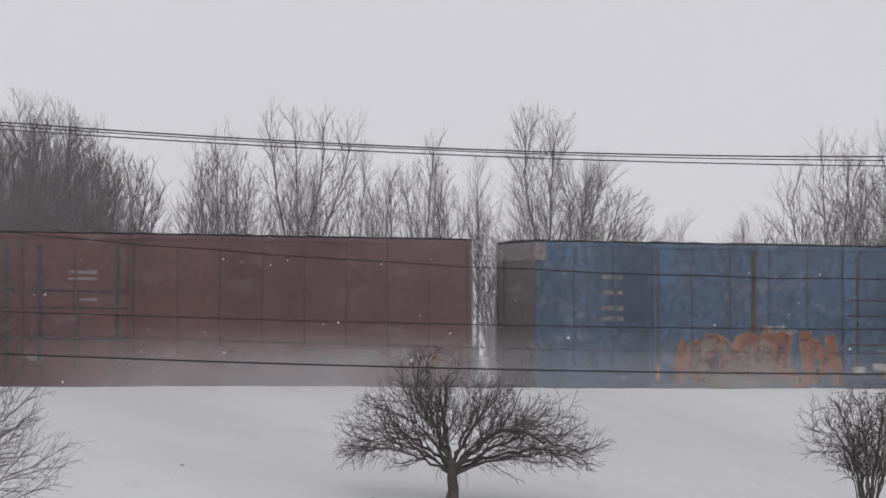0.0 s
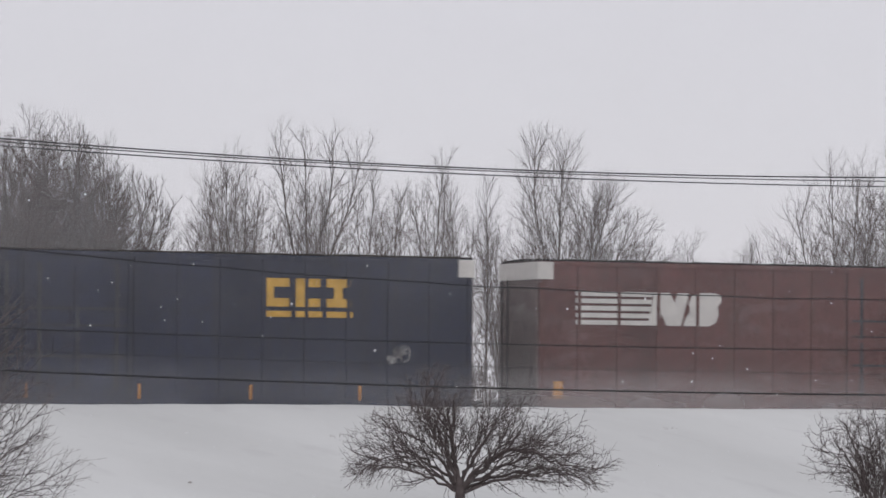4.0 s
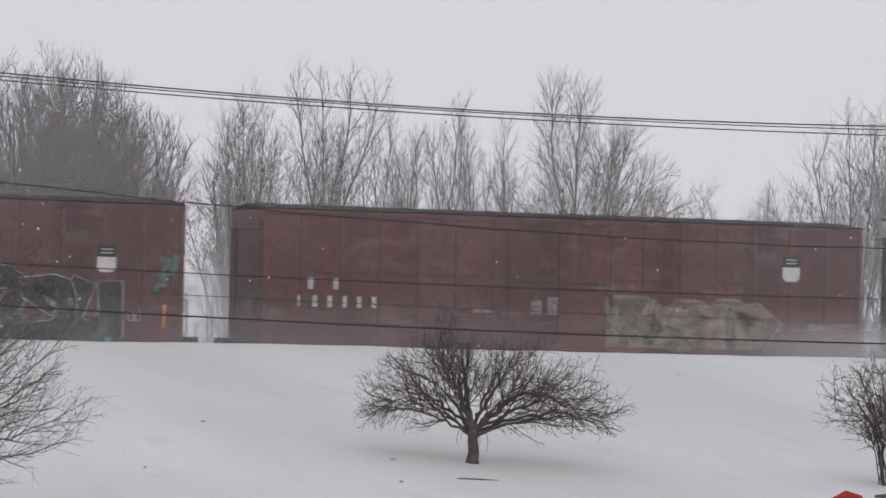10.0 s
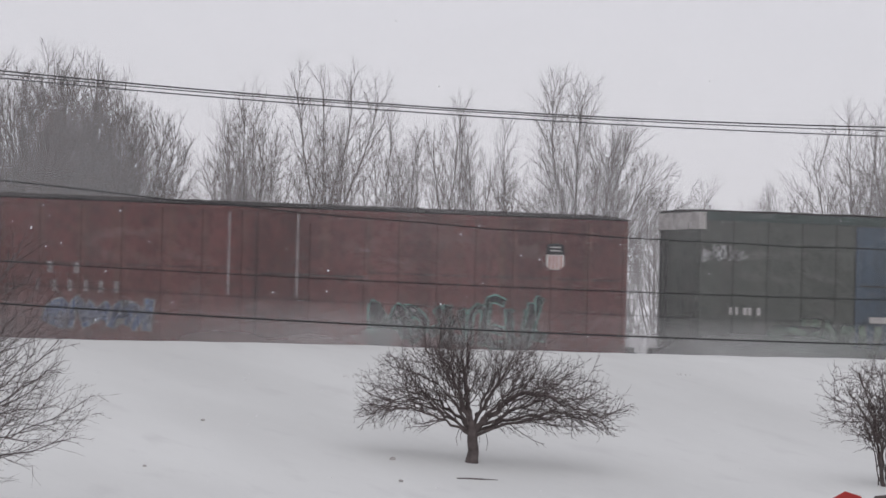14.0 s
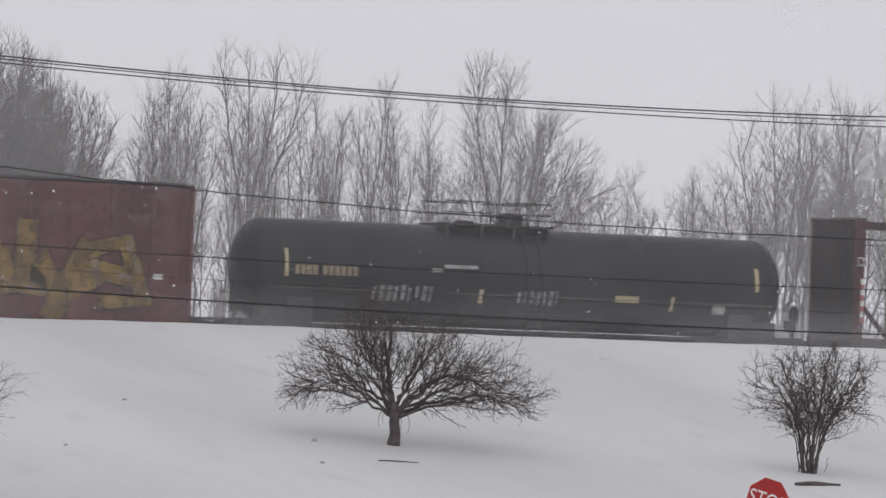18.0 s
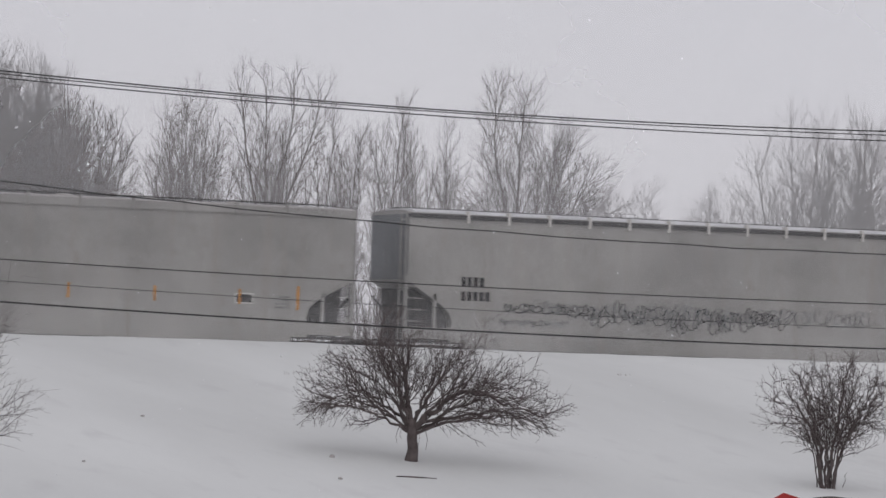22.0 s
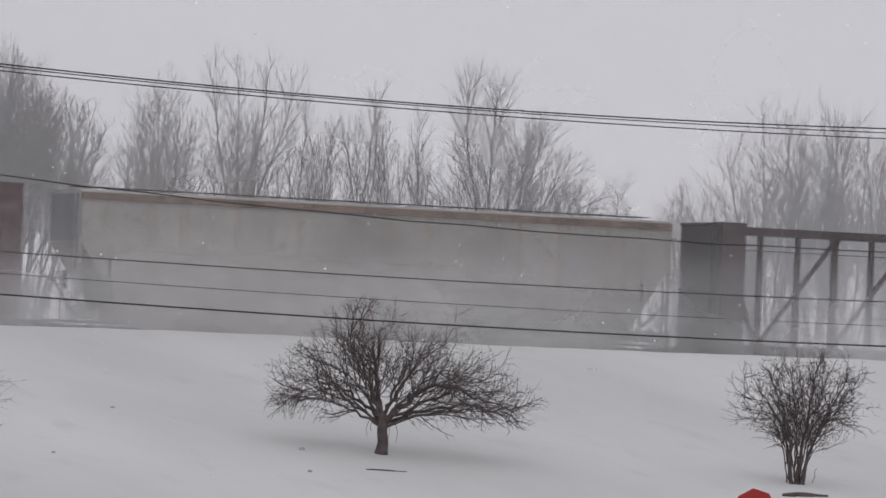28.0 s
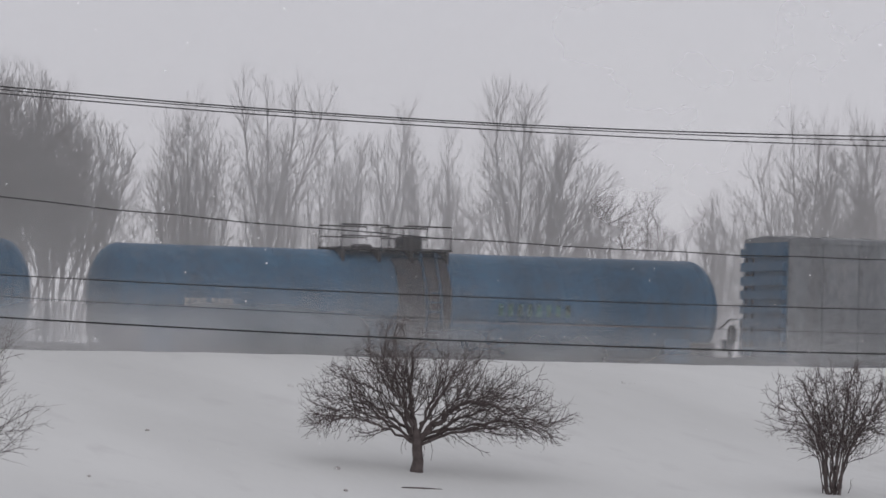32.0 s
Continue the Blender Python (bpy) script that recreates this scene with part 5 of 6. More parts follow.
couple(centre_beam("empty red-brown centre-beam lumber flat with bulkhead ends", BEAMRED, False), 465.32, 488.05)

c = couple(hopper("pale beige covered hopper with a purple graffiti", 19.4, 4.66, BEIGE, 2.65, 1.4, 11, snow=False), 489.75, 509.45)
graffiti(c, -5.95, -2.0, 0.8, 1.9, 4, "purple", "soot", "dark purple graffiti of round arches", 151, y=-1.504, wild=0.25, second="tan", fat=0.27, brush=ARCH)
reflectors(c, 17.5, 6, 1.9, y=-1.505)
plates(c, [(6.15, 6.62, 1.95, 2.17)], SPRAY["black"], "placard", y=-1.505)
plates(c, [(6.11, 6.66, 1.91, 2.21)], WHITE, "placard_rim", y=-1.500)
plates(c, [(7.95, 8.03, 1.78, 2.46)], ORANGE, "reflector", "faded orange upright strip", y=-1.505)
plates(c, [(7.3, 7.75, 1.82 + 0.1 * k, 1.86 + 0.1 * k) for k in range(4)], SPRAY["grey"], "stencil", y=-1.504)
marks(c, -8.05, 2.62, (4,), 0.24, SPRAY["soot"], "dark reporting marks as bars", y=-1.504, span=0.85)
marks(c, -8.05, 2.22, (6,), 0.24, SPRAY["soot"], "dark car number as bars", y=-1.504, span=1.1, weight=0.8)

# Dark top chord: the shadow line under the roof lip, put into colour.
c = couple(hopper("pale beige covered hopper with thin scribbles and a snowy roof", 19.0, 4.70, BEIGE, 2.75, 1.45, 13, trims=WHITE, chord=GRIMESHADE, band=0.12), 510.42, 530.2)
marks(c, -7.75, 2.66, (4,), 0.26, SPRAY["black"], "black reporting marks as bars", y=-1.504)
marks(c, -7.75, 2.24, (5,), 0.26, SPRAY["black"], "black car number as bars", y=-1.504)
scrawl(c, -6.4, -3.9, 1.85, 2.3, 9, "soot", "small dark script scribbles", 164, y=-1.504)
scrawl(c, -6.5, -4.4, 1.55, 1.8, 12, "grey", "small grey script scribbles", 165, y=-1.504)
scrawl(c, -3.9, 2.6, 1.5, 2.35, 26, "soot", "dark blue-grey scribbles along the side", 163, y=-1.504)
scrawl(c, -5.5, 5.4, 1.75, 2.4, 30, "grey", "thin grey-blue scribbles along the side", 161, y=-1.504)
plates(c, [(6.3, 7.45, 2.25 + 0.14 * k, 2.31 + 0.14 * k) for k in range(4)], SPRAY["grey"], "stencil", y=-1.504)
graffiti(c, 7.3, 8.3, 1.6, 2.2, 3, "red", "orange", "small red graffiti", 162, y=-1.504, wild=0.4)
plates(c, [(6.9, 7.25, 1.85, 2.15)], SPRAY["black"], "placard", y=-1.505)

couple(centre_beam("empty red-brown centre-beam lumber flat with bulkhead ends", BEAMRED, False), 531.97, 554.79)
couple(centre_beam("empty steep-braced centre-beam lumber flat with broad bulkheads", BEAMRED, True), 556.52, 579.36)
couple(centre_beam("empty red-brown centre-beam lumber flat with bulkhead ends", BEAMRED, False), 581.11, 603.9)
couple(centre_beam("empty steep-braced centre-beam lumber flat with broad bulkheads", BEAMRED, True), 605.6, 628.42)
c = couple(hopper("rust-stained white covered hopper with long sloped ends", 18.2, 4.64, RUSTY, 3.25, 1.62, 0, snow=False, chord=RUST, end_fill=False), 630.0, 648.27)
couple(centre_beam("empty steep-braced centre-beam lumber flat with broad bulkheads", BEAMDARK, True), 650.0, 672.63)
c = couple(hopper("pale beige covered hopper with a teal graffiti and snowy roof", 18.3, 4.70, PALE, 2.65, 1.4, 9, end_fill="left"), 674.36, 692.73)
block_graffiti(c, [(1.95, 1.16), (4.9, 1.12), (4.98, 2.18), (4.1, 2.22), (2.95, 2.31), (1.8, 2.17), (1.5, 2.02), (1.3, 1.62)], [], "mist", "mint", "broad pale green graffiti", y=-1.504, edge=0.03)
graffiti(c, 1.8, 5.0, 1.3, 2.25, 7, "mint", "mist", "darker letters of a pale green graffiti", 171, y=-1.512, wild=0.3, fat=0.13, edge=0.02)
plates(c, [(5.62, 5.90, 1.66, 1.90)], SPRAY["tan"], "placard", y=-1.505)

# blue tank cars
TR, TZ = 1.50, 2.41
for left, right, first in ((694.79, 713.21, True), (715.9, 734.16, False)):
    c = couple(tank_car("long dull blue tank car with a dark railed platform", 19.2, TR, TZ, TANKBLUE, "blue"), left, right)
    tank_marks(c, -7.3, 2.15, (4, 4), 0.25, plain("dim_lettering", (0.23, 0.23, 0.23), 0.8, 0.3, 6), TR, TZ, "pale car number as bars")
    on_tank(c, [(-0.9, -0.1, TZ - 1.2, TZ + 1.3), (-0.1, 0.75, TZ - 1.3, TZ + 1.35)], STAIN, "stain", TR, TZ, "dark oily stain run down below the platform")
    if first:
        on_tank(c, [(6.0, 7.5, 2.38, 2.7)], PATCH, "paint_patch", TR, TZ, "pale worn patch")
    else:
        on_tank(c, [(2.2 + 0.3 * k, 2.35 + 0.3 * k, 2.12, 2.48) for k in range(8)], SPRAY["teal"], "graffiti", TR, TZ, "dull teal sprayed shapes")

c = couple(boxcar("grey box car with a ribbed blue end", 15.65, 4.62, MIDGREY, spaced(15.65, 12), [(-1.6, 1.5)], peak=0.14, top_plate=0.10, end_ribs=9, end_material=TANKBLUE), 736.51, 752.16)
part("end_panel", Geo().box(-7.86, -7.83, -1.46, 1.46, 1.0, 4.55), TANKBLUE, c, "blue painted end sheet")
for k in range(8):
    zc = 1.3 + 0.42 * k
    part("end_corrugation", Geo().section([(-1.42, zc - 0.13), (1.42, zc - 0.13), (1.42, zc + 0.13), (-1.42, zc + 0.13)], -7.99, -7.86), TANKBLUE, c)


# ---- bare trees ----
def side_shoots(r, pts, level, rule, keep, grown, first=None):
    """Shoots that leave the line pts, one round the other, and their own shoots in turn."""
    gap, start, angle, reach, lift, wander, radius = rule[level]
    start = start if first is None else first
    total = sum((q - p).length for p, q in zip(pts, pts[1:]))
    n = max(1, int(total * (1 - start) / gap + r.random()))
    turn = r.uniform(0, math.tau)
    for i in range(n):
        u = start + (1 - start) * (i + r.random()) / n
        k = min(int(u * (len(pts) - 1)), len(pts) - 2)
        p = pts[k].lerp(pts[k + 1], u * (len(pts) - 1) - k)
        way = (pts[k + 1] - pts[k]).normalized()
        turn += 2.4 + r.gauss(0, 0.5)
        a = way.orthogonal().normalized()
        b = way.cross(a)
        lean = radians(r.uniform(*angle))
        d = way * math.cos(lean) + (a * math.cos(turn) + b * math.sin(turn)) * math.sin(lean)
        length = r.uniform(*reach) * (1.1 - 0.6 * u)
        for _ in range(3):
            if not keep(p + d * length):
                length *= 0.72
        if length < 0.05:
            continue
        steps = 5 if level == 0 else (4 if level == 1 else 3)
        line, q, w = [p], p, d
        for _ in range(steps):
            w = (w + Vector((r.gauss(0, wander), r.gauss(0, wander), r.gauss(0, wander) + lift))).normalized()
            q = q + w * (length / steps)
            line.append(q)
        thick = radius * (0.7 + 0.5 * r.random()) * (1.1 - 0.4 * u)
        grown[level].tube(line, [thick * (1 - 0.72 * j / steps) for j in range(steps + 1)], 5 if level == 0 else 3)
        if level + 1 < len(rule):
            side_shoots(r, line, level + 1, rule, keep, grown)


def planted(name, x, y, z, label, category, trunk, limbs, fine):
    tree = new(name)
    tree.matrix_basis = pose(x, y, z, 0, 0, -21)
    tagged(tree, label, category, "bare trees on the bank")
    part("trunk" if name == "small_tree" else "stem", trunk, BARK, tree, smooth=True)
    for g in limbs:
        part("limb" if name == "small_tree" else "stem", g, BARK, tree)
    tagged(part("crown", fine, BARK, tree), kind="stuff")
    return tree


def limbed(seed, lines, rule, keep, step, wander, taper=0.3):
    """Main limbs, given by a few points and a thickness each, with all the shoots on them: a mesh a limb, and the twigs."""
    r = random.Random(seed)
    limbs, fine = [], Geo()
    for points, thick, first in lines:
        line = curve_through(points, r, wander, step)
        g = Geo().tube(line, [thick * (1 - (1 - taper) * i / (len(line) - 1)) for i in range(len(line))], 7)
        side_shoots(r, line, 0, rule, keep, [g] + [fine] * 5, first)
        limbs.append(g)
    return limbs, fine


def domed_tree():
    def keep(p):
        x, y, z = p
        d = math.hypot((x - 0.45) / (3.05 if x < 0.45 else 3.2), y / 2.0)
        return d < 1 and 0.48 + 0.12 * d < z < 3.4 - 1.5 * d ** 2.8

    r = random.Random(47)
    rule = [(0.175, 0.12, (18, 48), (0.8, 1.9), 0.03, 0.10, 0.0145), (0.135, 0.12, (22, 55), (0.36, 0.85), 0.03, 0.15, 0.0082), (0.125, 0.12, (22, 62), (0.16, 0.42), 0.02, 0.2, 0.0054)]
    lines = [([(0.0, 0, 0.60), (-0.10, 0.02, 1.2), (-0.16, 0.05, 1.75), (-0.12, 0.0, 2.2), (-0.05, 0.1, 2.7)], 0.068, 0.15),
             ([(0.05, 0, 0.58), (0.35, -0.1, 0.95), (0.85, -0.2, 1.38), (1.45, -0.25, 1.46), (2.1, -0.3, 1.2), (2.8, -0.35, 1.0)], 0.070, 0.18),
             ([(-0.04, 0, 0.74), (-0.22, -0.1, 1.3), (-0.5, -0.2, 2.0), (-0.75, -0.2, 2.35), (-0.72, -0.25, 2.7), (-0.5, -0.2, 3.2)], 0.044, 0.2)]
    for k in range(15):
        e = -1.0 + 2.0 * (k + r.uniform(0.2, 0.8)) / 15
        e = math.copysign(abs(e) ** 0.62, e)
        y = (-1.0, 0.7, -0.4, 1.1, 0.2)[k % 5] * (1.1 - 0.6 * abs(e))
        x = e * (2.35 if e < 0 else 3.0)
        z = 0.95 + (1.0 - abs(e) ** 1.6) * 1.9 * r.uniform(0.5, 1.0) - 0.15 * (e > 0.6)
        lines.append(([(0.03 * (1 if e > 0 else -1), 0, 0.55 + 0.25 * (1 - abs(e))), (x * 0.3, y * 0.3, 0.7 + (z - 0.6) * 0.42), (x * 0.65, y * 0.65, 0.75 + (z - 0.6) * 0.78), (x, y, z)], r.uniform(0.024, 0.046), 0.15))
    limbs, fine = limbed(43, lines, rule, keep, 0.13, 0.028, 0.16)
    trunk = Geo().tube([(0.02, 0, -0.25), (0.02, 0, 0.0), (0.05, 0, 0.2), (0.02, 0, 0.42), (0.03, 0, 0.66), (-0.02, 0.0, 0.85)], [0.19, 0.14, 0.118, 0.112, 0.115, 0.07], 10)
    for sx, l in ((-0.3, 0.30), (-0.22, 0.2), (0.32, 0.42), (0.16, 0.34), (0.1, 0.2)):
        fine.tube([(sx * 0.3, -0.08, 0.70), (sx * 0.9, -0.1, 0.66), (sx * 1.1, -0.1, 0.62 - l * 0.5), (sx * 1.0, -0.1, 0.62 - l)], [0.011, 0.009, 0.007, 0.005], 4)
    planted("small_tree", 32.09, 81.6, -1.50, "small bare spreading tree with dense dark twigs on the snowy bank", "tree", trunk, limbs, fine)


def bundled_shrub():
    r = random.Random(82)

    def keep(p):
        x, y, z = p
        d = math.hypot((x - 0.05) / 2.1, y / 1.7)
        return d < 1 and 0.7 + 0.3 * d < z < 3.25 - 0.9 * d * d

    rule = [(0.175, 0.28, (25, 60), (0.6, 1.3), 0.03, 0.16, 0.0125), (0.145, 0.12, (30, 70), (0.28, 0.65), 0.03, 0.24, 0.0080), (0.11, 0.12, (30, 80), (0.13, 0.32), 0.03, 0.3, 0.0056)]
    lines = []
    for k in range(20):
        a = math.tau * (k + r.uniform(-0.35, 0.35)) / 20
        c, s, b = math.cos(a), math.sin(a), r.uniform(0.35, 1.0)
        top = 2.9 - 1.0 * b * b + r.uniform(-0.2, 0.2)
        lines.append(([(c * 0.16 * b, s * 0.13 * b, -0.1), (c * 0.26 * b - 0.03, s * 0.22 * b, 0.4), (c * 0.38 * b, s * 0.34 * b, 0.9), (c * 0.78 * b + 0.03, s * 0.62 * b, 1.5), (c * 1.45 * b + 0.05, s * 1.0 * b, top)],
                      0.040 if k % 4 == 0 else r.uniform(0.014, 0.024), 0.32))
    limbs, fine = limbed(84, lines, rule, keep, 0.15, 0.020)
    fine.tube([(-0.2, -0.1, 1.05), (-0.7, -0.15, 1.3), (-1.3, -0.2, 1.48), (-1.75, -0.2, 1.62)], [0.012, 0.009, 0.006, 0.004], 4)
    fine.tube([(0.3, -0.1, 0.1), (0.36, -0.1, 0.25), (0.34, -0.1, 0.36), (0.4, -0.1, 0.42)], [0.010, 0.009, 0.007, 0.005], 4)
    planted("shrub", 40.62, 78.62, -1.9, "tall bare many-stemmed shrub standing in the snow", "shrub", limbs[0], limbs[1:], fine)


def arching_tree():
    r = random.Random(152)

    def keep(p):
        x, y, z = p
        return 0.6 < z < 6.4 and math.hypot(x / 5.4, y / 3.8) < 1

    rule = [(0.24, 0.22, (16, 40), (1.1, 2.3), 0.045, 0.08, 0.0115), (0.22, 0.15, (18, 45), (0.5, 1.2), 0.04, 0.11, 0.0070), (0.20, 0.2, (20, 52), (0.25, 0.6), 0.04, 0.15, 0.0048)]
    trunk = Geo().tube([(0, 0, -0.3), (0.03, 0, 0.8), (0.0, 0.03, 1.6), (0.08, 0, 3.0), (0, 0, 4.4)], [0.22, 0.16, 0.13, 0.09, 0.03], 9)
    lines = []
    for k in range(13):
        e, y, l, z = 0.02 + 0.075 * k, (-0.35, 0.3, 0.05, -0.6, 0.55)[k % 5], 4.3 - 0.35 * (k % 3) - 0.05 * k, 0.95 + 0.10 * k
        lines.append(([(0, 0, z)] + [(l * u * math.cos(e), y * l * u, z + l * u * math.sin(e) * (0.55 + 0.5 * u * u) + 0.45 * u ** 3 - 0.18 * u * (1 - u)) for u in (0.3, 0.6, 0.85, 1.0)], 0.036 - 0.001 * k, 0.25))
    for k in range(6):
        e = 0.1 + 0.2 * k
        lines.append(([(0, 0, 1.1 + 0.12 * k)] + [(-3.0 * u * math.cos(e), (0.5, -0.4, 0.0)[k % 3] * 3 * u, 1.1 + 0.12 * k + 3.0 * u * math.sin(e)) for u in (0.35, 0.7, 1.0)], 0.04, 0.3))
    limbs, fine = limbed(154, lines, rule, keep, 0.25, 0.03, 0.2)
    planted("small_tree", 16.6, 74.0, -2.42, "bare tree with long thin arching branches on the bank", "tree", trunk, limbs, fine)


def woods_tree(seed, leaders, rule, keep=None, taper=0.18):
    """A woodland tree, given by the lines of its leaders: (points, thickness, where its shoots begin)."""
    r = random.Random(seed)
    trunk, crown = Geo(), Geo()
    for points, thick, first in leaders:
        line = curve_through(points, r, 0.016, 0.45)
        trunk.tube(line, [thick * 1.18 * (1 - (1 - taper) * i / (len(line) - 1)) for i in range(len(line))], 6)
        side_shoots(r, line, 0, rule, keep or (lambda p: p.z > 1.2), [crown] * 5, first)
    return trunk.mesh("trunk", WOODBARK, True), crown.mesh("crown", WOODBARK)


AIRY = [(0.21, 0.22, (18, 36), (1.6, 3.2), 0.05, 0.035, 0.021), (0.22, 0.12, (18, 38), (0.8, 1.6), 0.035, 0.05, 0.0114), (0.17, 0.15, (18, 42), (0.32, 0.85), 0.03, 0.06, 0.0070)]
FULL = [(0.38, 0.20, (20, 42), (1.9, 3.5), 0.045, 0.035, 0.023), (0.29, 0.12, (20, 42), (0.9, 1.8), 0.035, 0.05, 0.0116), (0.21, 0.15, (18, 45), (0.35, 0.90), 0.03, 0.06, 0.0072)]
THICK = [(0.27, 0.10, (12, 32), (1.7, 3.2), 0.01, 0.03, 0.021), (0.25, 0.12, (12, 36), (0.9, 1.7), 0.02, 0.045, 0.0120), (0.19, 0.15, (14, 38), (0.35, 0.90), 0.03, 0.06, 0.0080)]
SPARE = [(0.26, 0.22, (16, 34), (1.2, 2.5), 0.05, 0.035, 0.018), (0.22, 0.15, (16, 38), (0.6, 1.25), 0.04, 0.05, 0.0110), (0.18, 0.2, (18, 42), (0.30, 0.75), 0.03, 0.06, 0.0070)]


def fan_leaders(seed, count, top, half, foot=0.3, curl=0.75, thick=0.06, first=0.3):
    """Stems that leave one foot and open like a fan, those at the edge lower and more bent."""
    r = random.Random(seed)
    out = []
    for k in range(count):
        e = (k + 0.5) / count * 2 - 1 + r.uniform(-0.12, 0.12)
        y = r.uniform(-0.8, 0.8) * half * 0.8
        z = top * (1 - 0.34 * abs(e) ** 2.2) * r.uniform(0.93, 1.0)
        out.append(([(e * foot * 0.4, y * 0.05, -0.2), (e * foot, y * 0.15, z * 0.12), (e * half * (curl - 0.24), y * 0.45, z * 0.42), (e * half * curl, y * 0.75, z * 0.72), (e * half, y, z)], thick * r.uniform(0.7, 1.1), first))
    return out


def dome_mesh(seed, top, half):
    def keep(p):
        u = min(1.0, max(0.0, p.z / top))
        rim = half * math.sqrt(max(0.02, 1 - ((u - 0.45) / 0.58) ** 2))
        return p.z > 4.0 - 2.9 * math.hypot(p.x, p.y) / half and math.hypot(p.x, p.y) < rim

    return woods_tree(seed, fan_leaders(seed + 1, 15, top * 0.95, half * 0.92, 0.7, 0.80, 0.060, 0.42), THICK, keep)


domed_tree()
bundled_shrub()
arching_tree()

WOODS = {
    "dome": (dome_mesh(301, 9.9, 3.6), "dense bare twiggy tree with many stems behind the track"),
    "round": (dome_mesh(305, 9.2, 3.2), "dense bare twiggy tree with many stems behind the track"),
    "fan": (woods_tree(311, fan_leaders(312, 8, 9.8, 1.8, 0.35, 0.74, 0.055, 0.18), SPARE), "bare tree of several close upright stems behind the track"),
    "vee": (woods_tree(321, [([(0.1, 0, -0.3), (0.08, 0, 3.5), (0.3, 0.1, 6.4), (0.85, 0.2, 8.8), (1.0, 0.2, 10.9)], 0.085, 0.34), ([(0.05, 0, 3.6), (-0.35, -0.1, 6.2), (-0.75, -0.3, 8.4), (-1.05, -0.3, 10.6)], 0.062, 0.15),
                             ([(0.1, 0, 4.2), (0.0, 0.4, 7.0), (-0.1, 0.5, 10.7)], 0.045, 0.2), ([(0.15, 0, 4.6), (0.9, -0.3, 6.6), (1.65, -0.4, 8.6), (1.95, -0.3, 10.2)], 0.05, 0.25)], SPARE), "bare tree with a wide forked crown behind the track"),
    "slim": (woods_tree(331, [([(0, 0, -0.3), (0.08, 0, 3), (-0.06, 0, 6), (0.15, 0, 9.9)], 0.055, 0.16), ([(0.05, 0, 3.2), (0.45, 0.2, 5.6), (0.55, 0.2, 8.4)], 0.035, 0.1)], SPARE), "slender bare leafless tree behind the track"),
    "crossed": (woods_tree(341, [([(-0.5, 0, -0.3), (-0.15, 0, 4), (0.2, 0, 7), (0.45, 0, 9.9)], 0.055, 0.16), ([(0.3, 0.2, -0.3), (0.1, 0.2, 4), (-0.3, 0.1, 6.6), (-0.6, 0, 8.6)], 0.045, 0.16)], SPARE), "slender bare tree of two crossing stems behind the track"),
    "tall": (woods_tree(351, [([(0, 0, -0.3), (-0.08, 0, 4.0), (0.02, 0, 7.4), (0.15, 0, 10.9)], 0.095, 0.3), ([(-0.08, 0, 4.6), (-0.55, 0.2, 7.2), (-0.95, 0.2, 9.2), (-1.0, 0.2, 11.2)], 0.055, 0.15),
                              ([(0.0, 0, 3.8), (0.7, -0.3, 6.2), (0.95, -0.3, 8.8)], 0.048, 0.2), ([(-0.05, 0, 3.4), (-0.9, -0.2, 5.6), (-1.35, -0.3, 7.4)], 0.042, 0.2)], AIRY), "tall bare tree with an upright fine-twigged crown behind the track"),
    "leaning": (woods_tree(361, [([(-0.2, 0, -0.3), (0.15, 0, 3.6), (0.6, 0, 6.4), (1.35, 0, 9.3)], 0.095, 0.28), ([(0.2, 0, 3.8), (1.1, 0.3, 6.0), (2.2, 0.4, 8.0)], 0.055, 0.15), ([(0.25, 0, 3.5), (1.4, -0.3, 5.2), (2.7, -0.3, 6.6)], 0.048, 0.15),
                                 ([(0.3, 0, 4.5), (0.5, -0.3, 7.0), (0.75, -0.3, 8.8)], 0.04, 0.2)], AIRY), "bare tree that leans and spreads to one side behind the track"),
    "spreading": (woods_tree(371, fan_leaders(372, 7, 9.7, 3.0, 0.3, 0.72, 0.07, 0.25), FULL), "broad bare tree with a spreading crown behind the track"),
    "sapling": (woods_tree(381, [([(0, 0, -0.3), (0.1, 0, 4), (0.3, 0, 9.6)], 0.045, 0.35), ([(0.1, 0, 2.5), (-0.8, 0.2, 5.5), (-1.1, 0.2, 8.0)], 0.035, 0.3), ([(0.1, 0, 2.0), (1.1, 0.2, 5.0), (1.6, 0.2, 7.2)], 0.035, 0.3)], SPARE), "thin bare sapling behind the track"),
}
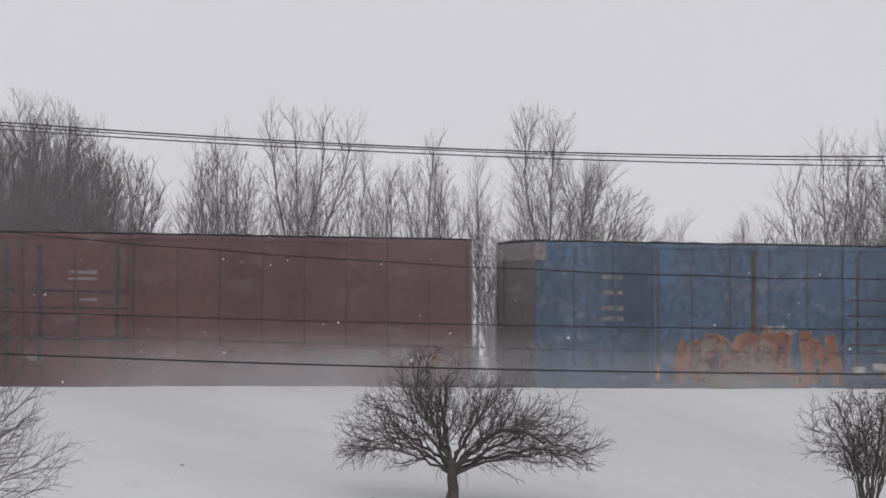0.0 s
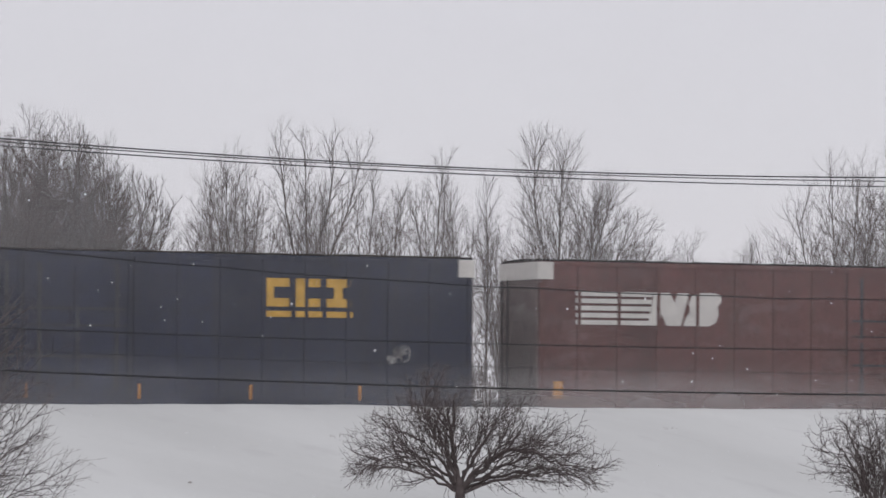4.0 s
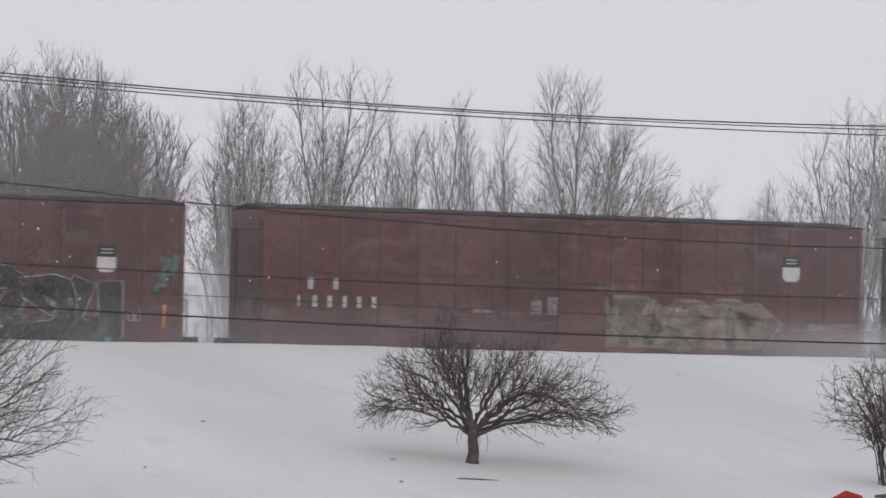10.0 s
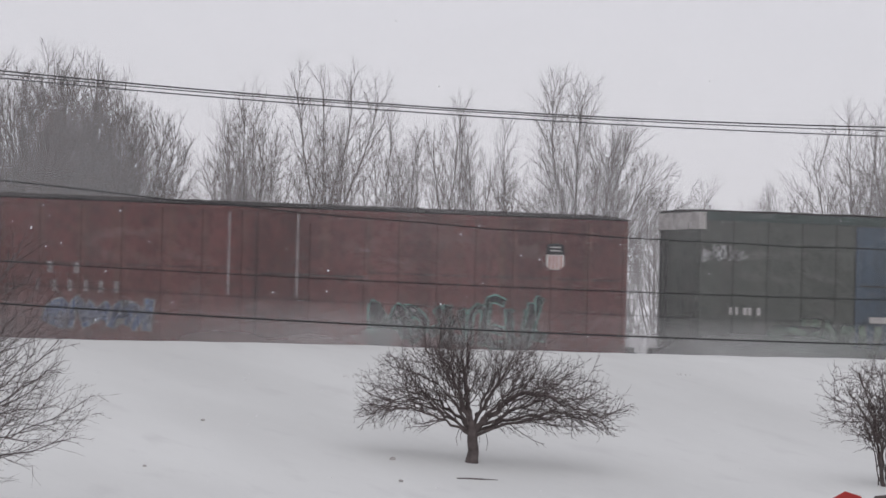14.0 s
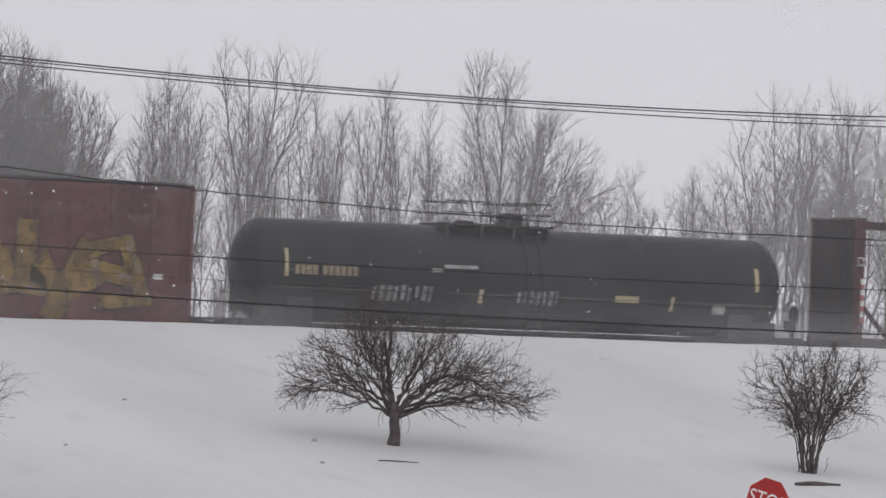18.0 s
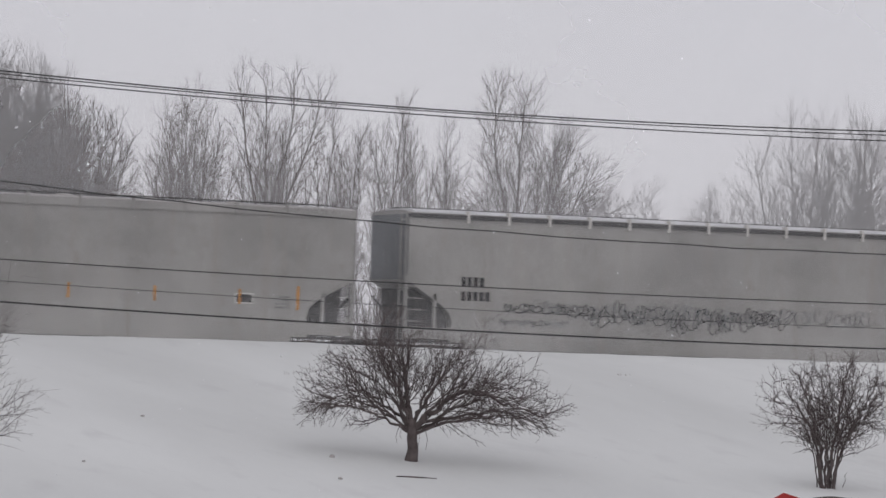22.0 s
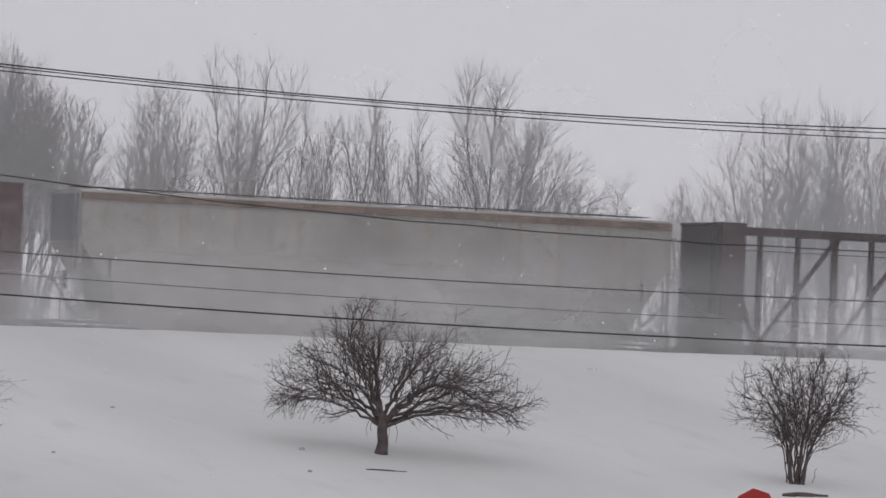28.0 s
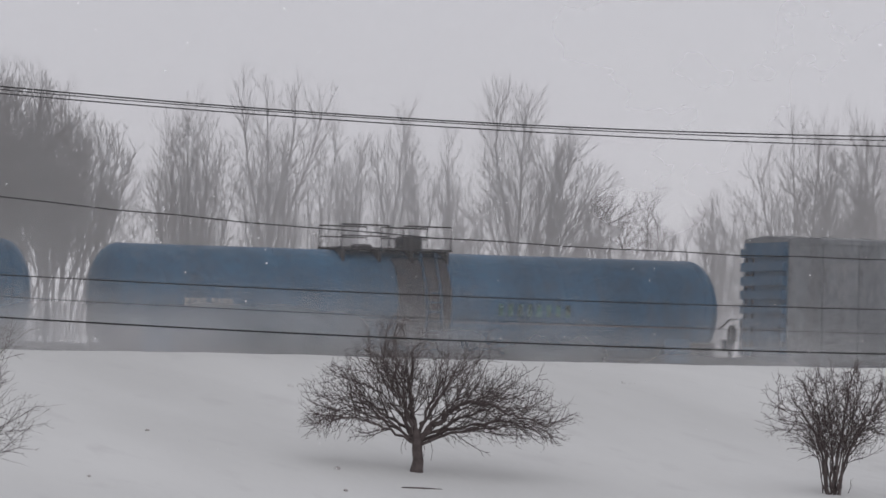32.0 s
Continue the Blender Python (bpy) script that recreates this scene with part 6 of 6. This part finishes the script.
# shape, x, y, height, turn
STAND = [("dome", 35.9, 128.0, 10.6, 0), ("round", 31.6, 129.5, 11.0, 40), ("round", 34.2, 127.4, 10.6, 75), ("round", 37.9, 129.0, 10.3, 130), ("dome", 28.6, 131.0, 10.2, 80),
         ("fan", 46.5, 141.0, 10.2, 0), ("spreading", 46.9, 144.0, 8.6, 90), ("vee", 49.0, 140.0, 10.0, 0), ("slim", 50.4, 142.5, 8.6, 30), ("slim", 52.2, 142.0, 9.5, 0), ("crossed", 53.3, 143.0, 9.0, 0), ("slim", 51.2, 146.0, 8.9, 200),
         ("crossed", 54.6, 142.0, 10.2, 0), ("crossed", 50.9, 147.0, 8.8, 40), ("slim", 52.9, 149.0, 9.2, 300), ("slim", 54.0, 148.0, 8.9, 160), ("crossed", 55.9, 149.0, 9.1, 70), ("slim", 57.0, 147.0, 9.3, 20), ("crossed", 58.6, 150.0, 8.6, 120), ("slim", 48.0, 148.0, 9.0, 220), ("slim", 55.6, 145.0, 8.7, 120), ("crossed", 56.6, 144.0, 9.2, 180), ("slim", 57.7, 144.0, 9.4, 250), ("slim", 56.5, 152.0, 8.2, 70),
         ("tall", 58.95, 140.0, 9.5, 0), ("leaning", 60.1, 141.0, 9.8, 0), ("sapling", 62.9, 146.0, 7.2, 0), ("sapling", 66.6, 150.0, 7.2, 40), ("sapling", 68.6, 150.0, 7.9, 0), ("sapling", 70.6, 152.0, 6.4, 160),
         ("spreading", 75.6, 158.0, 7.4, 0), ("spreading", 77.9, 157.0, 9.0, 60), ("spreading", 79.9, 158.0, 11.3, 20), ("spreading", 82.4, 158.5, 11.5, 130), ("spreading", 84.9, 160.0, 10.6, 200),
         ("spreading", 88.0, 162.0, 10.6, 300), ("sapling", 73.6, 160.0, 6.6, 90), ("spreading", 91.5, 166.0, 10.5, 45)]
behind = random.Random(70)
for k in range(16):
    y = behind.uniform(166, 190)
    STAND.append((("slim", "sapling", "spreading", "crossed")[k % 4], y * (0.325 + 0.19 * (k + behind.random()) / 16), y, behind.uniform(6.8, 8.6), behind.uniform(0, 360)))
for k, (shape, x, y, h, turn) in enumerate(STAND):
    meshes, label = WOODS[shape]
    tree = new("woodland_tree")
    tree.matrix_basis = pose(x, y, ground_height(x, y) - 0.05, 0, 0, turn - 21) @ Matrix.Scale(h / 10.35, 4)
    tagged(tree, label, "tree", "bare trees behind the track")
    for name, me in zip(("trunk", "crown"), meshes):
        moved(name, me, tree)


def thicket():
    r = random.Random(77)
    g = Geo()
    for _ in range(190):
        x, y = r.uniform(18, 105), r.uniform(124, 175)
        z, h = -0.3, r.uniform(0.7, 2.6)
        lean = Vector((r.uniform(-0.25, 0.25), r.uniform(-0.2, 0.2), 1))
        pts = [Vector((x, y, z)) + lean * h * u + Vector((r.uniform(-0.1, 0.1), 0, 0)) for u in (0, 0.4, 0.75, 1)]
        g.tube(pts, [0.018, 0.015, 0.010, 0.005], 3)
        for k in range(4):
            q = pts[1 + k % 2]
            g.tube([q, q + Vector((r.uniform(-0.5, 0.5), r.uniform(-0.4, 0.4), r.uniform(0.4, 1.0))) * h * 0.32], [0.014, 0.005], 3)
    for _ in range(130):
        x, y, h = r.uniform(22, 46), r.uniform(122.5, 128), r.uniform(0.9, 3.0)
        for _ in range(3):
            tip = Vector((x + r.uniform(-0.5, 0.5) * h, y + r.uniform(-0.3, 0.3), -0.3 + h * r.uniform(0.7, 1.0)))
            g.tube([Vector((x, y, -0.3)), Vector((x, y, -0.3)).lerp(tip, 0.5) + Vector((r.uniform(-0.1, 0.1), 0, 0.12 * h)), tip], [0.014, 0.010, 0.004], 3)
    ob = new("thicket", g.mesh("thicket", WOODBARK))
    tagged(ob, "bare brushwood and saplings below the trees", "brushwood", kind="stuff")


thicket()


def far_woods():
    r = random.Random(31)
    v, f = [], []
    def stick(p, q, a, b):
        k = len(v)
        for c, w in ((p, a), (q, b)):
            v.extend([(c[0] - w, c[1], c[2]), (c[0] + w, c[1], c[2]), (c[0], c[1] + w, c[2])])
        f.extend([(k, k + 1, k + 4, k + 3), (k + 1, k + 2, k + 5, k + 4), (k + 2, k, k + 3, k + 5)])
    for _ in range(520):
        y = r.uniform(190, 290)
        x = y * r.uniform(0.20, 0.62)
        h = r.uniform(2.0, 4.4) + 1.0 * noise.noise((x * 0.06, y * 0.03, 2))
        top = (x + r.uniform(-0.6, 0.6), y, h)
        stick((x, y, 0), top, 0.06, 0.02)
        for k in range(9):
            u = r.uniform(0.25, 0.9)
            p = (x + (top[0] - x) * u, y, h * u)
            stick(p, (p[0] + r.uniform(-0.9, 0.9), y + r.uniform(-0.5, 0.5), min(h * 1.05, p[2] + r.uniform(0.5, 1.8))), 0.025, 0.01)
    g = Geo()
    g.v, g.f = v, f
    ob = new("far_woods", g.mesh("far_woods", WOODBARK))
    tagged(ob, "distant bare woods fading into the falling snow", "woods", kind="stuff")


far_woods()

# ---- clods and litter on the snow ----
for x, y, s in ((30.23, 81.42, 0.07), (29.29, 78.36, 0.05), (24.3, 80.0, 0.04), (27.6, 86.5, 0.05)):
    bm = bmesh.new()
    bmesh.ops.create_icosphere(bm, subdivisions=2, radius=s)
    for v in bm.verts:
        v.co *= 1 + 0.35 * noise.noise(v.co * 14 + Vector((x, y, 0)))
        v.co.z *= 0.6
    me = bpy.data.meshes.new("clod")
    bm.to_mesh(me)
    bm.free()
    me.materials.append(FADED)
    ob = new("clod", me)
    ob.location = (x, y, ground_height(x, y) + s * 0.25)
    tagged(ob, "small frozen clod lying on the snow", "clod", "clods on the snow")


def fallen_bough(x0, x1, y, radius, label):
    r = random.Random(int(x0 * 10))
    g = Geo()
    n = 9
    pts = [(x0 + (x1 - x0) * k / n, y + r.uniform(-0.03, 0.03), ground_height(x0 + (x1 - x0) * k / n, y) + radius * 0.4) for k in range(n + 1)]
    g.tube(pts, [radius * (0.25 + 0.75 * math.sin(math.pi * min(0.95, 0.12 + k / n))) for k in range(n + 1)], 7)
    ob = new("fallen_bough", g.mesh("fallen_bough", BARK, True))
    tagged(ob, label, "bough", "fallen boughs")


fallen_bough(30.75, 31.65, 78.95, 0.022, "thin dark bough lying half buried in snow")
fallen_bough(39.36, 40.42, 76.85, 0.062, "thick dark bough lying in the snow below the shrub")


for k, (x, y) in enumerate(((43.9, 96.6), (26.4, 92.0), (24.9, 88.5), (36.8, 90.2), (34.2, 95.0), (22.8, 84.2), (45.2, 89.0))):
    r = random.Random(60 + k)
    g = Geo()
    for _ in range(7):
        a, b = r.uniform(-0.25, 0.25), r.uniform(-0.12, 0.12)
        z = ground_height(x + a, y + b)
        g.tube([(x + a, y + b, z - 0.02), (x + a + r.uniform(-0.06, 0.06), y + b, z + r.uniform(0.02, 0.07))], [0.006, 0.003], 4)
    ob = new("dry_weeds", g.mesh("dry_weeds", FADED))
    tagged(ob, "tips of dry weeds sticking through the snow", "weeds", "weeds in the snow", "stuff")


# ---- stop sign ----
def stop_sign(x, y, top):
    sign = new("stop_sign")
    sign.matrix_basis = pose(x, y, ground_height(x, y), 0, 0, -12)
    tagged(sign, "red octagonal stop sign hanging askew on a steel post", "stop sign")
    zc, twist = top - 0.385 - ground_height(x, y), radians(16)
    octo = lambda a: [(a / math.cos(math.pi / 8) * math.cos(math.pi / 8 - twist + k * math.pi / 4), zc + a / math.cos(math.pi / 8) * math.sin(math.pi / 8 - twist + k * math.pi / 4)) for k in range(8)]
    part("border", Geo().prism(octo(0.38), -0.004, 0.0), SIGNWHITE, sign, "white sign rim")
    part("face", Geo().prism(octo(0.365), -0.007, -0.004), SIGNRED, sign, "red sign face")
    part("post", Geo().box(-0.03, 0.03, 0.0, 0.03, -0.4, zc + 0.3), RAIL, sign)
    cu = bpy.data.curves.new("word", "FONT")
    cu.body, cu.size, cu.align_x, cu.extrude = "STOP", 0.36, "CENTER", 0.001
    tmp = bpy.data.objects.new("word", cu)
    scene.collection.objects.link(tmp)
    me = bpy.data.meshes.new_from_object(tmp.evaluated_get(bpy.context.evaluated_depsgraph_get()))
    bpy.data.objects.remove(tmp)
    me.materials.clear()
    me.materials.append(SIGNWHITE)
    me.transform(Matrix.Translation((0, -0.009, zc)) @ Matrix.Rotation(twist, 4, "Y") @ Matrix.Translation((0, 0, -0.125)) @ Matrix.Rotation(radians(90), 4, "X") @ Matrix.Diagonal((0.8, 1, 1, 1)))
    part("word", me, SIGNWHITE, sign, "white word on the sign")


stop_sign(32.25, 64.0, -1.41)

# ---- overhead wires ----
WIRES = [(0.00227, -0.12975, 6.9047, 0.012), (0.00192, -0.11275, 6.6797, 0.009), (0.00176, -0.10579, 6.5017, 0.010), (0.00247, -0.16472, 5.644, 0.010), (0.0009, -0.0572, 2.89, 0.0095), (0.00107, -0.07228, 2.40, 0.014), (0.0009, -0.062, 2.62, 0.0055)]
POLES = (-22.0, 84.0)
LINE_Y = 66.0
for k, (a, b, c0, rad) in enumerate(WIRES):
    g = Geo()
    xs = [POLES[0] + (POLES[1] - POLES[0]) * i / 90 for i in range(91)]
    y = LINE_Y + (0.0, 0.25, -0.25, 0.12, 0.0, 0.05, 0.2)[k]
    g.tube([(x, y, a * x * x + b * x + c0 + (0.012 * math.sin(x * 2.1) if k == 3 else 0)) for x in xs], rad, 6)
    ob = new("overhead_wire", g.mesh("overhead_wire", WIRE))
    tagged(ob, "thick black sagging overhead cable" if rad > 0.0115 else "thin dark sagging overhead wire", "wire", "overhead wires")
for x in POLES:
    pole = new("utility_pole")
    pole.location = (x, LINE_Y, ground_height(x, LINE_Y))
    tagged(pole, "weathered wooden utility pole that carries the wires", "utility pole", "utility poles")
    tops = [a * x * x + b * x + c0 - ground_height(x, LINE_Y) for a, b, c0, rad in WIRES]
    part("shaft", Geo().tube([(0, 0.3, -1.0), (0, 0.3, max(tops) * 0.5), (0, 0.3, max(tops) + 0.6)], [0.16, 0.14, 0.11], 10), POLE, pole)
    for h in tops:
        part("cross_arm", Geo().box(-0.05, 0.05, -0.45, 0.55, h - 0.12, h - 0.02), POLE, pole)


# ---- falling and drifting snow ----
def flakes(count, seed, x0, x1, y0, y1, z0, z1, size):
    r = np.random.default_rng(seed)
    c = np.stack([r.uniform(x0, x1, count), r.uniform(y0, y1, count), r.uniform(z0, z1, count)], 1)
    s = size * r.uniform(0.45, 1.5, count) ** 1.4
    unit = np.array([(1, 0, 0), (-1, 0, 0), (0, 1, 0), (0, -1, 0), (0, 0, 1), (0, 0, -1)], float)
    v = (c[:, None, :] + unit[None] * s[:, None, None] * r.uniform(0.6, 1.25, (count, 6, 1))).reshape(-1, 3)
    tri = np.array([(0, 2, 4), (2, 1, 4), (1, 3, 4), (3, 0, 4), (2, 0, 5), (1, 2, 5), (3, 1, 5), (0, 3, 5)])
    f = (tri[None] + 6 * np.arange(count)[:, None, None]).reshape(-1, 3)
    me = bpy.data.meshes.new("snowflakes")
    me.from_pydata(v.tolist(), [], f.tolist())
    me.materials.append(ROOFSNOW)
    ob = new("snowflakes", me)
    return tagged(ob, "white snowflakes blown down across the view", "snowflakes", kind="stuff")


FLAKES = [flakes(11000, 5, 4, 110, 20, 46, -4, 44, 0.0050), flakes(9000, 6, 14, 150, 50, 100, -3, 46, 0.0112)]


def sheet(name, material, x0, x1, z0, z1, y, label, bow=0.6):
    """A gently bowed drift of fine snow hanging in the air."""
    g = Geo()
    nx, nz = 24, 6
    for j in range(nz + 1):
        for i in range(nx + 1):
            u, w = i / nx, j / nz
            g.v.append((x0 + (x1 - x0) * u, bow * math.sin(u * 9 + w * 2) * 0.5, z0 + (z1 - z0) * w))
    g.f = [(j * (nx + 1) + i, j * (nx + 1) + i + 1, (j + 1) * (nx + 1) + i + 1, (j + 1) * (nx + 1) + i) for j in range(nz) for i in range(nx)]
    ob = new(name, g.mesh(name, material, True))
    ob.location = (0, y, 0)
    return tagged(ob, label, "blowing snow", "blowing snow", "stuff")


FAR_SNOW = veil_material("far_falling_snow", 0.48, 0.07, (1, 1, 1.4), -0.35, 0.98, 1, {0: (-0.5, 1.1, 1, 1), 2: (0, 0, 0.75, 1.0)})
NEAR_SNOW = veil_material("near_falling_snow", 0.195, 0.09, (1, 1, 1.2), 0.0, 0.9, 2, {0: (-1.5, 0.9, 1, 1), 2: (-0.05, 0.05, 0.75, 1.0)})
DRIFT_SNOW = veil_material("drifting_ground_snow", 0.33, 0.10, (1, 1, 1.4), 0.08, 0.7, 4, {0: (-0.05, 0.50, 1, 1), 2: (0, 0, 0.06, 0.45)})
# Low white sheet added before the train; its haze pales the train's foot.
FOOT_HAZE = veil_material("foot_drift_haze", 0.34, 0.30, (0.45, 1, 1.1), 0.22, 0.75, 9, {2: (-0.1, 0.0, 0.0, 1.0)})
VEILS = [(sheet("drifting_snow", DRIFT_SNOW, 20, 190, -0.5, 7.5, 115.5, "low drift of snow behind the train", 1.0), -3.4),
         (sheet("falling_snow", FAR_SNOW, 20, 400, -0.6, 22, 121.0, "thick veil of distant falling snow", 2.0), -9.0),
         (sheet("drifting_snow", FOOT_HAZE, 15, 480, 0.55, 2.5, 106.5, "faint low sheet of drifting snow, added to pale the foot of the train", 0.5), -9.0),
         (sheet("falling_snow", NEAR_SNOW, 18, 170, 0.9, 16, 105.3, "thin veil of falling snow before the train", 0.8), -3.0)]
POWDER = [veil_material("powder_snow_%s" % "abc"[k], 0.80, 0.22, (0.6, 1, 1.3), 0.22, 0.78, 5 + 3 * k, {0: (0.0, 0.35, 0.65, 1.0), 2: (-0.1, 0.05, 0.05, 1.0)}) for k in range(3)]
THIN = [veil_material("thin_powder_snow_%s" % "abc"[k], 0.50, 0.25, (0.6, 1, 1.3), 0.28, 0.75, 16 + 3 * k, {0: (0.0, 0.35, 0.65, 1.0), 2: (-0.1, 0.05, 0.05, 1.0)}) for k in range(3)]
WIND = -13.0
CLOUDS = []
# the second at which each cloud passes the middle of the view, its length, its height
BESIDE = [(-0.35, 20, 2.2), (0.7, 16, 2.2), (4.6, 14, 1.6), (10.9, 12, 1.8), (12.75, 12, 1.8), (13.75, 12, 1.8), (14.7, 14, 1.5), (15.6, 14, 1.6), (16.6, 14, 2.0), (24.9, 18, 2.4), (25.8, 18, 2.8),
          (26.8, 20, 3.4), (27.8, 24, 4.4), (28.35, 14, 3.6), (28.8, 18, 4.2), (29.3, 16, 2.6), (29.8, 18, 2.0), (30.6, 18, 2.4), (31.4, 20, 2.7), (32.3, 22, 2.9)]
BEHIND = [(-0.2, 26, 4.5), (8.6, 18, 4.0), (9.5, 16, 5.5), (10.5, 16, 5.0), (11.5, 18, 5.5), (12.6, 24, 6.0), (13.8, 24, 5.5), (18.6, 22, 2.4), (20.2, 22, 2.2), (24.4, 22, 3.0), (25.8, 26, 5.5), (27.2, 28, 6.5), (28.4, 28, 6.5), (29.6, 26, 6.0), (31.0, 28, 6.0), (32.4, 28, 6.0)]
for k, (t0, span, tall) in enumerate(BESIDE):
    ob = sheet("powder_cloud", POWDER[k % 3], -span / 2, span / 2, 0.6, 0.6 + tall, 107.1, "low cloud of powder snow whirled up beside the train", 0.4)
    CLOUDS.append((ob, 43.0 - WIND * t0, 107.1))
for k, (t0, span, tall) in enumerate(BEHIND):
    ob = sheet("powder_cloud", (POWDER if 9 < t0 < 15 else THIN)[(k + 1) % 3], -span / 2, span / 2, 0.0, tall, 113.5, "cloud of powder snow behind the train", 0.6)
    CLOUDS.append((ob, 46.0 - WIND * t0, 113.5))


# ---- what moves ----
def motions():
    steps = (0, 4, 8, 12, 16, 20, 24, 28, 32)
    for car, x in TRAIN:
        walk(car, [(t, pose(x - 21.2545 * t - 0.06294 * t * t / 32, TRACK, 0)) for t in steps])
    for ob, v in zip(FLAKES, ((-2.4, -1.1), (-3.2, -1.0))):
        walk(ob, [(t, pose(v[0] * t, 0, v[1] * t)) for t in steps])
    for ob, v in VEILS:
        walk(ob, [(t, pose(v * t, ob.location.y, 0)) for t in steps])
    for ob, x, y in CLOUDS:
        walk(ob, [(t, pose(x + WIND * t, y, 0)) for t in steps])


motions()
